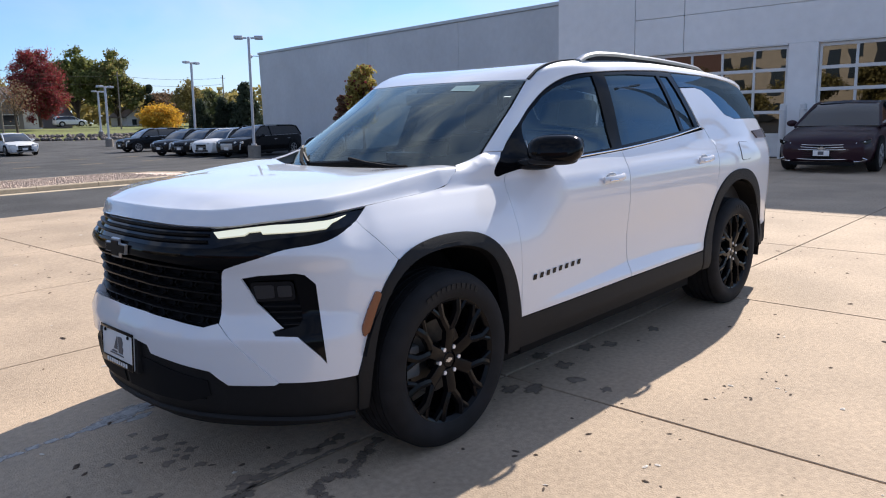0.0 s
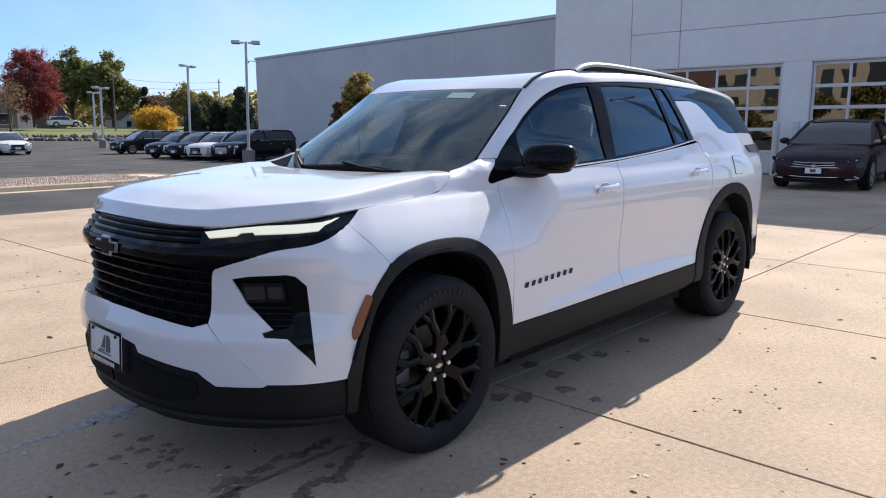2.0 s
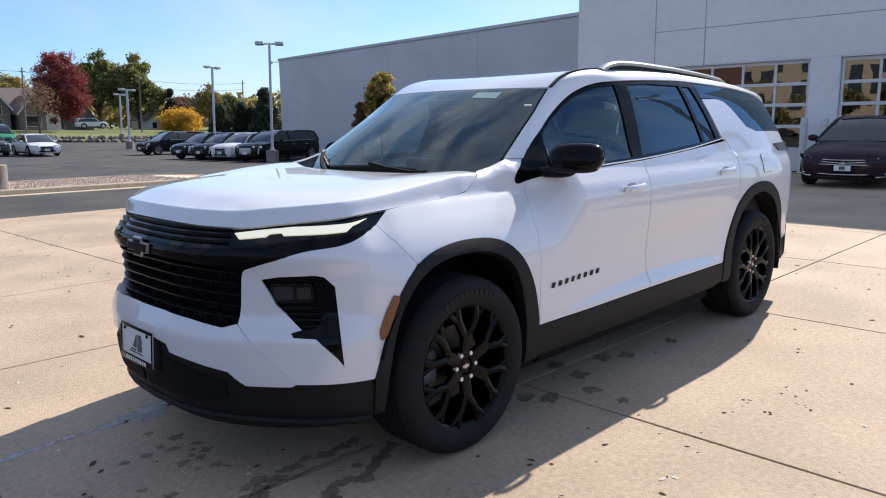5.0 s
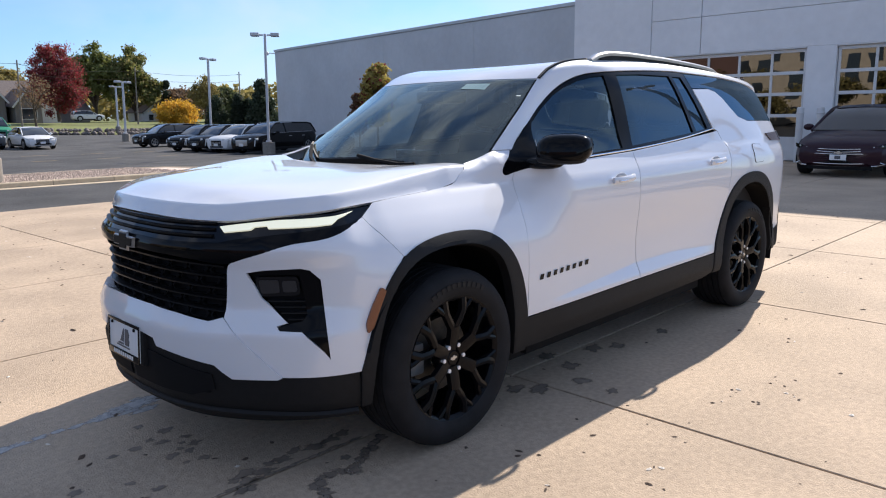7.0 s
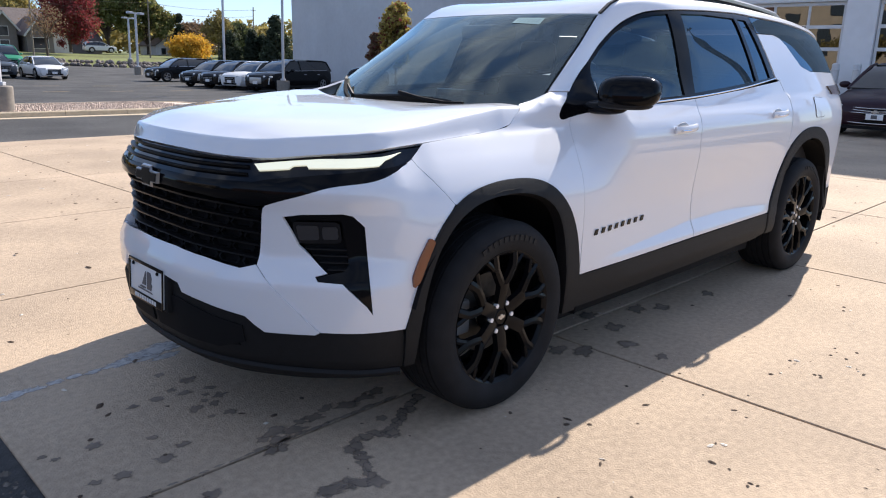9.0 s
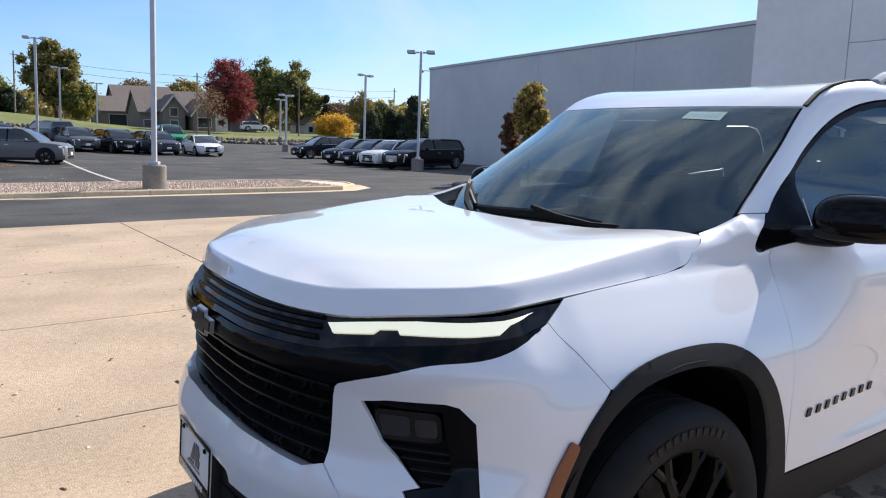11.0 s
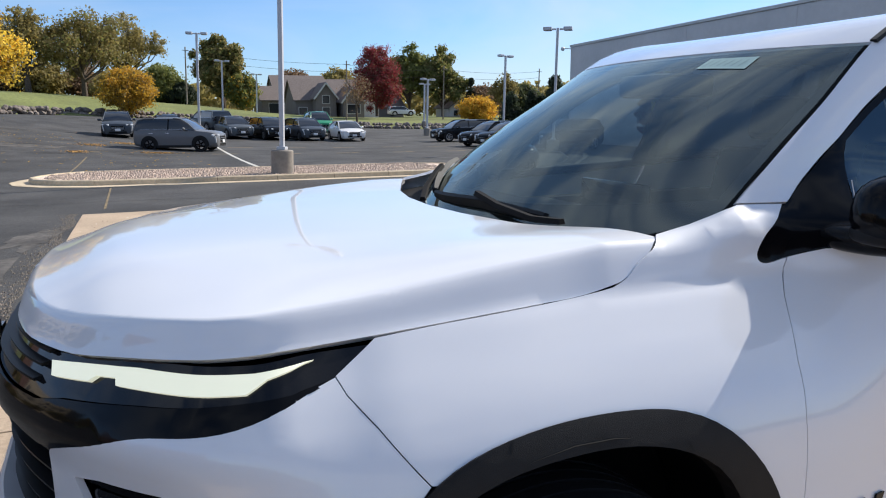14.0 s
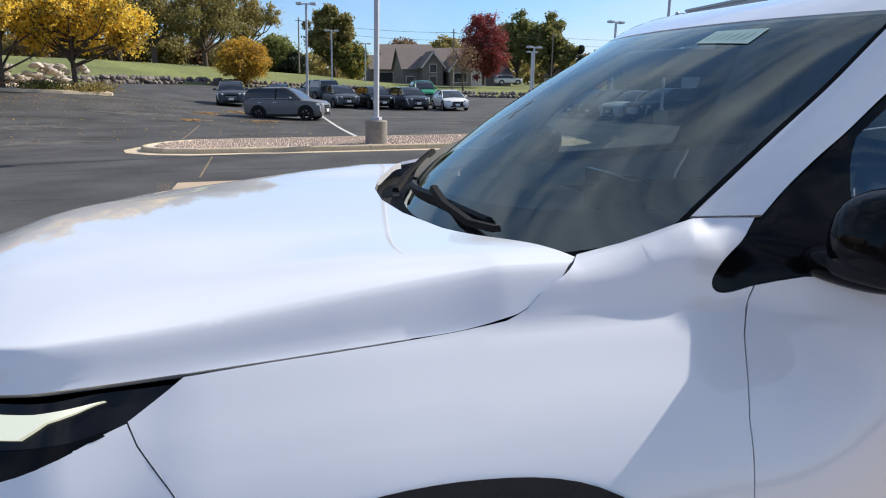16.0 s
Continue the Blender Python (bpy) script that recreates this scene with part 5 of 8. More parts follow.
# model name on the door as plain slanted bars
for k in range(8):
    x = 0.592 + k * 0.0585
    for mirror in (1, -1):
        bm = bmesh.new()
        p, q = body(S_OF_X(x), 0.632 + 0.0012 * k), body(S_OF_X(x + 0.03), 0.655 + 0.0012 * k)
        a = Vector((x, -abs(p[1]) - 0.001, 0.632 + 0.001 * k))
        b = Vector((x + 0.025, -abs(q[1]) - 0.001, 0.632 + 0.001 * k))
        c = b + Vector((0.008, 0.0, 0.025))
        d = a + Vector((0.008, 0.0, 0.025))
        lo = [bm.verts.new((v.x, v.y * mirror, v.z)) for v in (a, b, c, d)]
        hi = [bm.verts.new((v.x, (v.y - 0.004) * mirror, v.z)) for v in (a, b, c, d)]
        for i in range(4):
            bm.faces.new((lo[i], lo[(i + 1) % 4], hi[(i + 1) % 4], hi[i]))
        bm.faces.new(hi)
        bmesh.ops.recalc_face_normals(bm, faces=[f for f in bm.faces])
        part("lettering_bar", bm, M_BLACK, door_f[0 if mirror > 0 else 1], flat=True)

# door handles
def handle(x, z, parent, k):
    p = Vector(body(S_OF_X(x), z))
    bm = bmesh.new()
    pts = []
    for i in range(13):
        t = -1 + i / 6
        pts.append((x + t * 0.105, (p.y - 0.030 + 0.020 * abs(t) ** 3) * k, z + 0.004 * t))
    sweep(bm, pts, ring_shape(0.012, 10, 0.018))
    grip = part("handle", bm, M_PAINT, parent, "white pull handle")
    bm = bmesh.new()
    pts = [(x - 0.085 + 0.02 * i / 2, (p.y - 0.034) * k, z - 0.006) for i in range(9)]
    sweep(bm, pts, ring_shape(0.010, 8, 0.006))
    part("handle_strip", bm, M_CHROME, grip, "bright handle inlay")
    # flat grey disc on the door: shade of the grip's hollow given as colour
    bm = bmesh.new()
    m = Matrix.Translation((x - 0.01, (p.y + 0.002) * k, z - 0.004)) @ Matrix.Diagonal((0.062, 0.006, 0.036, 1))
    bmesh.ops.create_uvsphere(bm, u_segments=20, v_segments=10, radius=1, matrix=m)
    part("handle_cup", bm, mat("handle_cup_shade", (0.30, 0.30, 0.32), 0.5, coat=0.5), parent)


for k, i in ((1, 0), (-1, 1)):
    handle(1.33, 1.066, door_f[i], k)
    handle(2.53, 1.094, door_r[i], k)

# door mirrors
def blob(bm, m, p=2.6, nu=28, nv=14):
    """A rounded box (superellipsoid)."""
    f = lambda c: math.copysign(abs(c) ** (2 / p), c)
    rows = []
    for j in range(1, nv):
        v = -math.pi / 2 + math.pi * j / nv
        rows.append([bm.verts.new(m @ Vector((f(math.cos(v)) * f(math.cos(u)), f(math.cos(v)) * f(math.sin(u)), f(math.sin(v))))) for u in (2 * math.pi * i / nu for i in range(nu))])
    for r0, r1 in zip(rows, rows[1:]):
        for i in range(nu):
            bm.faces.new((r0[i], r0[(i + 1) % nu], r1[(i + 1) % nu], r1[i]))
    bm.faces.new(rows[0][::-1])
    bm.faces.new(rows[-1])
    return bm


for k, i in ((1, 0), (-1, 1)):
    bm = bmesh.new()
    m = (Matrix.Identity(4) if k > 0 else Matrix.Translation((0.86, 0.955, 1.245)) @ pose(0, 0, 0, 0, 0, 62) @ Matrix.Translation((-0.70, -1.015, -1.256))) @ Matrix.Translation((0.70, -1.015 * k, 1.256)) @ pose(0, 0, 0, 0, 0, 20 * k) @ Matrix.Diagonal((0.082, 0.134, 0.071, 1))
    blob(bm, m, 2.8)
    for v in (bm.verts if k > 0 else ()):
        t = (v.co.z - 1.19) / 0.13
        v.co.x += 0.03 * t
    mir = part("door_mirror", bm, M_BLACK, suv, "gloss black door mirror")
    bm = bmesh.new()
    blob(bm, Matrix.Translation((0.716, -0.885 * k, 1.184)) @ pose(0, 0, 0, 0, -8, 8 * k) @ Matrix.Diagonal((0.048, 0.115, 0.030, 1)), 2.3)
    part("mirror_arm", bm, M_BLACK, mir)
    bm = bmesh.new()
    blob(bm, Matrix.Translation((0.705, -1.005 * k, 1.206)) @ pose(0, 0, 0, 0, 0, 20 * k) @ Matrix.Diagonal((0.072, 0.118, 0.024, 1)), 3)
    part("mirror_base", bm, M_PLASTIC, mir)
    bm = bmesh.new()
    box(bm, (-0.004, -0.09, -0.045), (0.002, 0.09, 0.045), 0.002, Matrix.Translation((0.785, -0.985 * k, 1.258)) @ pose(0, 0, 0, 0, 8, 20 * k))
    part("mirror_glass", bm, M_CHROME, mir)

# roof rails
for k in (1, -1):
    bm = bmesh.new()
    pts = []
    zr = pchip([(0, -0.010), (0.05, 0.018), (0.12, 0.030), (0.4, 0.022), (0.75, 0.018), (0.92, 0.012), (1.0, -0.014)])
    for i in range(49):
        t = i / 48
        x = 1.50 + 1.75 * t
        pts.append((x, -(IN_W(x) + 0.025) * k, IN_Z(x) + zr(t) - (0.0 if k > 0 else 0.05)))
    sweep(bm, pts, [(-0.020, -0.012), (0.020, -0.012), (0.022, 0.004), (0.012, 0.014), (-0.012, 0.014), (-0.022, 0.004)])
    rail = part("roof_rail", bm, M_SATIN, suv, "satin silver roof rail")
    bm = bmesh.new()
    sweep(bm, [(p[0], p[1], p[2] - 0.022) for p in pts[3:46]], [(-0.012, -0.016), (0.012, -0.016), (0.012, 0.014), (-0.012, 0.014)])
    part("rail_web", bm, M_PLASTIC, rail)
    bm = bmesh.new()
    pts = [(1.02 + i * 0.088, -(IN_W(1.02 + i * 0.088) + 0.002) * k, IN_Z(1.02 + i * 0.088) + (0.003 if k > 0 else -0.016)) for i in range(33)]
    sweep(bm, pts, [(-0.010, -0.006), (0.010, -0.006), (0.008, 0.003), (-0.008, 0.003)])
    part("roof_seam", bm, M_PLASTIC, suv)

# wipers
def on_glass(a, b, lift):
    return screen(a, b) + Vector((-lift * 0.55, 0, lift * 0.8))


for blade, arm in ((((-0.40, 0.004), (-0.15, 0.022), (0.12, 0.034), (0.33, 0.020), (0.50, -0.004)), ((0.62, -0.075), (0.50, -0.050), (0.30, 0.004), (0.10, 0.048))),
                   (((-0.97, 0.055), (-0.85, 0.045), (-0.70, 0.040), (-0.55, 0.020), (-0.46, 0.0)), ((-0.36, -0.06), (-0.50, -0.03), (-0.64, 0.02), (-0.72, 0.055)))):
    bm = bmesh.new()
    fa, fb = (pchip([(i, p[j]) for i, p in enumerate(blade)]) for j in (0, 1))
    n = 16
    rings = []
    for i in range(n + 1):
        q = i / n
        h = 0.010 + 0.012 * math.sin(math.pi * q) ** 0.7
        c0, c1 = on_glass(fa(4 * q), fb(4 * q) - 0.016, 0.004), on_glass(fa(4 * q), fb(4 * q) + 0.016, 0.004)
        c2, c3 = on_glass(fa(4 * q), fb(4 * q) + 0.006, 0.006 + h), on_glass(fa(4 * q), fb(4 * q) - 0.008, 0.006 + h)
        rings.append([bm.verts.new(c) for c in (c0, c1, c2, c3)])
    for r0, r1 in zip(rings, rings[1:]):
        for i in range(4):
            bm.faces.new((r0[i], r0[(i + 1) % 4], r1[(i + 1) % 4], r1[i]))
    bm.faces.new(rings[0][::-1])
    bm.faces.new(rings[-1])
    bmesh.ops.recalc_face_normals(bm, faces=[f for f in bm.faces])
    wiper = part("wiper_blade", bm, M_PLASTIC, suv, "black wiper blade", flat=True)
    bm = bmesh.new()
    sweep(bm, [on_glass(a, b, 0.034) for a, b in arm], [(-0.011, -0.006), (0.011, -0.006), (0.007, 0.007), (-0.007, 0.007)])
    part("wiper_arm", bm, M_MATTE, wiper)

# marker-pen sticker, sensor pod
bm = bmesh.new()
def on_screen(a, b, lift=0.002):
    return screen(a, b) + Vector((-lift * 0.55, 0, lift * 0.8))
vs = [[bm.verts.new(on_screen(a, b)) for b in (0.862, 0.935)] for a in [0.395 + 0.235 * i / 8 for i in range(9)]]
for r0, r1 in zip(vs, vs[1:]):
    bm.faces.new((r0[0], r1[0], r1[1], r0[1]))
stick = part("windscreen_sticker", bm, M_PAPER, suv, "pale green stock sticker with ink marks")
for i in range(6):
    bm = bmesh.new()
    a0 = 0.415 + i * 0.034
    vs = [bm.verts.new(on_screen(a, b, 0.003)) for a, b in ((a0, 0.878), (a0 + 0.005, 0.878), (a0 + 0.019, 0.918), (a0 + 0.014, 0.918))]
    bm.faces.new(vs)
    part("ink_bar", bm, M_INK, stick, flat=True)
bm = bmesh.new()
pc = screen(0.02, 0.84)
box(bm, (pc.x + 0.02, -0.13, pc.z - 0.07), (pc.x + 0.22, 0.09, pc.z + 0.0), 0.02)
part("sensor_pod", bm, M_CABIN, suv)

# cabin
cab = M_CABIN
bm = new_box((0.42, -0.80, 0.80), (0.95, 0.80, 1.10), 0.08, seg=4)
part("dashboard", bm, cab, suv, "black dashboard")
bm = new_box((0.30, -0.70, 1.02), (0.62, 0.70, 1.155), 0.05, seg=3)
part("dashboard_top", bm, cab, suv)
bm = new_box((0.78, -0.10, 1.06), (0.80, 0.26, 1.22), 0.01)
part("centre_screen", bm, M_SMOKE, suv)
bm = bmesh.new()
lathe(bm, [(0.165, -0.012), (0.185, -0.012), (0.192, 0), (0.185, 0.012), (0.165, 0.012), (0.160, 0), (0.165, -0.012)], 36, "Z", Matrix.Translation((0.98, -0.38, 1.06)) @ pose(0, 0, 0, 0, -66, 0))
box(bm, (0.93, -0.46, 1.02), (0.97, -0.30, 1.10), 0.015)
part("steering_wheel", bm, cab, suv)
for x, ys in ((1.45, (-0.40, 0.40)), (2.40, (-0.42, 0.42)), (3.2, (-0.35, 0.35))):
    for y in ys:
        seat = part("car_seat", new_box((x - 0.30, y - 0.25, 0.55), (x + 0.25, y + 0.25, 0.75), 0.06, seg=3), M_SEAT, suv, "dark car seat")
        m = Matrix.Translation((x + 0.22, y, 0.72)) @ pose(0, 0, 0, 0, 14, 0)
        part("seat_back", new_box((-0.07, -0.25, -0.05), (0.07, 0.25, 0.58), 0.06, m, 3), M_SEAT, seat)
        part("headrest", new_box((-0.05, -0.13, 0.62), (0.05, 0.13, 0.80), 0.045, m, 3), M_SEAT, seat)
part("cabin_floor", new_box((0.5, -0.84, 0.205), (2.6, 0.84, 0.33), 0.02), M_MATTE, suv)
part("underbody", new_box((-0.55, -0.62, 0.25), (0.49, 0.62, 0.33), 0.02), M_MATTE, suv)
part("underbody", new_box((2.61, -0.62, 0.27), (3.98, 0.62, 0.35), 0.02), M_MATTE, suv)
part("engine_bay", new_box((-0.72, -0.60, 0.30), (0.36, 0.60, 1.0), 0.04), M_MATTE, suv)
part("rear_tub", new_box((3.55, -0.84, 0.30), (4.05, 0.84, 0.9), 0.04), M_MATTE, suv)
part("headliner", new_box((1.12, -0.58, 1.645), (3.8, 0.58, 1.665), 0.005), cab, suv)
for k in (1, -1):
    part("door_lining", new_box((0.80, 0.80 * k - 0.03, 0.34), (3.7, 0.80 * k + 0.03, 1.09), 0.02), cab, suv)

# wheels
R_T = 0.390
def make_wheel():
    wheel = new("wheel")
    wheel.parent = suv
    bm = bmesh.new()
    prof = [(0.262, 0.02), (0.262, -0.235), (0.275, -0.25), (0.30, -0.258), (0.335, -0.260), (0.362, -0.250), (0.378, -0.236), (0.386, -0.215)]
    for i in range(5):
        y = -0.205 + i * 0.04
        prof += [(R_T, y), (R_T, y + 0.030), (R_T - 0.009, y + 0.031), (R_T - 0.009, y + 0.038)]
    prof += [(R_T, -0.004), (0.384, 0.012), (0.372, 0.030), (0.352, 0.041), (0.326, 0.046), (0.30, 0.043), (0.284, 0.036), (0.272, 0.030), (0.262, 0.02)]
    lathe(bm, [(r, -y) for r, y in prof], 72)
    tyre = part("tyre", bm, M_TYRE, wheel, "black road tyre")
    bm = bmesh.new()
    for k in range(11):
        a = math.radians(62 + k * 5.4)
        m = Matrix.Rotation(-a, 4, "Y")
        box(bm, (0.318, -0.0478, -0.010), (0.340, -0.044, 0.009), 0, m)
    part("lettering_bar", bm, M_PLASTIC, tyre, flat=True)
    bm = bmesh.new()
    lathe(bm, [(0.258, 0.20), (0.256, 0.02), (0.256, -0.018), (0.264, -0.028), (0.274, -0.032), (0.276, -0.026), (0.268, -0.020), (0.268, 0.20), (0.258, 0.20)], 64)
    rim = part("rim", bm, M_RIM, wheel, "gloss black alloy rim")
    # six twin spokes that fork towards the rim
    for k in range(6):
        m = Matrix.Rotation(radians(60 * k + 30), 4, "Y")
        bm = bmesh.new()
        sweep(bm, [m @ Vector(p) for p in ((0.04, -0.010, 0), (0.08, -0.018, 0), (0.115, -0.024, 0), (0.142, -0.026, 0))], [(-0.032, -0.016), (0.032, -0.016), (0.026, 0.004), (0.0, 0.009), (-0.026, 0.004)], up=(0, -1, 0))
        for sg in (1, -1):
            pts = [(0.118, -0.020, 0.004 * sg), (0.145, -0.026, 0.014 * sg), (0.175, -0.029, 0.034 * sg), (0.208, -0.030, 0.052 * sg), (0.238, -0.028, 0.056 * sg), (0.264, -0.025, 0.058 * sg)]
            sweep(bm, [m @ Vector(p) for p in pts], [(-0.019, -0.016), (0.019, -0.016), (0.015, 0.003), (0.0, 0.008), (-0.015, 0.003)], up=(0, -1, 0))
            pts = [(0.200, -0.026, 0.050 * sg), (0.228, -0.027, 0.084 * sg), (0.246, -0.025, 0.105 * sg)]
            sweep(bm, [m @ Vector(p) for p in pts], [(-0.013, -0.014), (0.013, -0.014), (0.010, 0.003), (0.0, 0.007), (-0.010, 0.003)], up=(0, -1, 0))
        part("spoke", bm, M_RIM, rim, "forked gloss black spoke")
    bm = bmesh.new()
    lathe(bm, [(0.0, -0.016), (0.030, -0.016), (0.034, -0.012), (0.060, -0.008), (0.078, -0.004), (0.085, 0.02), (0.07, 0.05), (0.0, 0.05)], 36)
    part("hub", bm, M_RIM, rim)
    bm = bmesh.new()
    slab(bm, [(a * 0.24, b * 0.26) for a, b in BOW], Matrix(((1, 0, 0, 0), (0, 0, -1, -0.0155), (0, 1, 0, 0), (0, 0, 0, 1))), 0.003)
    part("cap_emblem", bm, M_STEEL, rim, flat=True)
    for k in range(6):
        a = radians(60 * k)
        bm = bmesh.new()
        c = Vector((0.060 * math.cos(a), 0, 0.060 * math.sin(a)))
        rod(bm, c + Vector((0, 0.0, 0)), c + Vector((0, -0.022, 0)), 0.0105, 0.0095, 6)
        part("wheel_nut", bm, M_NUT, rim, "wheel nut with the sky's reflection put into its pale colour")
    bm = bmesh.new()
    lathe(bm, [(0.06, 0.070), (0.165, 0.070), (0.165, 0.092), (0.06, 0.092), (0.06, 0.070)], 48)
    part("brake_disc", bm, mat("brake_steel", (0.07, 0.068, 0.065), 0.45, metal=0.8, vary=0.2, scale=50), wheel)
    bm = bmesh.new()
    box(bm, (-0.20, 0.045, -0.055), (-0.115, 0.12, 0.085), 0.015)
    part("brake_caliper", bm, mat("caliper_grey", (0.22, 0.22, 0.22), 0.5, metal=0.5), wheel)
    return wheel


w0 = make_wheel()
w0.matrix_basis = pose(0, -0.937, 0.386)
copy_thing(w0, pose(3.073, -0.937, 0.386, 0, 22, 0))
copy_thing(w0, pose(0, 0.937, 0.386, 0, 0, 180))
copy_thing(w0, pose(3.073, 0.937, 0.386, 0, 15, 180))
for x in (0.0, 3.073):
    for k in (1, -1):
        bm = bmesh.new()
        for rr, (ya, yb) in ((0.50, (0.955, 0.58)),):
            r0 = [bm.verts.new((x + 0.02 + rr * math.cos(a), -ya * k, 0.40 + rr * math.sin(a))) for a in (math.pi * i / 20 - 0.25 + 0.5 * i / 20 * 0 for i in range(21))]
            r1 = [bm.verts.new((v.co.x, -yb * k, v.co.z)) for v in r0]
            for i in range(20):
                bm.faces.new((r0[i], r0[i + 1], r1[i + 1], r1[i]))
            c = bm.verts.new((x, -yb * k, 0.3))
            for i in range(20):
                bm.faces.new((r1[i], r1[i + 1], c))
        part("wheel_liner", bm, M_MATTE, suv)

# ---- lamp posts ----
def lamp_post(x, y, h, heads=2, base_h=0.62, base_r=0.28, turn=0, r=0.085, z=None):
    gz = ground_z(x, y) if z is None else z
    p = empty("street_lamp", "white square lamp post with flat heads on a concrete base", "lamp post", pose(x, y, gz, -0.9, 2.0, 0) @ pose(0, 0, 0, 0, 0, turn), "car park lamp posts")
    bm = bmesh.new()
    lathe(bm, [(0, base_h), (base_r - 0.03, base_h), (base_r, base_h - 0.03), (base_r, -0.1)], 28, "Z")
    part("base", bm, M_BASE, p, "round concrete base")
    bm = new_box((-r, -r, base_h), (r, r, h), 0.02)
    part("pole", bm, M_POLE, p, flat=True)
    part("pole_foot", new_box((-r * 2, -r * 2, base_h), (r * 2, r * 2, base_h + 0.09), 0.02), M_POLE, p, flat=True)
    for s in ((1, -1) if heads == 2 else (1,)):
        part("lamp_arm", new_box((min(0.09 * s, 0.35 * s), -0.04, h - 0.10), (max(0.09 * s, 0.35 * s), 0.04, h - 0.02), 0.01), M_POLE, p, flat=True)
        hd = part("lamp_head", new_box((min(0.28 * s, 0.70 * s), -0.20, h - 0.12), (max(0.28 * s, 0.70 * s), 0.20, h + 0.04), 0.03), M_POLE, p, flat=True)
        part("lens", new_box((min(0.36 * s, 0.65 * s), -0.15, h - 0.13), (max(0.36 * s, 0.65 * s), 0.15, h - 0.118)), M_CAP, hd, flat=True)
    return p


lamp_post(2.955, 18.15, 7.0, turn=-30, base_h=0.75, base_r=0.30, r=0.062)
lamp_post(18.35, 29.55, 5.95, turn=-38, base_h=0.6, base_r=0.32, r=0.062)
lamp_post(3.42, 52.0, 7.2, turn=-12, base_h=0.7, base_r=0.36, r=0.075)
lamp_post(7.4, 74.0, 6.0, turn=10, r=0.07)
lamp_post(14.18, 97.15, 5.7, turn=10, r=0.075, z=0.94)
lamp_post(22.9, 58.25, 4.85, turn=15, r=0.07, base_r=0.3)
lamp_post(31.2, 80.4, 5.0, turn=15, r=0.08)
lamp_post(26.09, 49.91, 6.4, turn=15, r=0.068)
# behind the place where one stands: seen only in the windows
lamp_post(17.2, -6.2, 9.0, turn=35)

# ---- trees ----
def leaf_mat(name, color, vary=0.45):
    """Leaves that let some of the light through."""
    m = mat(name, color, 0.75, island=vary, vary=0.25, scale=0.6)
    nt = m.node_tree
    bs = nt.nodes["Principled BSDF"]
    tr = nt.nodes.new("ShaderNodeBsdfTranslucent")
    mx = nt.nodes.new("ShaderNodeMixShader")
    mx.inputs[0].default_value = 0.5
    nt.links.new(bs.inputs["Base Color"].links[0].from_socket, tr.inputs["Color"])
    nt.links.new(bs.outputs[0], mx.inputs[1])
    nt.links.new(tr.outputs[0], mx.inputs[2])
    nt.links.new(mx.outputs[0], nt.nodes["Material Output"].inputs["Surface"])
    return m


L_RED = leaf_mat("red_leaves", (0.27, 0.048, 0.052))
L_GREEN = leaf_mat("green_leaves", (0.19, 0.205, 0.058))
L_OLIVE = leaf_mat("olive_leaves", (0.30, 0.245, 0.085))
L_YELLOW = leaf_mat("yellow_leaves", (0.76, 0.54, 0.065))
L_GOLD = leaf_mat("gold_leaves", (0.70, 0.42, 0.045))
L_DARK = leaf_mat("dark_conifer_needles", (0.045, 0.062, 0.034))
L_PINE = leaf_mat("deep_green_leaves", (0.085, 0.10, 0.04))
L_BROWN = leaf_mat("brown_leaves", (0.26, 0.17, 0.10))


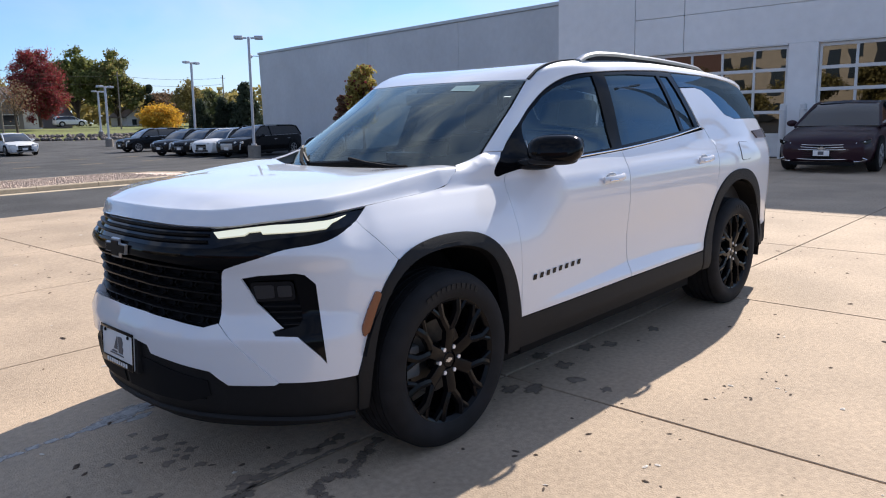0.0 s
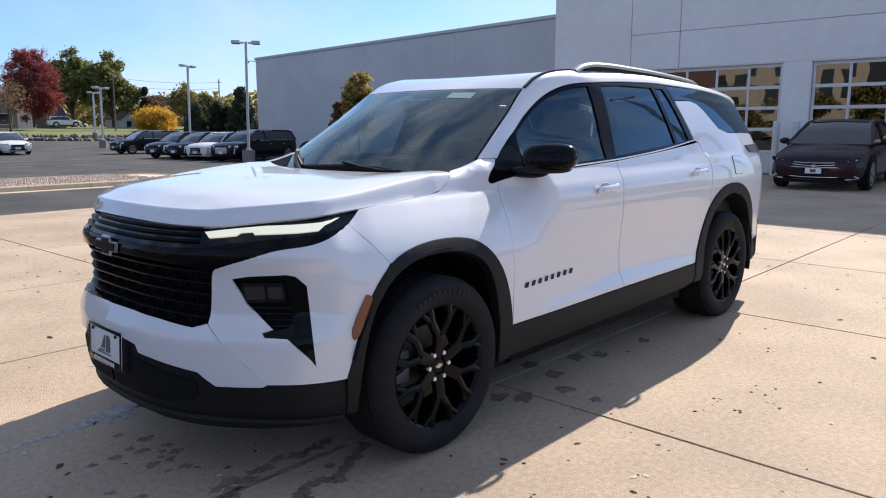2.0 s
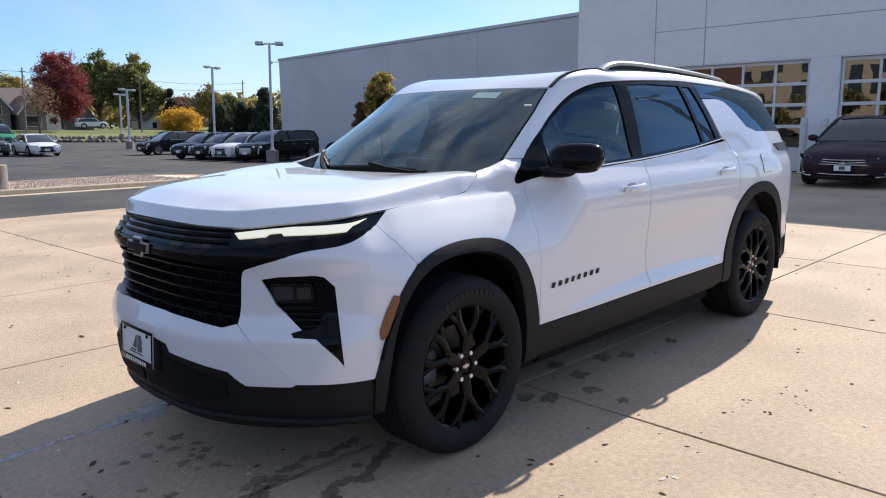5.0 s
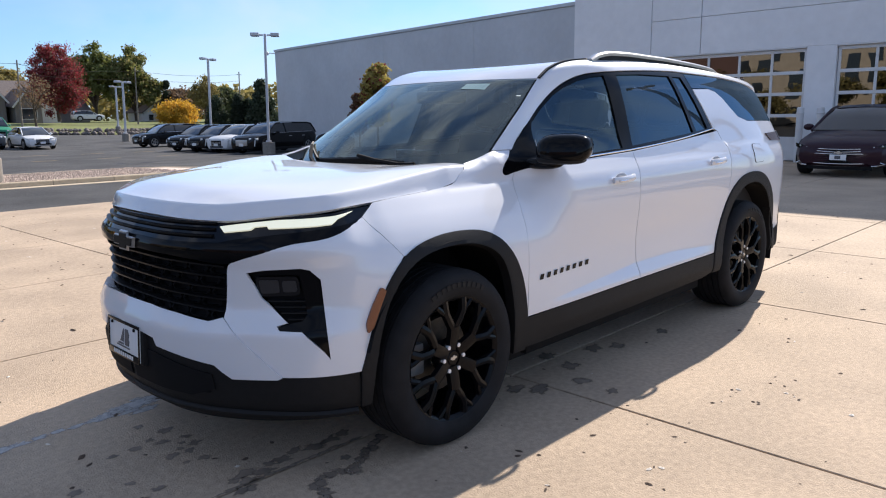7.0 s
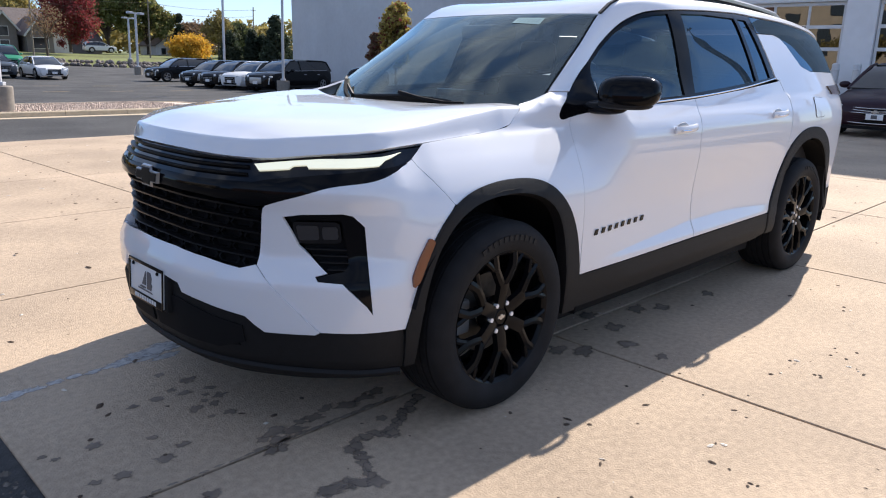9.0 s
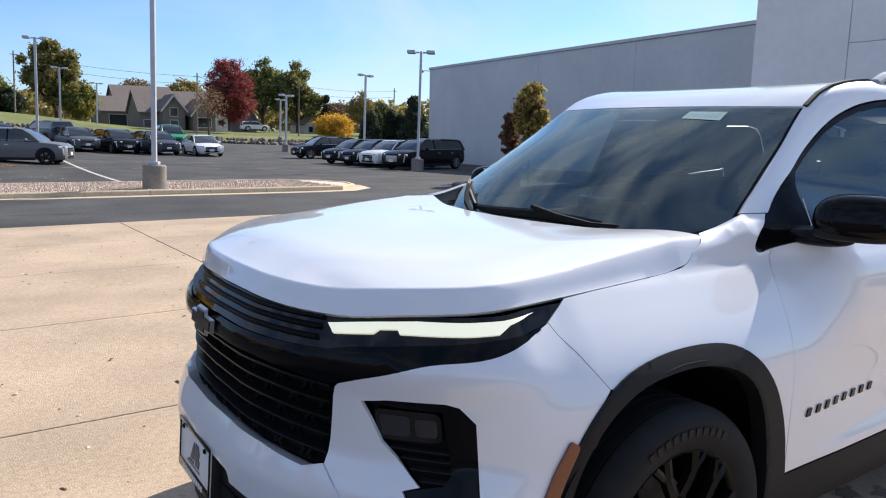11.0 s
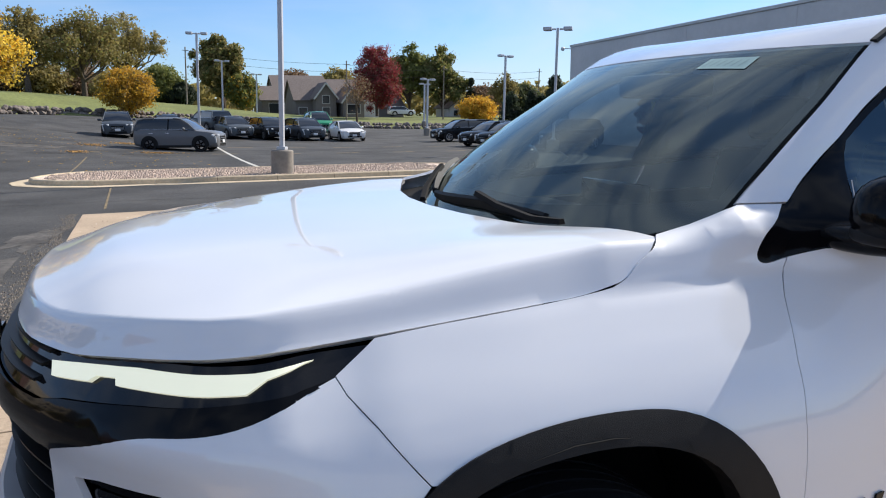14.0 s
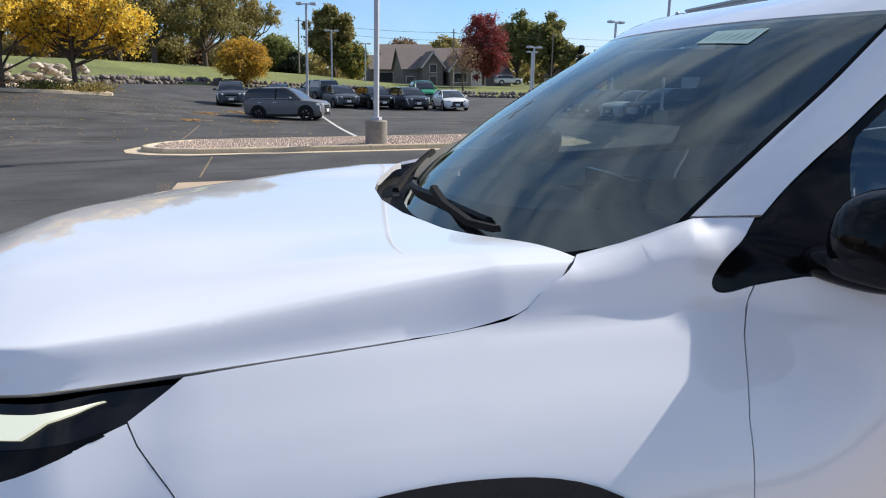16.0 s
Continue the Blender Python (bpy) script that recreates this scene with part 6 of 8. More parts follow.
def tree(name, x, y, h, r, leaves, label, seed, trunk=0.25, start=0.25, count=2600, size=0.28, shape="round", z=None, extra=None):
    """Tapered trunk, forked limbs and a crown of many small leaves in uneven clumps; airy: clumps that follow long rising limbs, with gaps."""
    rg = random.Random(seed)
    gz = ground_z(x, y) - 0.06 if z is None else z
    t = empty(name, label, "tree", pose(x, y, gz))
    bm = bmesh.new()
    rod(bm, (0, 0, -0.1), (rg.uniform(-.1, .1), rg.uniform(-.1, .1), h * 0.45), trunk, trunk * 0.6, 9)
    rod(bm, (0, 0, h * 0.45), (rg.uniform(-.3, .3), rg.uniform(-.3, .3), h * 0.85), trunk * 0.6, trunk * 0.15, 7)
    clumps = []
    nlimb = 13 if shape == "round" else 0
    if shape == "airy":
        for k in range(26):
            a = 2.4 * k + rg.uniform(-.4, .4)
            rr = rg.uniform(0.12, 0.95)
            z0 = h * rg.uniform(start * 0.8, start + 0.22)
            top = h * (0.985 - 0.42 * rr ** 2) * rg.uniform(0.66, 1.0)
            end = Vector((math.cos(a) * r * rr, math.sin(a) * r * rr, max(top, z0 + 0.08 * h)))
            foot = Vector((0, 0, z0))
            bend = foot.lerp(end, 0.5) + Vector((math.cos(a), math.sin(a), 0)) * (r * 0.16 * rr) - Vector((0, 0, 0.03 * h))
            rod(bm, foot, bend, trunk * 0.42, trunk * 0.24, 6)
            rod(bm, bend, end, trunk * 0.24, trunk * 0.05, 5)
            for q in range(7):
                u = rg.uniform(0.25, 1.05)
                c = bend.lerp(end, u) + Vector((rg.gauss(0, 0.10) * r, rg.gauss(0, 0.10) * r, rg.gauss(0, 0.045) * h))
                clumps.append((c, r * rg.uniform(0.09, 0.20)))
                rod(bm, bend.lerp(end, u * 0.8), c, trunk * 0.09, trunk * 0.03, 4)
    for k in range(nlimb):
        a = 2 * math.pi * k / nlimb + rg.uniform(-.3, .3)
        z0 = h * rg.uniform(start * 0.9, 0.55)
        end = Vector((math.cos(a) * r * rg.uniform(.5, .8), math.sin(a) * r * rg.uniform(.5, .8), min(z0 + h * rg.uniform(.15, .35), h * 0.82)))
        rod(bm, (0, 0, z0), end, trunk * 0.32, trunk * 0.08, 6)
        for q in range(2):
            rod(bm, end.lerp(Vector((0, 0, z0)), 0.4), end + Vector((rg.uniform(-1, 1) * r * .3, rg.uniform(-1, 1) * r * .3, h * rg.uniform(.0, .1))), trunk * 0.15, trunk * 0.04, 5)
    part("trunk", bm, M_BARK, t)
    if shape == "column":
        for k in range(150):
            u = rg.random()
            a = rg.uniform(0, 2 * math.pi)
            rr = r * (1 - u ** 2.2) ** 0.8 * rg.uniform(0.75, 0.9)
            clumps.append((Vector((math.cos(a) * rr, math.sin(a) * rr, h * (0.02 + 0.95 * u))), r * 0.26))
    elif shape == "cone":
        for k in range(60):
            u = rg.random() ** 0.7
            zz = h * (0.05 + 0.93 * (1 - u))
            a = rg.uniform(0, 2 * math.pi)
            rr = r * (0.12 + u * 0.88) * rg.uniform(0.3, 0.9)
            clumps.append((Vector((math.cos(a) * rr, math.sin(a) * rr, zz)), r * 0.3 * (0.4 + u)))
    elif shape == "round":
        cz, hz = h * (start + (1 - start) * 0.48), h * (1 - start) * 0.5
        for k in range(170):
            d = Vector((rg.gauss(0, 1), rg.gauss(0, 1), rg.gauss(0, 1))).normalized() * rg.uniform(0.1, 0.94) ** 0.55
            wob = rg.uniform(0.82, 1.10) * (1 - 0.22 * max(0.0, d.z))
            clumps.append((Vector((d.x * r * wob, d.y * r * wob, cz + d.z * hz * rg.uniform(0.9, 1.06))), r * rg.uniform(0.14, 0.30)))
    for li, (lm, share) in enumerate([(leaves, 1.0)] + ([extra] if extra else [])):
        verts, faces = [], []
        for k in range(int(count * share * 3.6)):
            c, cr = rg.choice(clumps)
            d = Vector((rg.gauss(0, 0.52), rg.gauss(0, 0.52), rg.gauss(0, 0.42))) * cr
            p = c + d
            nrm = (d + Vector((rg.gauss(0, 1), rg.gauss(0, 1), rg.gauss(0, 1) + 0.4)) * cr * 0.6).normalized()
            u = nrm.orthogonal().normalized()
            u = Matrix.Rotation(rg.uniform(0, 6.28), 3, nrm) @ u
            v = nrm.cross(u)
            s = size * rg.uniform(0.6, 1.45)
            i = len(verts)
            verts += [tuple(p + u * s * 0.5), tuple(p + v * s * 0.33 + nrm * s * 0.08), tuple(p - u * s * 0.5), tuple(p - v * s * 0.33 - nrm * s * 0.05)]
            faces.append((i, i + 1, i + 2, i + 3))
        put("crown", mesh_of("crown", verts, faces, lm, smooth_shade=False), t)
    return t


tree("maple_tree", 30.6, 97.0, 9.6, 3.35, L_RED, "round red maple in full autumn colour", 1, trunk=0.22, start=0.10, count=8600, size=0.20, extra=(L_BROWN, 0.22), z=1.18)
tree("deciduous_tree", 43.3, 118.6, 11.0, 5.4, L_GREEN, "broad dark green tree behind the lawn", 2, start=0.1, count=7000, size=0.4, z=1.53, shape="airy")
tree("deciduous_tree", 47.5, 113.7, 10.8, 4.9, L_GREEN, "tall dark green tree with yellowing leaves", 3, start=0.1, count=6000, size=0.4, extra=(L_OLIVE, 0.35), z=1.03, shape="airy")
tree("conifer", 50.7, 109.1, 6.31, 1.49, L_DARK, "tall dark spruce behind the trees", 26, trunk=0.2, count=3000, size=0.3, shape="cone", z=1.00)
tree("deciduous_tree", 37.3, 143.4, 8.51, 3.66, L_OLIVE, "pale yellow green tree behind the houses", 5, start=0.2, count=3600, size=0.45, z=2.20)
tree("deciduous_tree", 30.6, 155.2, 6.97, 4.14, L_BROWN, "brown autumn tree behind the houses", 34, start=0.2, count=3000, size=0.45, z=3.49)
tree("maple_tree", 40.6, 85.1, 3.41, 2.54, L_GOLD, "small round golden maple", 6, trunk=0.1, start=0.08, count=5200, size=0.20, z=0.11)
tree("deciduous_tree", 53.0, 109.2, 5.76, 3.24, L_BROWN, "low brown tree behind the lawn", 27, start=0.1, count=3600, size=0.38, z=0.27)
tree("deciduous_tree", 50.1, 96.0, 6.40, 2.22, L_OLIVE, "half-bare young tree with pale leaves", 29, trunk=0.14, start=0.25, count=1100, size=0.26, z=0.76)
tree("deciduous_tree", 55.5, 99.9, 5.79, 3.06, L_PINE, "low green tree behind the hedge", 30, start=0.1, count=3400, size=0.38, z=0.27)
tree("conifer", 31.6, 51.3, 4.86, 1.7, L_DARK, "ragged dark spruce by the hedge", 25, trunk=0.14, count=3600, size=0.22, shape="cone", z=-0.27)
tree("conifer", 29.4, 54.9, 3.43, 1.0, L_DARK, "narrow dark green columnar conifer", 20, trunk=0.08, count=3000, size=0.15, shape="column", z=-0.27)
tree("conifer", 31.0, 54.0, 3.60, 0.85, L_DARK, "narrow dark green columnar conifer", 21, trunk=0.08, count=3000, size=0.15, shape="column", z=-0.30)
tree("conifer", 31.7, 53.6, 3.23, 0.78, L_DARK, "narrow dark green columnar conifer", 22, trunk=0.08, count=2600, size=0.15, shape="column", z=-0.31)
tree("conifer", 32.4, 53.2, 3.34, 0.82, L_DARK, "narrow dark green columnar conifer", 23, trunk=0.08, count=2600, size=0.15, shape="column", z=-0.32)
tree("deciduous_tree", 13.3, 127.5, 12.24, 5.15, L_OLIVE, "tall olive and brown tree behind the lawn", 7, trunk=0.4, start=0.08, count=8000, size=0.45, extra=(L_GREEN, 0.5), z=2.24, shape="airy")
tree("deciduous_tree", 15.9, 123.2, 5.92, 2.88, L_GREEN, "dark green and gold tree behind the lawn", 8, start=0.08, count=4200, size=0.38, extra=(L_GOLD, 0.12), z=2.20)
tree("deciduous_tree", 3.3, 118.1, 6.21, 3.66, L_GREEN, "dark green tree behind the lawn", 9, start=0.04, count=5000, size=0.38, z=2.68)
tree("deciduous_tree", 6.2, 116.0, 3.64, 2.16, L_DARK, "dark shrubby tree behind the lawn", 28, start=0.02, count=3200, size=0.36, z=2.64)
tree("maple_tree", -1.1, 74.2, 4.28, 2.60, L_GOLD, "round golden maple at the edge of the lawn", 10, trunk=0.14, start=0.1, count=9000, size=0.18, extra=(L_OLIVE, 0.25), z=1.55)
tree("deciduous_tree", -6.0, 98.0, 11.23, 6.09, L_OLIVE, "tall thin-leaved olive tree", 11, trunk=0.34, start=0.18, count=3800, size=0.28, extra=(L_GREEN, 0.15), z=3.57, shape="airy")
tree("deciduous_tree", -0.8, 104.2, 10.63, 4.44, L_OLIVE, "tall thin-leaved olive tree", 35, trunk=0.3, start=0.2, count=2500, size=0.28, z=4.06, shape="airy")
tree("deciduous_tree", -11.7, 95.5, 10.13, 3.36, L_OLIVE, "tall half-bare tree with thin olive leaves", 12, trunk=0.36, start=0.2, count=1500, size=0.28, z=3.87, shape="airy")
tree("deciduous_tree", -17.1, 104.9, 12.39, 4.93, L_OLIVE, "tall half-bare tree with thin leaves", 13, trunk=0.3, start=0.2, count=1900, size=0.30, extra=(L_GOLD, 0.3), z=4.11, shape="airy")
tree("maple_tree", -10.8, 48.1, 7.46, 4.47, L_YELLOW, "broad yellow maple beside a bushy bed", 14, trunk=0.17, start=0.2, count=5600, size=0.185, extra=(L_OLIVE, 0.3), z=1.30, shape="airy")
tree("maple_tree", -14.3, 46.2, 7.43, 3.81, L_YELLOW, "broad yellow maple by a stone wall", 15, trunk=0.18, start=0.16, count=5400, size=0.185, extra=(L_OLIVE, 0.3), z=1.24, shape="airy")
tree("maple_tree", -18.6, 48.9, 7.10, 3.70, L_GOLD, "golden maple by a stone wall", 16, trunk=0.18, start=0.16, count=5000, size=0.24, z=1.27, shape="airy")
tree("deciduous_tree", 24.3, 85.1, 6.2, 2.3, L_BROWN, "small bare brown tree on the lawn", 31, trunk=0.14, start=0.3, count=260, size=0.18, z=0.45)
L_TURNING = leaf_mat("turning_leaves", (0.40, 0.33, 0.09))
tree("maple_tree", 15.4, 17.5, 3.62, 0.62, L_TURNING, "young tree turning from green to red beside the building", 32, trunk=0.05, start=0.3, count=2200, size=0.12, extra=(L_RED, 0.15), z=-0.13)
tree("maple_tree", 15.5, 18.7, 2.57, 0.36, L_BROWN, "small reddish young tree beside the building", 33, trunk=0.04, start=0.3, count=1100, size=0.11, extra=(L_RED, 0.25), z=-0.18)
# woods far behind
rg = random.Random(77)
verts, faces = [], []
for i in range(15000):
    a = rg.uniform(-70, 110)
    x, y = a * 1.5, 165 + rg.uniform(-6, 10)
    top = 4.6 + 1.7 * math.sin(a * 0.21) + 1.2 * math.sin(a * 0.53 + 1)
    z = 1.0 + 1.3 * max(0.0, top) * rg.random() ** 0.8
    s = rg.uniform(0.5, 1.0)
    n = Vector((rg.gauss(0, 1), rg.gauss(0, 1) - 1, rg.gauss(0, 1))).normalized()
    u = n.orthogonal().normalized() * s
    v = n.cross(u)
    k = len(verts)
    verts += [(x + u.x, y + u.y, z + u.z), (x + v.x * .7, y + v.y * .7, z + v.z * .7), (x - u.x, y - u.y, z - u.z), (x - v.x * .7, y - v.y * .7, z - v.z * .7)]
    faces.append((k, k + 1, k + 2, k + 3))
tagged(put("woods", mesh_of("woods", verts, faces, L_OLIVE, smooth_shade=False)), "distant belt of olive and brown autumn woods", "woods", kind="stuff")

# brown thicket along the top of the lawn
for i in range(10):
    rg = random.Random(300 + i)
    tree("thicket_tree", -52 + 5.6 * i + rg.uniform(-1, 1), 121 + rg.uniform(-3, 4), rg.uniform(4.2, 6.2), rg.uniform(3.2, 4.4), (L_BROWN, L_OLIVE)[i % 2], "low brown thicket tree behind the lawn", 300 + i, trunk=0.14, start=0.02, count=1500, size=0.42)

# ---- boulder wall along the lawn ----
boulders = empty("wall_boulders", "low dark boulder retaining wall under the lawn", "retaining wall", kind="structure")
b_meshes = []
for i in range(5):
    bm = bmesh.new()
    bmesh.ops.create_icosphere(bm, subdivisions=2, radius=0.5)
    off = Vector((i * 7.3, 2, 5))
    for v in bm.verts:
        v.co *= 0.8 + 0.45 * noise.noise(v.co * 1.7 + off)
        v.co.z *= 0.8
    me = bpy.data.meshes.new("boulder")
    bm.to_mesh(me)
    bm.free()
    me.materials.append(M_BOULDER)
    b_meshes.append(me)
rg = random.Random(9)
x = -34.0
while x < 60:
    for row in range(2):
        s = rg.uniform(0.5, 0.85)
        y = WALL_Y(x) + 0.35 * row
        o = put("boulder", rg.choice(b_meshes), boulders)
        o.matrix_basis = Matrix.Translation((x + rg.uniform(-.15, .15) + 0.3 * row, y, WALL_Z(x) + 0.14 + 0.34 * row)) @ Euler((rg.uniform(-.4, .4), rg.uniform(-.4, .4), rg.uniform(0, 6.3))).to_matrix().to_4x4() @ Matrix.Diagonal((s * 1.2, s, s, 1))
    slope = (WALL_Y(x + 0.3) - WALL_Y(x - 0.3)) / 0.6
    x += rg.uniform(0.40, 0.62) / math.hypot(1, slope)

# pale stone wall and bed by the yellow maples
M_STONE = mat("pale_field_stone", (0.36, 0.32, 0.27), 0.9, vary=0.3, scale=4, bump=0.5, bump_scale=12, island=0.35)
stone_wall = empty("wall_stone", "pale stacked field stone wall behind the maples", "stone wall", kind="structure")
s_meshes = []
for me in b_meshes[:3]:
    m2 = me.copy()
    m2.materials[0] = M_STONE
    s_meshes.append(m2)
for i in range(150):
    u = rg.random()
    x, y = -26 + 14.4 * u, 48.5 + 8.6 * u
    s = rg.uniform(0.6, 1.0)
    o = put("stone", rg.choice(s_meshes), stone_wall)
    o.matrix_basis = Matrix.Translation((x, y + rg.uniform(-.15, .15), ground_z(x, y) + 0.1 + rg.random() * 1.3)) @ Euler((0, 0, rg.uniform(0, 6.3))).to_matrix().to_4x4() @ Matrix.Diagonal((s, s * .8, s * .7, 1))
bed = [(-30, 42), (-17, 43.5), (-11, 45.5), (-8.6, 47.0), (-8.8, 48.5), (-11.0, 53.5), (-12.0, 56.5), (-26, 48)]
bm = bmesh.new()
vs = [bm.verts.new((x, y, ground_z(x, y) - 0.05)) for x, y in bed]
vt = [bm.verts.new((x, y, ground_z(x, y) + 0.14)) for x, y in bed]
for i in range(len(bed)):
    j = (i + 1) % len(bed)
    bm.faces.new((vs[i], vs[j], vt[j], vt[i]))
bm.faces.new(vt)
bmesh.ops.triangulate(bm, faces=[f for f in bm.faces])
bmesh.ops.recalc_face_normals(bm, faces=[f for f in bm.faces])
tagged(part("planting_bed", bm, M_KERB, None, flat=True), "raised kerbed planting bed under the maples", "planting bed", kind="structure")
def shrub(x, y, r, h, leaves, seed, label):
    rg = random.Random(seed)
    t = empty("shrub", label, "shrub", pose(x, y, ground_z(x, y) + 0.12))
    bm = bmesh.new()
    for k in range(7):
        a = k * 0.9
        rod(bm, (0, 0, -0.1), (math.cos(a) * r * .6, math.sin(a) * r * .5, h * .7), 0.03, 0.01, 5)
    part("stem", bm, M_BARK, t)
    verts, faces = [], []
    for k in range(1100):
        d = Vector((rg.gauss(0, .5) * r, rg.gauss(0, .4) * r, abs(rg.gauss(.4, .3)) * h))
        n = Vector((rg.gauss(0, 1), rg.gauss(0, 1), rg.gauss(0, 1))).normalized()
        u = n.orthogonal().normalized() * 0.09
        v = n.cross(u)
        i = len(verts)
        verts += [tuple(d + u), tuple(d + v * .5), tuple(d - u), tuple(d - v * .5)]
        faces.append((i, i + 1, i + 2, i + 3))
    put("crown", mesh_of("crown", verts, faces, leaves, smooth_shade=False), t)


shrub(-9.9, 47.3, 1.5, 0.55, L_OLIVE, 41, "low olive green shrub in a planting bed")
shrub(-12.4, 46.8, 1.3, 0.5, L_GREEN, 42, "low dark green shrub in a planting bed")
shrub(-15.5, 46.0, 1.6, 0.9, L_BROWN, 43, "low brown shrub in a planting bed")
shrub(-18.5, 45.6, 1.6, 1.0, L_GREEN, 45, "loose green shrub in a planting bed")

# ---- houses beyond the lawn ----
M_SIDING = mat("brown_siding", (0.19, 0.165, 0.155), 0.8, vary=0.1, scale=3)
M_SIDING2 = mat("white_siding", (0.62, 0.60, 0.58), 0.8, vary=0.06, scale=3)
M_SHINGLE = mat("brown_shingles", (0.17, 0.14, 0.13), 0.9, vary=0.3, scale=5, bump=0.4, bump_scale=14)
M_PANE = mat("dark_window_pane", (0.03, 0.035, 0.04), 0.08)


def gable_block(house, x0, y0, x1, y1, z0, ze, zr, along, siding):
    """Walls with gables and a thick overhanging roof."""
    bm = bmesh.new()
    mx, my = (x0 + x1) / 2, (y0 + y1) / 2
    c = [(x0, y0), (x1, y0), (x1, y1), (x0, y1)]
    lo = [bm.verts.new((*p, z0)) for p in c]
    hi = [bm.verts.new((*p, ze)) for p in c]
    for i in range(4):
        bm.faces.new((lo[i], lo[(i + 1) % 4], hi[(i + 1) % 4], hi[i]))
    if along == "x":
        r = [bm.verts.new((x0, my, zr)), bm.verts.new((x1, my, zr))]
        bm.faces.new((hi[3], hi[0], r[0]))
        bm.faces.new((hi[1], hi[2], r[1]))
    else:
        r = [bm.verts.new((mx, y0, zr)), bm.verts.new((mx, y1, zr))]
        bm.faces.new((hi[0], hi[1], r[0]))
        bm.faces.new((hi[2], hi[3], r[1]))
    bmesh.ops.recalc_face_normals(bm, faces=[f for f in bm.faces])
    part("wall", bm, siding, house, flat=True)
    o, th = 0.35, 0.16
    for s in (1, -1):
        bm = bmesh.new()
        k = (zr - ze) / ((y1 - y0) / 2 if along == "x" else (x1 - x0) / 2)
        if along == "x":
            ye = (y0 - o) if s > 0 else (y1 + o)
            q = [(x0 - o, ye, ze - o * k), (x1 + o, ye, ze - o * k), (x1 + o, my, zr), (x0 - o, my, zr)]
        else:
            xe = (x0 - o) if s > 0 else (x1 + o)
            q = [(xe, y0 - o, ze - o * k), (xe, y1 + o, ze - o * k), (mx, y1 + o, zr), (mx, y0 - o, zr)]
        a = [bm.verts.new(p) for p in q]
        b = [bm.verts.new((p[0], p[1], p[2] + th)) for p in q]
        for i in range(4):
            bm.faces.new((a[i], a[(i + 1) % 4], b[(i + 1) % 4], b[i]))
        bm.faces.new(a)
        bm.faces.new(b)
        bmesh.ops.recalc_face_normals(bm, faces=[f for f in bm.faces])
        part("roof", bm, M_SHINGLE, house, flat=True)


def house_window(house, x, y, z, w, h):
    win = part("window", new_box((x - w / 2 - 0.08, y - 0.05, z - 0.08), (x + w / 2 + 0.08, y + 0.02, z + h + 0.08), 0.01), M_SIDING2, house, flat=True)
    part("pane", new_box((x - w / 2, y - 0.06, z), (x + w / 2, y - 0.045, z + h)), M_PANE, win, flat=True)


h1 = empty("house", "tan suburban house with brown gabled roofs", "house", pose(0, 0, 0))
gable_block(h1, 19.5, 126.5, 25.5, 134, 0.6, 3.9, 6.2, "x", M_SIDING)
gable_block(h1, 22.3, 128.5, 31.5, 138, 0.6, 5.0, 8.2, "x", M_SIDING)
gable_block(h1, 26.0, 125.5, 29.3, 130, 0.6, 4.6, 6.9, "y", M_SIDING)
gable_block(h1, 29.4, 124.5, 33.2, 130, 0.4, 4.2, 6.8, "y", M_SIDING2)
for x, y, z, w, hh in ((26.8, 125.5, 1.9, 0.9, 1.4), (28.4, 125.5, 1.9, 0.9, 1.4), (27.6, 125.5, 4.2, 0.9, 1.0), (24.0, 128.5, 4.2, 1.0, 0.8), (30.6, 124.5, 1.8, 1.1, 1.3), (32.0, 124.5, 1.8, 1.1, 1.3), (22.0, 126.5, 1.5, 2.6, 1.8)):
    house_window(h1, x, y, z, w, hh)
h2 = empty("house", "white sided house with a grey gabled roof", "house", pose(0, 0, 0))
gable_block(h2, 47.6, 111.0, 51.2, 117, 0.2, 2.4, 3.7, "y", M_SIDING2)
house_window(h2, 48.7, 111.0, 1.0, 0.7, 0.9)
house_window(h2, 50.2, 111.0, 1.0, 0.7, 0.9)
h3 = empty("house", "brown suburban house with several white-trimmed gables", "house", pose(0, 0, 0))
gable_block(h3, 21.5, 108.0, 31.5, 116, 0.6, 3.6, 6.6, "x", M_SIDING)
gable_block(h3, 27.8, 104.5, 31.0, 110, 0.6, 3.4, 5.4, "y", M_SIDING)
gable_block(h3, 24.0, 105.5, 27.0, 110, 0.6, 4.0, 5.9, "y", M_SIDING)
gable_block(h3, 31.2, 107.5, 34.2, 112, 0.6, 2.6, 4.2, "y", M_SIDING2)
for xa, xb, y, ze, zr in ((27.8, 31.0, 104.5, 3.4, 5.4), (24.0, 27.0, 105.5, 4.0, 5.9)):
    for s0 in (0, 1):
        bm = bmesh.new()
        e = Vector(((xa - 0.35) if s0 == 0 else (xb + 0.35), y - 0.37, ze - 0.35 * (zr - ze) / ((xb - xa) / 2)))
        sweep(bm, [e, Vector(((xa + xb) / 2, y - 0.37, zr))], [(-0.03, -0.11), (0.03, -0.11), (0.03, 0.11), (-0.03, 0.11)])
        part("gable_trim", bm, M_SIDING2, h3, "white gable trim", flat=True)
for x, y, z, w, hh in ((29.4, 104.5, 1.5, 1.9, 1.3), (25.5, 105.5, 3.0, 1.0, 1.1), (25.5, 105.5, 1.2, 1.0, 1.2), (22.6, 108.0, 1.4, 1.2, 1.0)):
    house_window(h3, x, y, z, w, hh)
h4 = empty("house", "low tan house behind the red maple", "house", pose(0, 0, 0))
gable_block(h4, 33.5, 118.0, 42.0, 125, 0.4, 2.6, 4.6, "x", M_SIDING)
house_window(h4, 36.0, 118.0, 1.3, 1.2, 0.9)

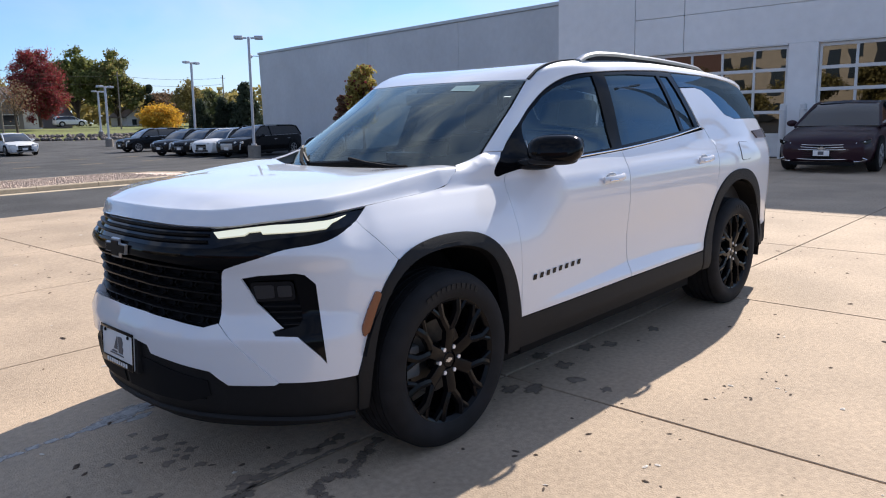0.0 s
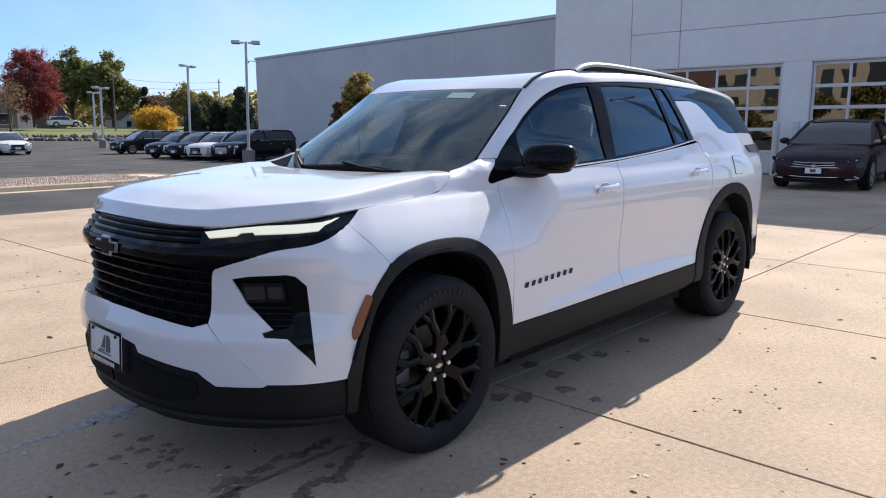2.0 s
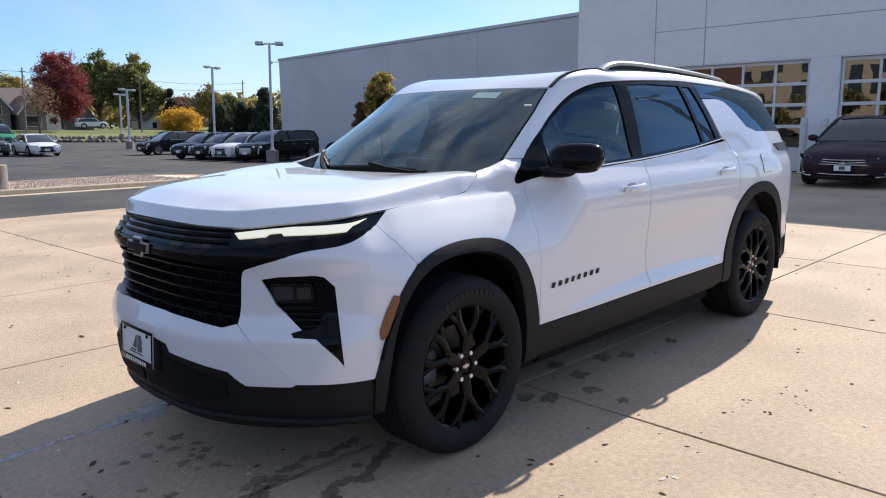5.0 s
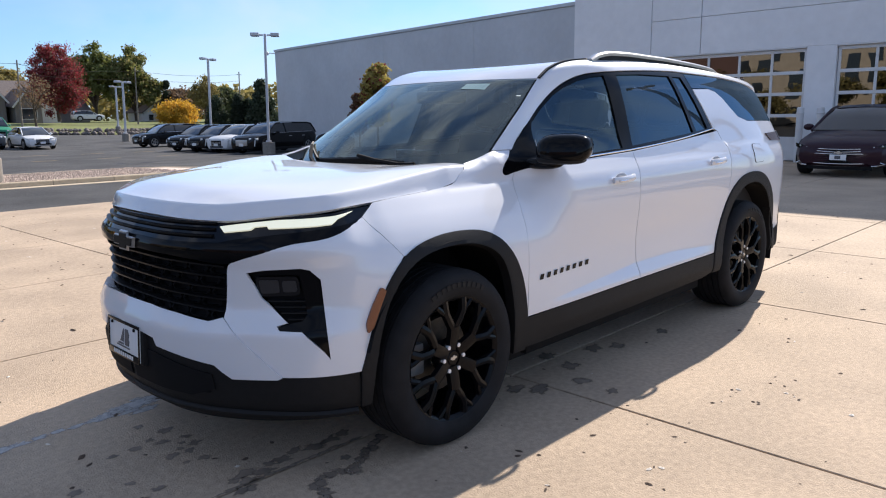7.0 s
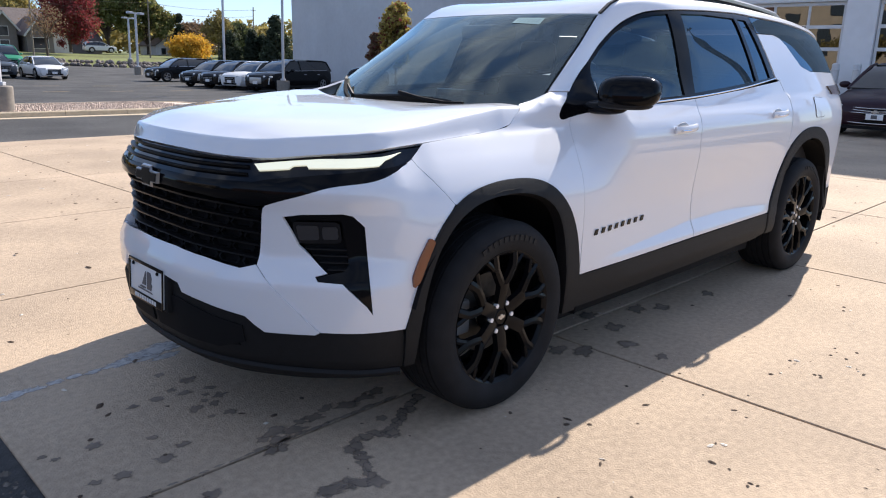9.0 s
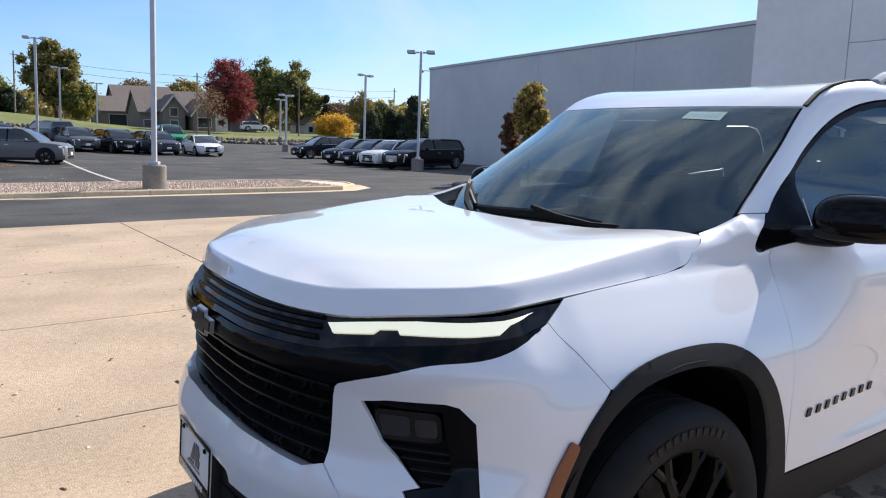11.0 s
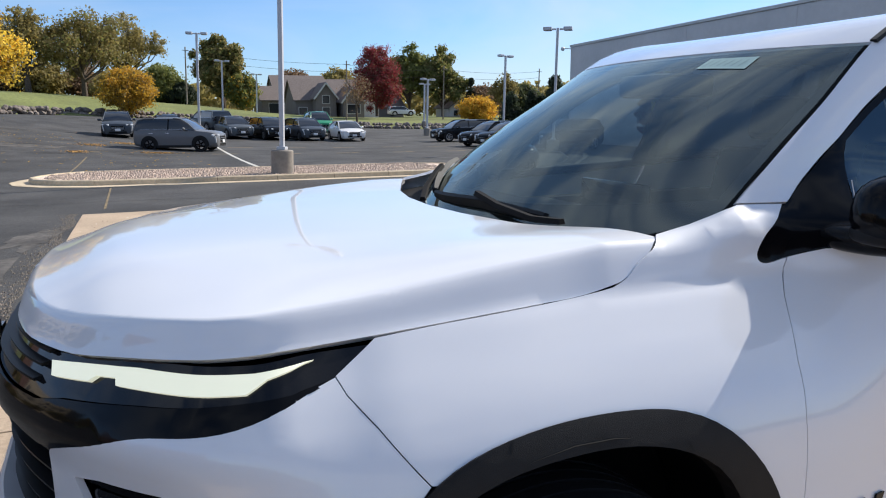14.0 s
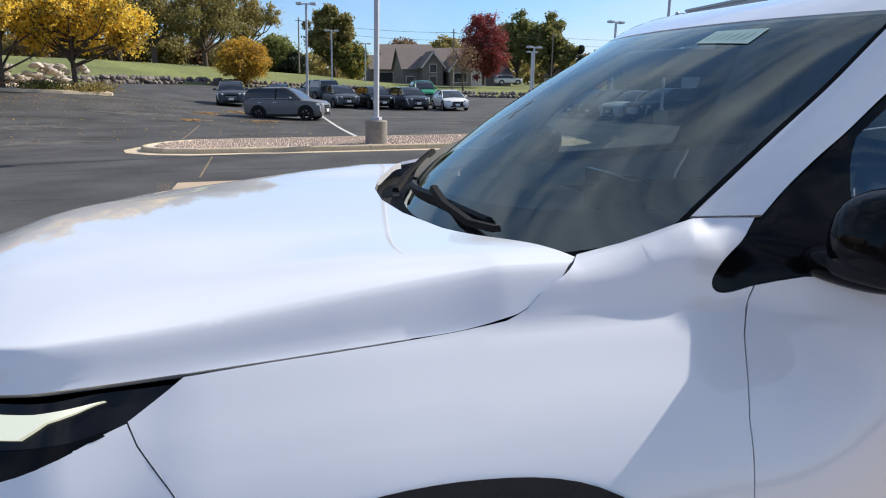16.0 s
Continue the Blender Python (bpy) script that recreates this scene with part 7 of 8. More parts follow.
# ---- utility poles and wires ----
def utility_pole(x, y, h):
    gz = ground_z(x, y)
    p = empty("utility_pole", "weathered wooden utility pole with a crossarm", "utility pole", pose(x, y, gz, -0.9, 2.0, 0))
    bm = bmesh.new()
    rod(bm, (0, 0, -0.1), (0, 0, h), 0.11, 0.08, 10)
    part("pole", bm, M_WOODPOLE, p)
    part("crossarm", new_box((-0.42, -0.04, h - 0.48), (0.42, 0.04, h - 0.41), 0.01), M_WOODPOLE, p, flat=True)


POLES = [(6.0, 104.0, 7.4), (24.3, 90.0, 7.4), (40.3, 96.3, 7.4), (58.0, 100.0, 7.4)]
for p in POLES:
    utility_pole(*p)
for (xa, ya, ha), (xb, yb, hb) in zip(POLES, POLES[1:]):
    for dz in (0.45, 1.4):
        bm = bmesh.new()
        a, b = Vector((xa, ya, ground_z(xa, ya) + ha - dz)), Vector((xb, yb, ground_z(xb, yb) + hb - dz))
        sweep(bm, [a.lerp(b, i / 10) - Vector((0, 0, 0.4 * (1 - (2 * i / 10 - 1) ** 2))) for i in range(11)], ring_shape(0.018, 5))
        tagged(part("overhead_wire", bm, M_MATTE, None), "thin black overhead wire", "wire")

# ---- parked cars ----
def car_paint(name, c):
    return mat(name, c, 0.34, coat=0.35, spec=0.25)


P_BLACK = mat("black_car_paint", (0.005, 0.005, 0.006), 0.13, spec=0.30)
P_GREY = car_paint("grey_car_paint", (0.07, 0.08, 0.09))
P_STONE = car_paint("stone_grey_car_paint", (0.15, 0.15, 0.155))
P_SLATE = car_paint("slate_car_paint", (0.05, 0.06, 0.075))
P_WHITE = car_paint("white_car_paint", (0.72, 0.72, 0.72))
P_MAROON = mat("maroon_car_paint", (0.024, 0.0065, 0.014), 0.35, coat=0.25, spec=0.2)
M_CARGLASS = mat("dark_car_glass", (0.012, 0.014, 0.018), 0.05, spec=0.5, coat=1.0, coat_ior=1.5)
M_HEADLAMP = mat("clear_lamp_lens", (0.80, 0.82, 0.84), 0.12, metal=0.3)


def loft(bm, rows, close=True):
    rings = [[bm.verts.new(p) for p in r] for r in rows]
    for r0, r1 in zip(rings, rings[1:]):
        for i in range(len(r0) - 1):
            bm.faces.new((r0[i], r0[i + 1], r1[i + 1], r1[i]))
    if close:
        bm.faces.new(rings[0][::-1])
        bm.faces.new(rings[-1])
    bmesh.ops.recalc_face_normals(bm, faces=[f for f in bm.faces])
    return bm


def car_face(c, oh, hw, H, grille):
    part("grille", new_box((-oh - 0.025, -hw * 0.42, 0.27 * H), (-oh + 0.05, hw * 0.42, 0.46 * H), 0.02), grille, c, "dark front grille")
    for i in range(3):
        part("grille_bar", new_box((-oh - 0.035, -hw * 0.40, (0.295 + 0.05 * i) * H), (-oh - 0.02, hw * 0.40, (0.305 + 0.05 * i) * H), 0.003), M_STEEL, c)
    part("lower_grille", new_box((-oh - 0.005, -hw * 0.55, 0.30), (-oh + 0.1, hw * 0.55, 0.40), 0.02), M_MATTE, c)
    part("plate", new_box((-oh - 0.05, -0.16, 0.255 * H), (-oh - 0.034, 0.16, 0.255 * H + 0.15), 0.004), M_WHITE, c)


def make_car(label, paint, at, L=4.7, Wd=1.88, H=1.64, suv_shape=True, grille=M_MATTE, rim=None, group="cars parked in the car park", drl=True, chrome=False, face=True):
    """A parked car that faces -x, its front axle at the origin."""
    c = empty("car", label, "car", at, group)
    hw = Wd / 2
    oh = 0.86
    xs = [-oh, -oh + 0.06, -oh + 0.25, -0.3, 0.35, 0.9, 1.8, 2.6, L - oh - 0.35, L - oh - 0.08, L - oh]
    hood = 0.62 * H if suv_shape else 0.60 * H
    belt = 0.645 * H if suv_shape else 0.64 * H
    tops = [0.42 * H, 0.505 * H, 0.57 * H, 0.60 * H, 0.637 * H, belt, belt + 0.02, belt + 0.04, belt + (0.05 if suv_shape else 0.03), belt, 0.55 * H]
    if not suv_shape:
        tops = [0.40 * H, 0.455 * H, 0.51 * H, 0.555 * H, 0.625 * H, belt, belt + 0.01, belt + 0.02, belt + 0.02, belt - 0.02, 0.55 * H]
    wid = [0.66, 0.83, 0.94, 0.985, 1.0, 1.0, 1.0, 1.0, 0.97, 0.92, 0.80]
    bots = [0.30, 0.24, 0.22, 0.22, 0.22, 0.22, 0.22, 0.22, 0.26, 0.32, 0.40]
    rows = []
    for x, t, w, b in zip(xs, tops, wid, bots):
        w *= hw
        half = [(0.0, b), (w * 0.86, b), (w * 0.97, b + 0.10), (w, b + (t - b) * 0.45), (w * 0.985, b + (t - b) * 0.78), (w * 0.93, t - 0.03), (w * 0.80, t + 0.01), (0.0, t + 0.04)]
        rows.append([(x, -y, z) for y, z in half] + [(x, y, z) for y, z in half[-2::-1]])
    bm = loft(bmesh.new(), rows)
    bmesh.ops.remove_doubles(bm, verts=bm.verts[:], dist=0.0005)
    body_o = part("body", bm, paint, c)
    # greenhouse
    if suv_shape:
        gx = [(0.25, 0.0), (0.62, 0.55), (1.0, 0.93), (1.35, 1.0), (2.3, 1.0), (L - oh - 0.60, 0.955), (L - oh - 0.27, 0.86), (L - oh - 0.16, 0.45), (L - oh - 0.06, 0.0)]
    else:
        gx = [(0.30, 0.0), (0.75, 0.50), (1.15, 0.90), (1.5, 1.0), (2.2, 0.99), (2.7, 0.85), (3.15, 0.45), (3.5, 0.0)]
    rows, roof_rows, z0 = [], [], belt - 0.02
    for x, t in gx:
        z = z0 + 0.03 + (H - z0 - 0.03) * t
        wb, wt = hw * 0.90, hw * (0.90 - 0.22 * t)
        half = [(wb, z0), ((wb + wt) / 2 + 0.01, (z0 + z) / 2), (wt, z - 0.03 * t), (wt * 0.85, z), (0.0, z + 0.02 * t)]
        rows.append([(x, -y, zz) for y, zz in half] + [(x, y, zz) for y, zz in half[-2::-1]])
        if t > 0.8:
            roof_rows.append([(x, -y, zz + 0.006) for y, zz in ((wt + 0.004, z - 0.05 * t), (wt * 0.85, z), (0, z + 0.02 * t))] + [(x, y, zz + 0.006) for y, zz in ((wt * 0.85, z), (wt + 0.004, z - 0.05 * t))])
    bm = loft(bmesh.new(), rows)
    part("greenhouse", bm, M_CARGLASS, c, "dark car windows")
    bm = loft(bmesh.new(), roof_rows, False)
    part("roof", bm, paint, c)
    for s in (1, -1):
        top_i = max(range(len(gx)), key=lambda q: gx[q][1])
        front = gx[:top_i + 1]
        back = gx[-1:top_i:-1]
        for line_pts, m in ((front, paint), (back, paint), ([(1.60, 0.0), (1.60, 0.97)], M_BLACK)):
            bm = bmesh.new()
            pts = []
            for (xa, ta), (xb, tb) in zip(line_pts, line_pts[1:]):
                for q in (0.0, 0.5):
                    x, tt = xa + (xb - xa) * q, ta + (tb - ta) * q
                    pts.append((x, -(hw * (0.90 - 0.21 * tt) + 0.004) * s, z0 + 0.01 + (H - z0 - 0.03) * tt))
            x, tt = line_pts[-1]
            pts.append((x, -(hw * (0.90 - 0.21 * tt) + 0.004) * s, z0 + 0.01 + (H - z0 - 0.03) * tt))
            sweep(bm, pts, ring_shape(0.035, 6), up=(0, 1, 0))
            part("pillar", bm, m, c)
        if suv_shape:
            bm = bmesh.new()
            xa, xb = 0.62, L - oh - 0.42
            sweep(bm, [(xa + (xb - xa) * q / 8, -(hw * 0.905 + 0.004) * s, z0 + 0.045 + 0.02 * q / 8) for q in range(9)], ring_shape(0.013, 6), up=(0, 0, 1))
            part("window_trim", bm, M_CHROME, c, "thin bright window trim")
            for q in (0.28, 0.62):
                part("door_handle", new_box((xa + (xb - xa) * q + 0.25, -(hw * 0.995) * s - 0.012, z0 - 0.16), (xa + (xb - xa) * q + 0.45, -(hw * 0.995) * s + 0.012, z0 - 0.125), 0.008), M_CHROME, c)
        bm = bmesh.new()
        bmesh.ops.create_uvsphere(bm, u_segments=12, v_segments=8, radius=1, matrix=Matrix.Translation((0.75, -(hw + 0.10) * s, belt + 0.06)) @ Matrix.Diagonal((0.07, 0.12, 0.075, 1)))
        rod(bm, (0.74, -(hw * 0.88) * s, belt), (0.75, -(hw + 0.04) * s, belt + 0.03), 0.03, 0.03, 6)
        part("door_mirror", bm, paint, c)
        if not face:
            continue
        # lamps
        m = Matrix.Translation((-oh + 0.15, -(hw * 0.74) * s, 0.485 * H)) @ pose(0, 0, 0, 0, -14, 30 * s)
        part("head_lamp", new_box((-0.05, -0.24, -0.05), (0.06, 0.24, 0.05), 0.03, m), M_HEADLAMP, c, "clear head lamp")
        if drl:
            m = Matrix.Translation((-oh + 0.12, -(hw * 0.86) * s, 0.36 * H)) @ pose(0, 0, 0, 10 * s, -6, 30 * s)
            part("running_lamp", new_box((-0.05, -0.025, -0.16), (0.05, 0.025, 0.16), 0.012, m), M_HEADLAMP, c)
        part("tail_lamp", new_box((L - oh - 0.14, (hw * 0.70) * s - 0.10, 0.50 * H), (L - oh - 0.0, (hw * 0.70) * s + 0.10, 0.50 * H + 0.18), 0.03), M_RED, c)
        part("sill", new_box((0.45, hw * 0.985 * s - 0.015, 0.2), (L - 2 * oh - 0.35, hw * 0.985 * s + 0.015, 0.33), 0.01), M_PLASTIC, c)
    if face:
        car_face(c, oh, hw, H, grille)
    # wheels
    rw = 0.36 if suv_shape else 0.335
    wheels = []
    for x in (0.0, L - 2 * oh - 0.02 + 0.02):
        for s in (1, -1):
            bm = bmesh.new()
            lathe(bm, [(0.22, -0.02), (0.24, -0.11), (rw - 0.03, -0.115), (rw, -0.08), (rw, 0.08), (rw - 0.03, 0.115), (0.24, 0.11), (0.22, 0.02), (0.22, -0.02)], 28, m=Matrix.Translation((x, -(hw - 0.10) * s, rw)))
            ty = part("wheel", bm, M_TYRE, c)
            bm = bmesh.new()
            for k in range(5):
                a = 2 * math.pi * k / 5
                q = Vector((x, -(hw - 0.0) * s, rw))
                sweep(bm, [q + Vector((math.cos(a) * d, 0, math.sin(a) * d)) for d in (0.03, 0.13, 0.235)], [(-0.03, -0.012), (0.03, -0.012), (0.03, 0.012), (-0.03, 0.012)], up=(0, 1, 0))
            lathe(bm, [(0.215, -0.012), (0.245, -0.012), (0.245, 0.012), (0.215, 0.012), (0.215, -0.012)], 28, m=Matrix.Translation((x, -(hw - 0.0) * s, rw)))
            part("rim", bm, rim or M_STEEL, ty)
            bm = bmesh.new()
            lathe(bm, [(rw + 0.07, -0.03), (rw + 0.07, 0.012), (rw - 0.05, 0.012)], 28, m=Matrix.Translation((x, -(hw + 0.0) * s, rw + 0.01)) @ (Matrix.Identity(4) if s < 0 else pose(0, 0, 0, 0, 0, 180)))
            bmesh.ops.delete(bm, geom=[v for v in bm.verts if v.co.z < 0.24], context="VERTS")
            part("wheel_arch", bm, M_PLASTIC if suv_shape else M_MATTE, c)
    return c


def at(x, y, turn, lift=0.0):
    return pose(x, y, ground_z(x, y) - 0.012 + lift, 0, 0, turn)


sedan = make_car("dark maroon four-door sedan parked before the workshop doors", P_MAROON, pose(15.05, 1.72, 0.0, 0, 0, 3), L=4.85, Wd=1.86, H=1.46, suv_shape=False, group="cars by the building", drl=False, face=False)


def sedan_face(c, oh, hw):
    """Wide chrome-framed grille, slim lamps, dealer plate and fog lamp hooks of the sedan."""
    def nose(y, z):
        return -oh + 0.155 * (abs(y) / hw) ** 2.6 + 0.10 * max(0.0, z - 0.52) - 0.012

    def framed(name, outline, back, label):
        bm = bmesh.new()
        vs = [bm.verts.new((nose(y, z) + 0.004, y, z)) for y, z in outline]
        cv = bm.verts.new((nose(0, 0.45) + 0.004, 0, sum(z for y, z in outline) / len(outline)))
        for a, b in zip(vs, vs[1:] + vs[:1]):
            bm.faces.new((a, b, cv))
        g = part(name, bm, M_MATTE, c, label, flat=True)
        bm = bmesh.new()
        sweep(bm, [(nose(y, z) - 0.006, y, z) for y, z in outline], ring_shape(0.008, 6), closed=True)
        part("chrome_frame", bm, M_CHROME, g, "chrome grille outline")
        return g

    def bow(w0, z0, w1, z1, n=8, dip=0.0):
        top = [(-w0 + 2 * w0 * i / n, z0 - dip * (1 - (2 * i / n - 1) ** 2)) for i in range(n + 1)]
        return top + [(w1 - 2 * w1 * i / n, z1 - dip * (1 - (2 * i / n - 1) ** 2)) for i in range(n + 1)]
    g = framed("grille", bow(0.64, 0.50, 0.50, 0.30, dip=0.015), 0, "black grille with thin bars")
    for i in range(4):
        bm = bmesh.new()
        z, w = 0.335 + 0.04 * i, 0.52 + 0.028 * i
        sweep(bm, [(nose(-w + 2 * w * k / 8, z) - 0.002, -w + 2 * w * k / 8, z - 0.01 * (1 - (k / 4 - 1) ** 2)) for k in range(9)], ring_shape(0.004, 5))
        part("grille_bar", bm, M_GRILLE, g)
    framed("upper_grille", bow(0.52, 0.60, 0.40, 0.545, dip=0.02), 0, "slim upper grille")
    bm = bmesh.new()
    slab(bm, [(a * 0.9, b * 0.8) for a, b in BOW], Matrix(((0, 0, -1, nose(0, .52) - 0.012), (-1, 0, 0, 0), (0, 1, 0, 0.515), (0, 0, 0, 1))), 0.012)
    part("badge", bm, M_SATIN, c, "silver cross-shaped badge", flat=True)
    p = part("plate", new_box((nose(0, .4) - 0.03, -0.155, 0.335), (nose(0, .4) - 0.018, 0.155, 0.475), 0.005), M_WHITE, c, "white dealer plate with a grey emblem")
    part("emblem", new_box((nose(0, .4) - 0.033, -0.05, 0.385), (nose(0, .4) - 0.029, 0.06, 0.455), 0.002), M_EMBLEM, p)
    part("plate_frame", new_box((nose(0, .4) - 0.034, -0.155, 0.335), (nose(0, .4) - 0.029, 0.155, 0.362), 0.002), M_BLACK, p)
    for s in (1, -1):
        bm = bmesh.new()
        ring = [(0.50, 0.60), (0.66, 0.645), (0.80, 0.69), (0.875, 0.70), (0.86, 0.625), (0.74, 0.575), (0.58, 0.565)]
        vs = [bm.verts.new((nose(y, z) - 0.006 + 0.02 * (y > 0.8), y * s, z)) for y, z in ring]
        cv = bm.verts.new((nose(0.7, 0.63) - 0.02, 0.70 * s, 0.63))
        for a, b in zip(vs, vs[1:] + vs[:1]):
            bm.faces.new((a, b, cv) if s > 0 else (b, a, cv))
        lamp = part("head_lamp", bm, M_SMOKE, c, "slim clear head lamp", flat=True)
        for y in (0.62, 0.76):
            bm = bmesh.new()
            bmesh.ops.create_uvsphere(bm, u_segments=12, v_segments=8, radius=0.022, matrix=Matrix.Translation((nose(y, .62) + 0.004, y * s, 0.618 + (y - 0.62) * 0.2)))
            part("lamp_projector", bm, M_STEEL, lamp)
        bm = bmesh.new()
        sweep(bm, [(nose(0.80, 0.36) - 0.006, 0.65 * s, 0.36), (nose(0.82, 0.28) - 0.006, 0.83 * s, 0.29), (nose(0.68, 0.25) - 0.006, 0.70 * s, 0.255), (nose(0.58, 0.25) - 0.006, 0.60 * s, 0.25)], ring_shape(0.012, 6))
        part("fog_trim", bm, M_CHROME, c, "chrome fog lamp trim")
    bm = bmesh.new()
    sweep(bm, [(nose(-0.62 + 0.31 * k, 0.2) - 0.004, -0.62 + 0.31 * k, 0.205) for k in range(5)], [(-0.01, -0.035), (0.02, -0.035), (0.02, 0.03), (-0.01, 0.03)])
    part("lower_grille", bm, M_MATTE, c)


sedan_face(sedan, 0.86, 0.93)
make_car("long black SUV with a silver grille parked by a lamp post", P_BLACK, at(18.6, 31.4, 14), L=4.95, Wd=1.95, H=1.62, grille=M_STEEL)
make_car("white crossover parked in a row of dark ones", P_WHITE, at(18.9, 34.6, 14), L=4.75, Wd=1.82, H=1.52)
make_car("black crossover parked beside a white one", P_BLACK, at(18.8, 36.9, 14), L=4.75, Wd=1.82, H=1.52)
make_car("black crossover at the end of a short row", P_BLACK, at(18.7, 39.2, 14), L=4.75, Wd=1.82, H=1.52)
make_car("long black SUV parked across the lot", P_BLACK, at(20.0, 47.4, 0), L=4.8, Wd=1.9, H=1.55)
make_car("white sedan at the end of a parked row", P_WHITE, at(13.9, 50.4, 90), L=4.7, H=1.46, suv_shape=False)
make_car("slate grey crossover in a parked row", P_SLATE, at(11.2, 51.6, 98))
make_car("black crossover in a parked row", P_BLACK, at(8.8, 52.6, 100))
make_car("dark grey crossover in a parked row", P_GREY, at(6.3, 53.5, 102))
make_car("dark grey crossover parked facing away", P_GREY, at(4.2, 60.0, -70))
make_car("black crossover facing the drive", P_BLACK, at(1.4, 51.0, 90))
make_car("slate grey crossover facing the drive", P_SLATE, at(-1.7, 49.0, 91))
make_car("green and white van-like SUV behind the parked row", car_paint("green_car_paint", (0.03, 0.24, 0.12)), at(13.6, 58.5, 88), H=1.95)
make_car("grey compact SUV with black trim standing in the lane", P_STONE, at(2.6, 37.2, 157), L=4.25, Wd=1.8, H=1.66, rim=M_RIM)
make_car("silver SUV parked on the street behind the lawn", P_WHITE, pose(39.6, 108.5, 1.05, 0, 0, 175), L=4.3, H=1.5)

# ---- across the drive, behind the place where one stands: seen only in panes and paint ----
M_TAN = mat("tan_render_wall", (0.40, 0.33, 0.24), 0.85, vary=0.12, scale=2)
M_BRICK = mat("red_brick_wall", (0.13, 0.068, 0.052), 0.85, vary=0.25, scale=6)
opposite = empty("building", "tan and brick building across the drive", "building", kind="structure")
for y0, y1, m in ((14, 22, M_TAN), (22.01, 30, M_TAN), (30.01, 44, M_BRICK), (-30, 6, M_BRICK)):
    part("wall_panel", new_box((-46, y0, -0.2), (-36, y1, 9.0 if m is M_TAN else 8.4), 0.02), m, opposite, flat=True)
for y in (15, 17, 19, 21, 24, 26, 28):
    for z in (1.2, 3.6, 6.0):
        part("window", new_box((-36.0, y, z), (-35.94, y + 1.2, z + 1.6), 0.01), M_PANE, opposite, flat=True)
for i, (x, y, h) in enumerate(((-31, 13.0, 5.0), (-30, 18.5, 4.2), (-30.5, 25.0, 4.4), (-31, 31.0, 5.0), (-30, 37.0, 4.6), (-30, 7.0, 5.2), (-29, 0.0, 5.0))):
    tree("deciduous_tree", x, y, h, 2.3, L_OLIVE, "olive autumn tree across the drive", 60 + i, trunk=0.14, start=0.15, count=2200, size=0.26)
flag = empty("flagpole", "slim white flagpole with a striped flag", "flag", pose(25.0, -7.2, 0))
bm = bmesh.new()
rod(bm, (0, 0, 0), (0, 0, 6.4), 0.06, 0.03, 12)
part("pole", bm, M_POLE, flag)
for i in range(7):
    bm = bmesh.new()
    sweep(bm, [(0.05 + 0.3 * k, 0.10 * math.sin(k * 1.3), 6.1 - 0.13 * i - 0.05 * k) for k in range(6)], [(-0.004, -0.062), (0.004, -0.062), (0.004, 0.062), (-0.004, 0.062)])
    part("stripe", bm, M_RED if i % 2 == 0 else M_WHITE, flag, flat=True)

# ---- marks on the concrete ----
M_WET = mat("damp_concrete", (0.25, 0.195, 0.15), 0.75, vary=0.25, scale=18, stain=0.25, stain_scale=5)
M_CHALK = mat("dried_soap_streak", (0.52, 0.50, 0.48), 0.85, vary=0.35, scale=30)


def ragged(m, grain):
    """Lets a stain thin out unevenly towards its rim."""
    nt = m.node_tree
    at_rim = nt.nodes.new("ShaderNodeAttribute")
    at_rim.attribute_name = "cover"
    co = nt.nodes.new("ShaderNodeTexCoord")
    nz = nt.nodes.new("ShaderNodeTexNoise")
    nz.inputs["Scale"].default_value = grain
    nz.inputs["Detail"].default_value = 6
    nt.links.new(co.outputs["Object"], nz.inputs["Vector"])
    ad = nt.nodes.new("ShaderNodeMath")
    nt.links.new(at_rim.outputs["Fac"], ad.inputs[0])
    nt.links.new(nz.outputs["Fac"], ad.inputs[1])
    mr = nt.nodes.new("ShaderNodeMapRange")
    mr.inputs["From Min"].default_value, mr.inputs["From Max"].default_value = 0.62, 1.05
    mr.inputs["To Max"].default_value = 0.9
    nt.links.new(ad.outputs[0], mr.inputs["Value"])
    tr = nt.nodes.new("ShaderNodeBsdfTransparent")
    mx = nt.nodes.new("ShaderNodeMixShader")
    nt.links.new(mr.outputs["Result"], mx.inputs[0])
    nt.links.new(tr.outputs[0], mx.inputs[1])
    nt.links.new(nt.nodes["Principled BSDF"].outputs[0], mx.inputs[2])
    nt.links.new(mx.outputs[0], nt.nodes["Material Output"].inputs["Surface"])


ragged(M_WET, 28)
ragged(M_CHALK, 45)


def blotch(x, y, r, seed, material, stretch=1.0, turn=0.0, z=0.0012):
    """A thin uneven stain."""
    rg = random.Random(seed)
    bm = bmesh.new()
    cover = bm.verts.layers.float.new("cover")
    n = 22
    c, s = math.cos(turn), math.sin(turn)
    ring = []
    for i in range(n):
        a = 2 * math.pi * i / n
        q = r * (0.72 + 0.55 * noise.noise(Vector((math.cos(a) * 1.6 + seed * 3.1, math.sin(a) * 1.6, seed))) + rg.uniform(-.03, .03))
        u, v = math.cos(a) * q * stretch, math.sin(a) * q
        ring.append([bm.verts.new((x + k * (u * c - v * s), y + k * (u * s + v * c), z)) for k in (1.3, 0.6)])
    cv = bm.verts.new((x, y, z))
    cv[cover] = 0.8
    for a, b in zip(ring, ring[1:] + ring[:1]):
        a[1][cover] = 0.6
        bm.faces.new((a[0], b[0], b[1], a[1]))
        bm.faces.new((a[1], b[1], cv))
    return bm


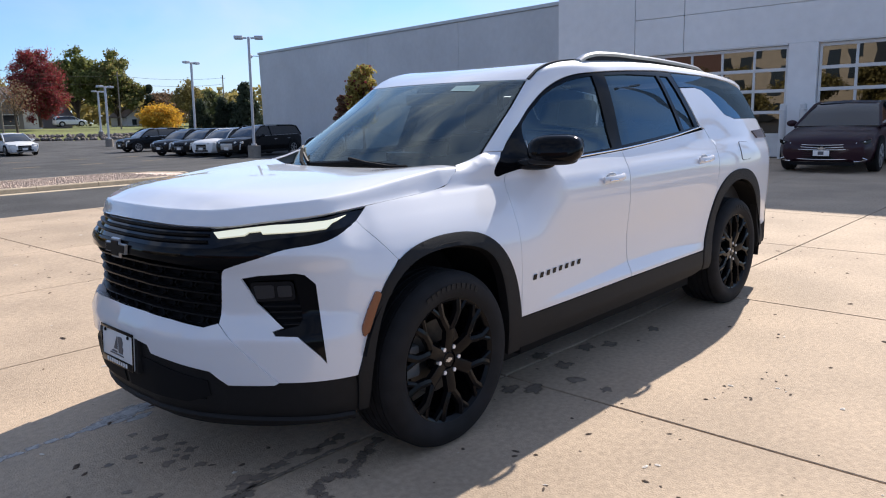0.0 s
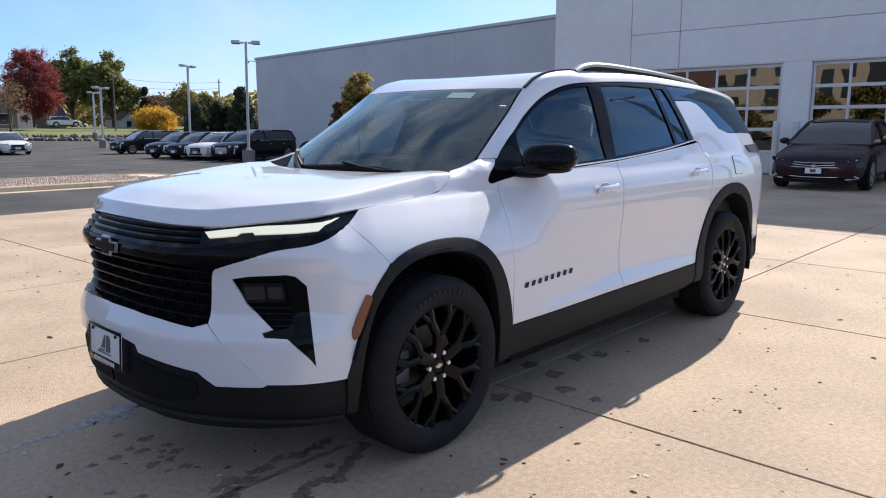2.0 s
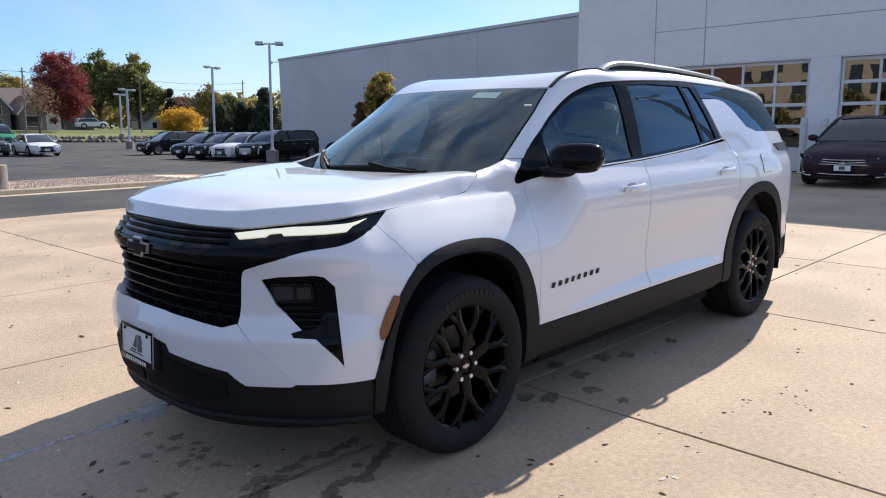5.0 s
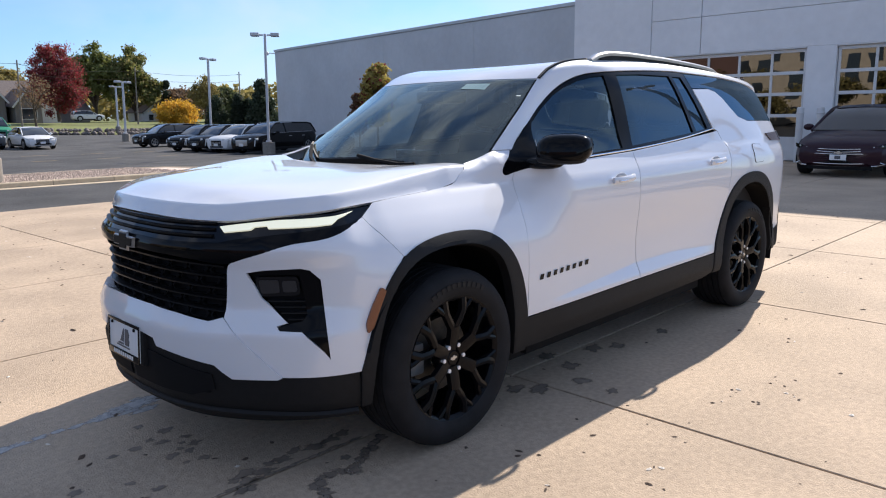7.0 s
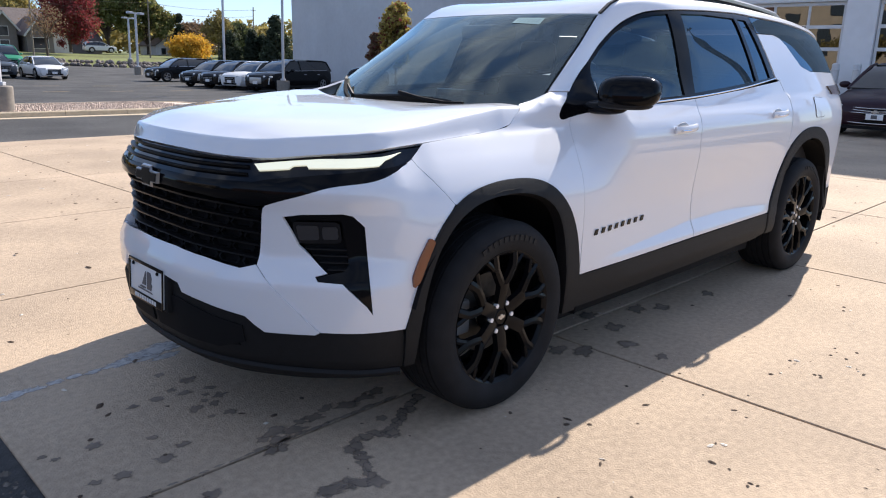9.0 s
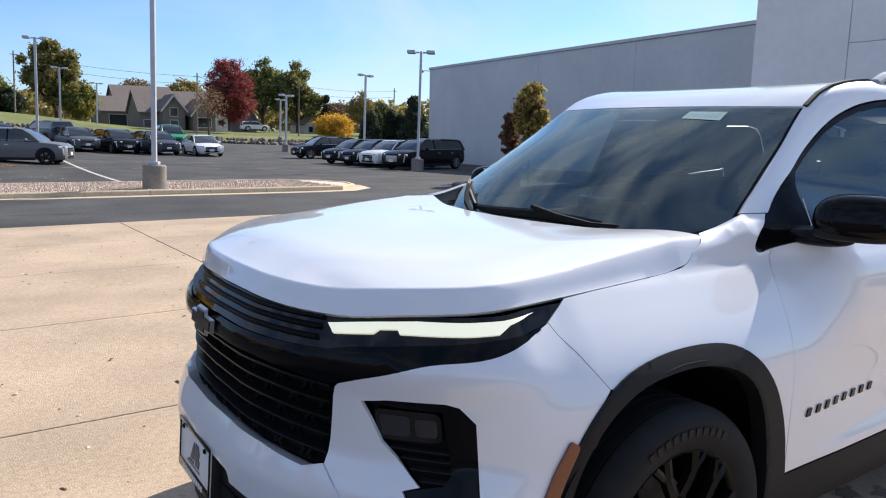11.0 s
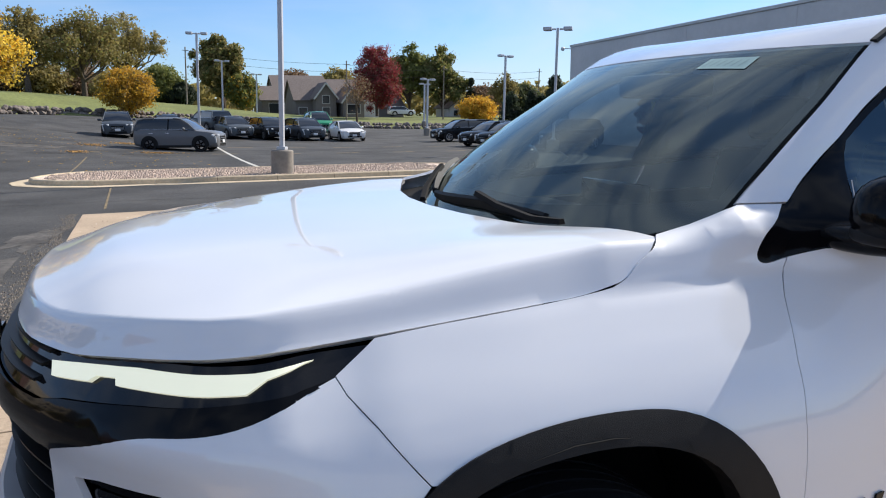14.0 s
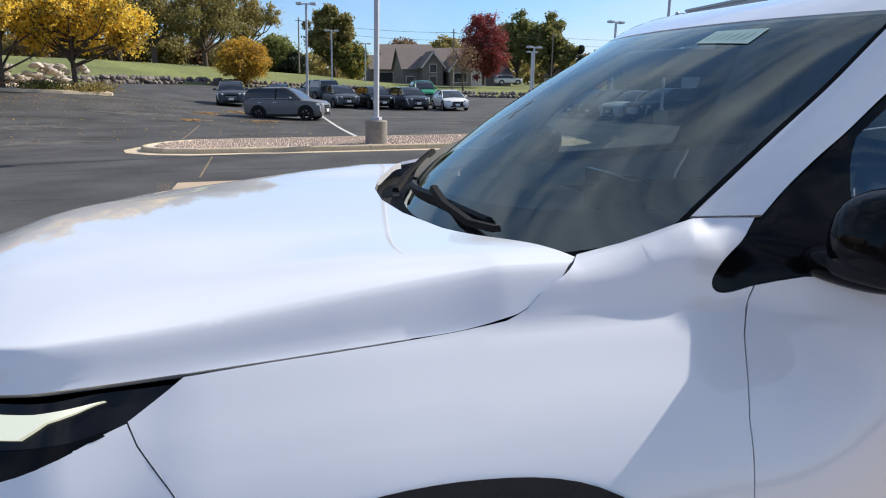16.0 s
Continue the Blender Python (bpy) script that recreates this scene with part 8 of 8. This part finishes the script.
def stain_group(name, label, spots, material):
    top = empty(name, label, "stain", kind="structure")
    for i, (x, y, r, st, tn) in enumerate(spots):
        part("patch", blotch(x, y, r, 11 + i, material, st, tn, 0.0012 + 0.0002 * (i % 5)), material, top, flat=True)



TRICKLE = ((-0.19, -0.67), (-0.27, -0.71), (-0.39, -0.78), (-0.49, -0.84), (-0.51, -0.81), (-0.60, -0.79), (-0.66, -0.84), (-0.67, -0.91), (-0.71, -0.99), (-0.74, -1.04), (-0.79, -1.00), (-0.90, -0.98))
spots = []
for i, (p, q) in enumerate(zip(TRICKLE, TRICKLE[1:])):
    m = max(2, int(math.hypot(q[0] - p[0], q[1] - p[1]) / 0.022))
    for k in range(m):
        t = k / m
        spots.append((p[0] + (q[0] - p[0]) * t + 0.008 * math.sin(i * 3 + k * 2.3), p[1] + (q[1] - p[1]) * t + 0.008 * math.cos(i + k * 1.7), 0.020 + 0.014 * ((i * 5 + k * 3) % 4) / 3 + 0.016 * (i > 8), 1.4, math.atan2(q[1] - p[1], q[0] - p[0])))
stain_group("damp_patch", "dark damp trickle drying on shaded concrete", spots, M_WET)
stain_group("damp_patch", "damp line along a slab joint", [(-1.45 + 0.055 * i, -0.612 + 0.004 * math.sin(i * 2.1), 0.007 + 0.006 * (i > 9), 4.0, 0.0) for i in range(22)] + [(x, y, 0.03 + 0.014 * ((i * 3) % 4) / 3, 1.5, 0.4 * math.sin(i * 1.9)) for i, (x, y) in enumerate(
    ((-0.85, -0.55), (-0.79, -0.53), (-0.73, -0.57), (-0.85, -0.65), (-0.88, -0.645), (-0.82, -0.60), (-0.62, -0.54), (-0.55, -0.51), (-0.68, -0.53), (-0.46, -0.54), (-0.37, -0.53), (-0.29, -0.52)))], M_WET)
stain_group("damp_patch", "small dark damp spots on shaded concrete", [(x, y, 0.018 + 0.022 * ((i * 7) % 5) / 5, 1.35, 0.5 * math.sin(i)) for i, (x, y) in enumerate(
    ((-0.84, -0.07), (-0.85, -0.17), (-0.93, -0.16), (-0.93, 0.06), (-1.01, 0.02), (-0.91, -0.26), (-0.84, -0.28), (-0.83, 0.11), (-0.90, 0.24), (-0.80, -0.11), (-0.87, -0.12), (-0.79, -0.02), (-0.89, 0.0),
     (-1.11, 0.02), (-1.33, -0.19), (-1.49, -0.14), (-1.09, -0.39), (-1.18, -0.44), (-1.41, -0.43), (-1.33, -0.45), (-1.46, -0.19), (-0.43, -0.72), (-1.16, -0.75), (-1.15, -0.27)))], M_WET)
stain_group("damp_patch", "dark damp spots beside the wheels", [(x, y, r, 1.5, 0.3) for x, y, r in
    ((1.64, -0.78, 0.055), (0.98, -1.16, 0.035), (0.66, -0.76, 0.06), (1.15, -0.78, 0.06), (1.19, -0.58, 0.06), (2.1, -0.83, 0.05), (0.99, -0.96, 0.05), (0.75, -0.86, 0.06), (1.5, -0.70, 0.06))], M_WET)
stain_group("soap_streak", "pale dried soap streak on concrete", [(x, y, r * (0.95 + 0.35 * (x > -0.95)), 2.0, 0.12) for x, y, r in
    ((-1.45, 0.44, 0.045), (-1.40, 0.445, 0.04), (-1.34, 0.45, 0.03), (-1.26, 0.46, 0.03), (-1.18, 0.47, 0.03), (-1.10, 0.47, 0.032), (-1.01, 0.47, 0.036), (-0.93, 0.49, 0.04), (-0.86, 0.52, 0.045), (-0.78, 0.53, 0.05), (-0.72, 0.54, 0.05), (-0.79, 0.43, 0.035), (-0.85, 0.46, 0.03))], M_CHALK)

# grit, leaf bits and shallow pits on the apron
M_BIT = mat("dry_leaf_bits", (0.09, 0.06, 0.04), 0.9, island=0.6)
M_PALEBIT = mat("pale_grit", (0.62, 0.56, 0.48), 0.9, island=0.3)
rg = random.Random(77)
verts, faces = [], []
pale_v, pale_f = [], []
KNOWN = ((1.21, -1.61), (1.53, -1.87), (1.66, -1.73), (2.45, -1.53), (0.35, -1.72), (-0.05, -1.49), (0.2, -1.91), (0.12, -1.25), (1.30, -1.75), (1.42, -1.62))
for i in range(1500):
    if i < len(KNOWN) * 3:
        kx, ky = KNOWN[i % len(KNOWN)]
        x, y, r = kx + rg.gauss(0, 0.03), ky + rg.gauss(0, 0.02), rg.uniform(0.004, 0.012)
    else:
        x, y = rg.uniform(-1.5, 9.0), rg.uniform(-3.2, 10.5)
        r = 0.0035 + 0.012 * rg.random() ** 3
    vv, ff = (verts, faces) if rg.random() < 0.8 else (pale_v, pale_f)
    z = ground_z(0, y) + 0.0008
    k = len(vv)
    n = 6
    tn, st = rg.uniform(0, 3.14), rg.uniform(1.0, 2.4)
    for j in range(n):
        a = 2 * math.pi * j / n
        u, v = math.cos(a) * r * st * rg.uniform(0.6, 1.2), math.sin(a) * r * rg.uniform(0.6, 1.2)
        vv.append((x + u * math.cos(tn) - v * math.sin(tn), y + u * math.sin(tn) + v * math.cos(tn), z + 0.001))
    vv.append((x, y, z + r * 0.5))
    ff += [(k + j, k + (j + 1) % n, k + n) for j in range(n)]
tagged(put("leaf_litter", mesh_of("leaf_litter", verts, faces, M_BIT, smooth_shade=False)), "dry leaf bits and dark grit scattered on concrete", "litter", kind="stuff")
tagged(put("grit", mesh_of("grit", pale_v, pale_f, M_PALEBIT, smooth_shade=False)), "pale grit scattered on concrete", "grit", kind="stuff")
M_RUBBLE = mat("crumbled_asphalt", (0.22, 0.19, 0.16), 0.95, island=0.6)
# crumbled asphalt along the western slab edge
verts, faces = [], []
for i in range(5200):
    y = rg.uniform(-3.0, 11.4)
    x = -1.58 - abs(rg.gauss(0, 0.11)) - 0.04 * (1 + math.sin(y * 3.0))
    r = 0.003 + 0.013 * rg.random() ** 2
    z = ground_z(x, y) - 0.012
    k = len(verts)
    for dx, dy, dz in ((1, 0, 0), (0, 1, 0), (-1, 0, 0), (0, -1, 0), (0.2, 0.1, 0.9)):
        verts.append((x + dx * r * rg.uniform(0.7, 1.2), y + dy * r * rg.uniform(0.7, 1.2), z + dz * r))
    faces += [(k, k + 1, k + 4), (k + 1, k + 2, k + 4), (k + 2, k + 3, k + 4), (k + 3, k, k + 4)]
tagged(put("rubble", mesh_of("rubble", verts, faces, M_RUBBLE, smooth_shade=False)), "crumbled asphalt and grit along the slab edge", "rubble", kind="stuff")

# drifts of fallen leaves on the car park
M_FALLEN = mat("fallen_leaves", (0.42, 0.23, 0.06), 0.9, island=0.5)
rg = random.Random(77)
verts, faces = [], []
for cx, cy, rx, ry in ((-2.7, 38.5, 0.8, 0.9), (-3.1, 34.1, 0.5, 0.5), (0.7, 43.2, 0.8, 0.9), (0.25, 34.5, 0.9, 0.4), (-1.2, 41.0, 0.6, 0.5)):
    for _ in range(260):
        x, y = cx + rg.gauss(0, rx * 0.5), cy + rg.gauss(0, ry * 0.5)
        z = ground_z(x, y) + rg.uniform(0.008, 0.03)
        a, s = rg.uniform(0, 6.28), rg.uniform(0.03, 0.06)
        u, v = Vector((math.cos(a), math.sin(a), rg.uniform(-.3, .3))) * s, Vector((-math.sin(a), math.cos(a), rg.uniform(-.3, .3))) * s * 0.7
        p, k = Vector((x, y, z)), len(verts)
        verts += [tuple(p + u), tuple(p + v), tuple(p - u), tuple(p - v)]
        faces.append((k, k + 1, k + 2, k + 3))
tagged(put("fallen_leaves", mesh_of("fallen_leaves", verts, faces, M_FALLEN, smooth_shade=False)), "small drifts of orange fallen leaves on asphalt", "leaves", kind="stuff")

# fallen leaves on the asphalt under and downwind of the yellow maples
verts, faces = [], []
for i in range(1500):
    if i % 3:
        x, y = rg.gauss(-12.5, 3.5), rg.gauss(40.5, 3.0)
    else:
        x, y = rg.uniform(-14, 2), rg.uniform(24, 43)
    if y > 42.5 and x < -9:
        continue
    r = rg.uniform(0.03, 0.08)
    z = ground_z(x, y) - 0.012 + 0.012
    a = rg.uniform(0, 6.28)
    k = len(verts)
    for c, s0 in ((1, 0), (0, 0.55), (-1, 0), (0, -0.55)):
        verts.append((x + r * (c * math.cos(a) - s0 * math.sin(a)), y + r * (c * math.sin(a) + s0 * math.cos(a)), z + rg.uniform(0, 0.015)))
    faces.append((k, k + 1, k + 2, k + 3))
tagged(put("fallen_leaves", mesh_of("fallen_leaves", verts, faces, L_GOLD, smooth_shade=False)), "fallen golden leaves scattered on asphalt", "leaves", kind="stuff")
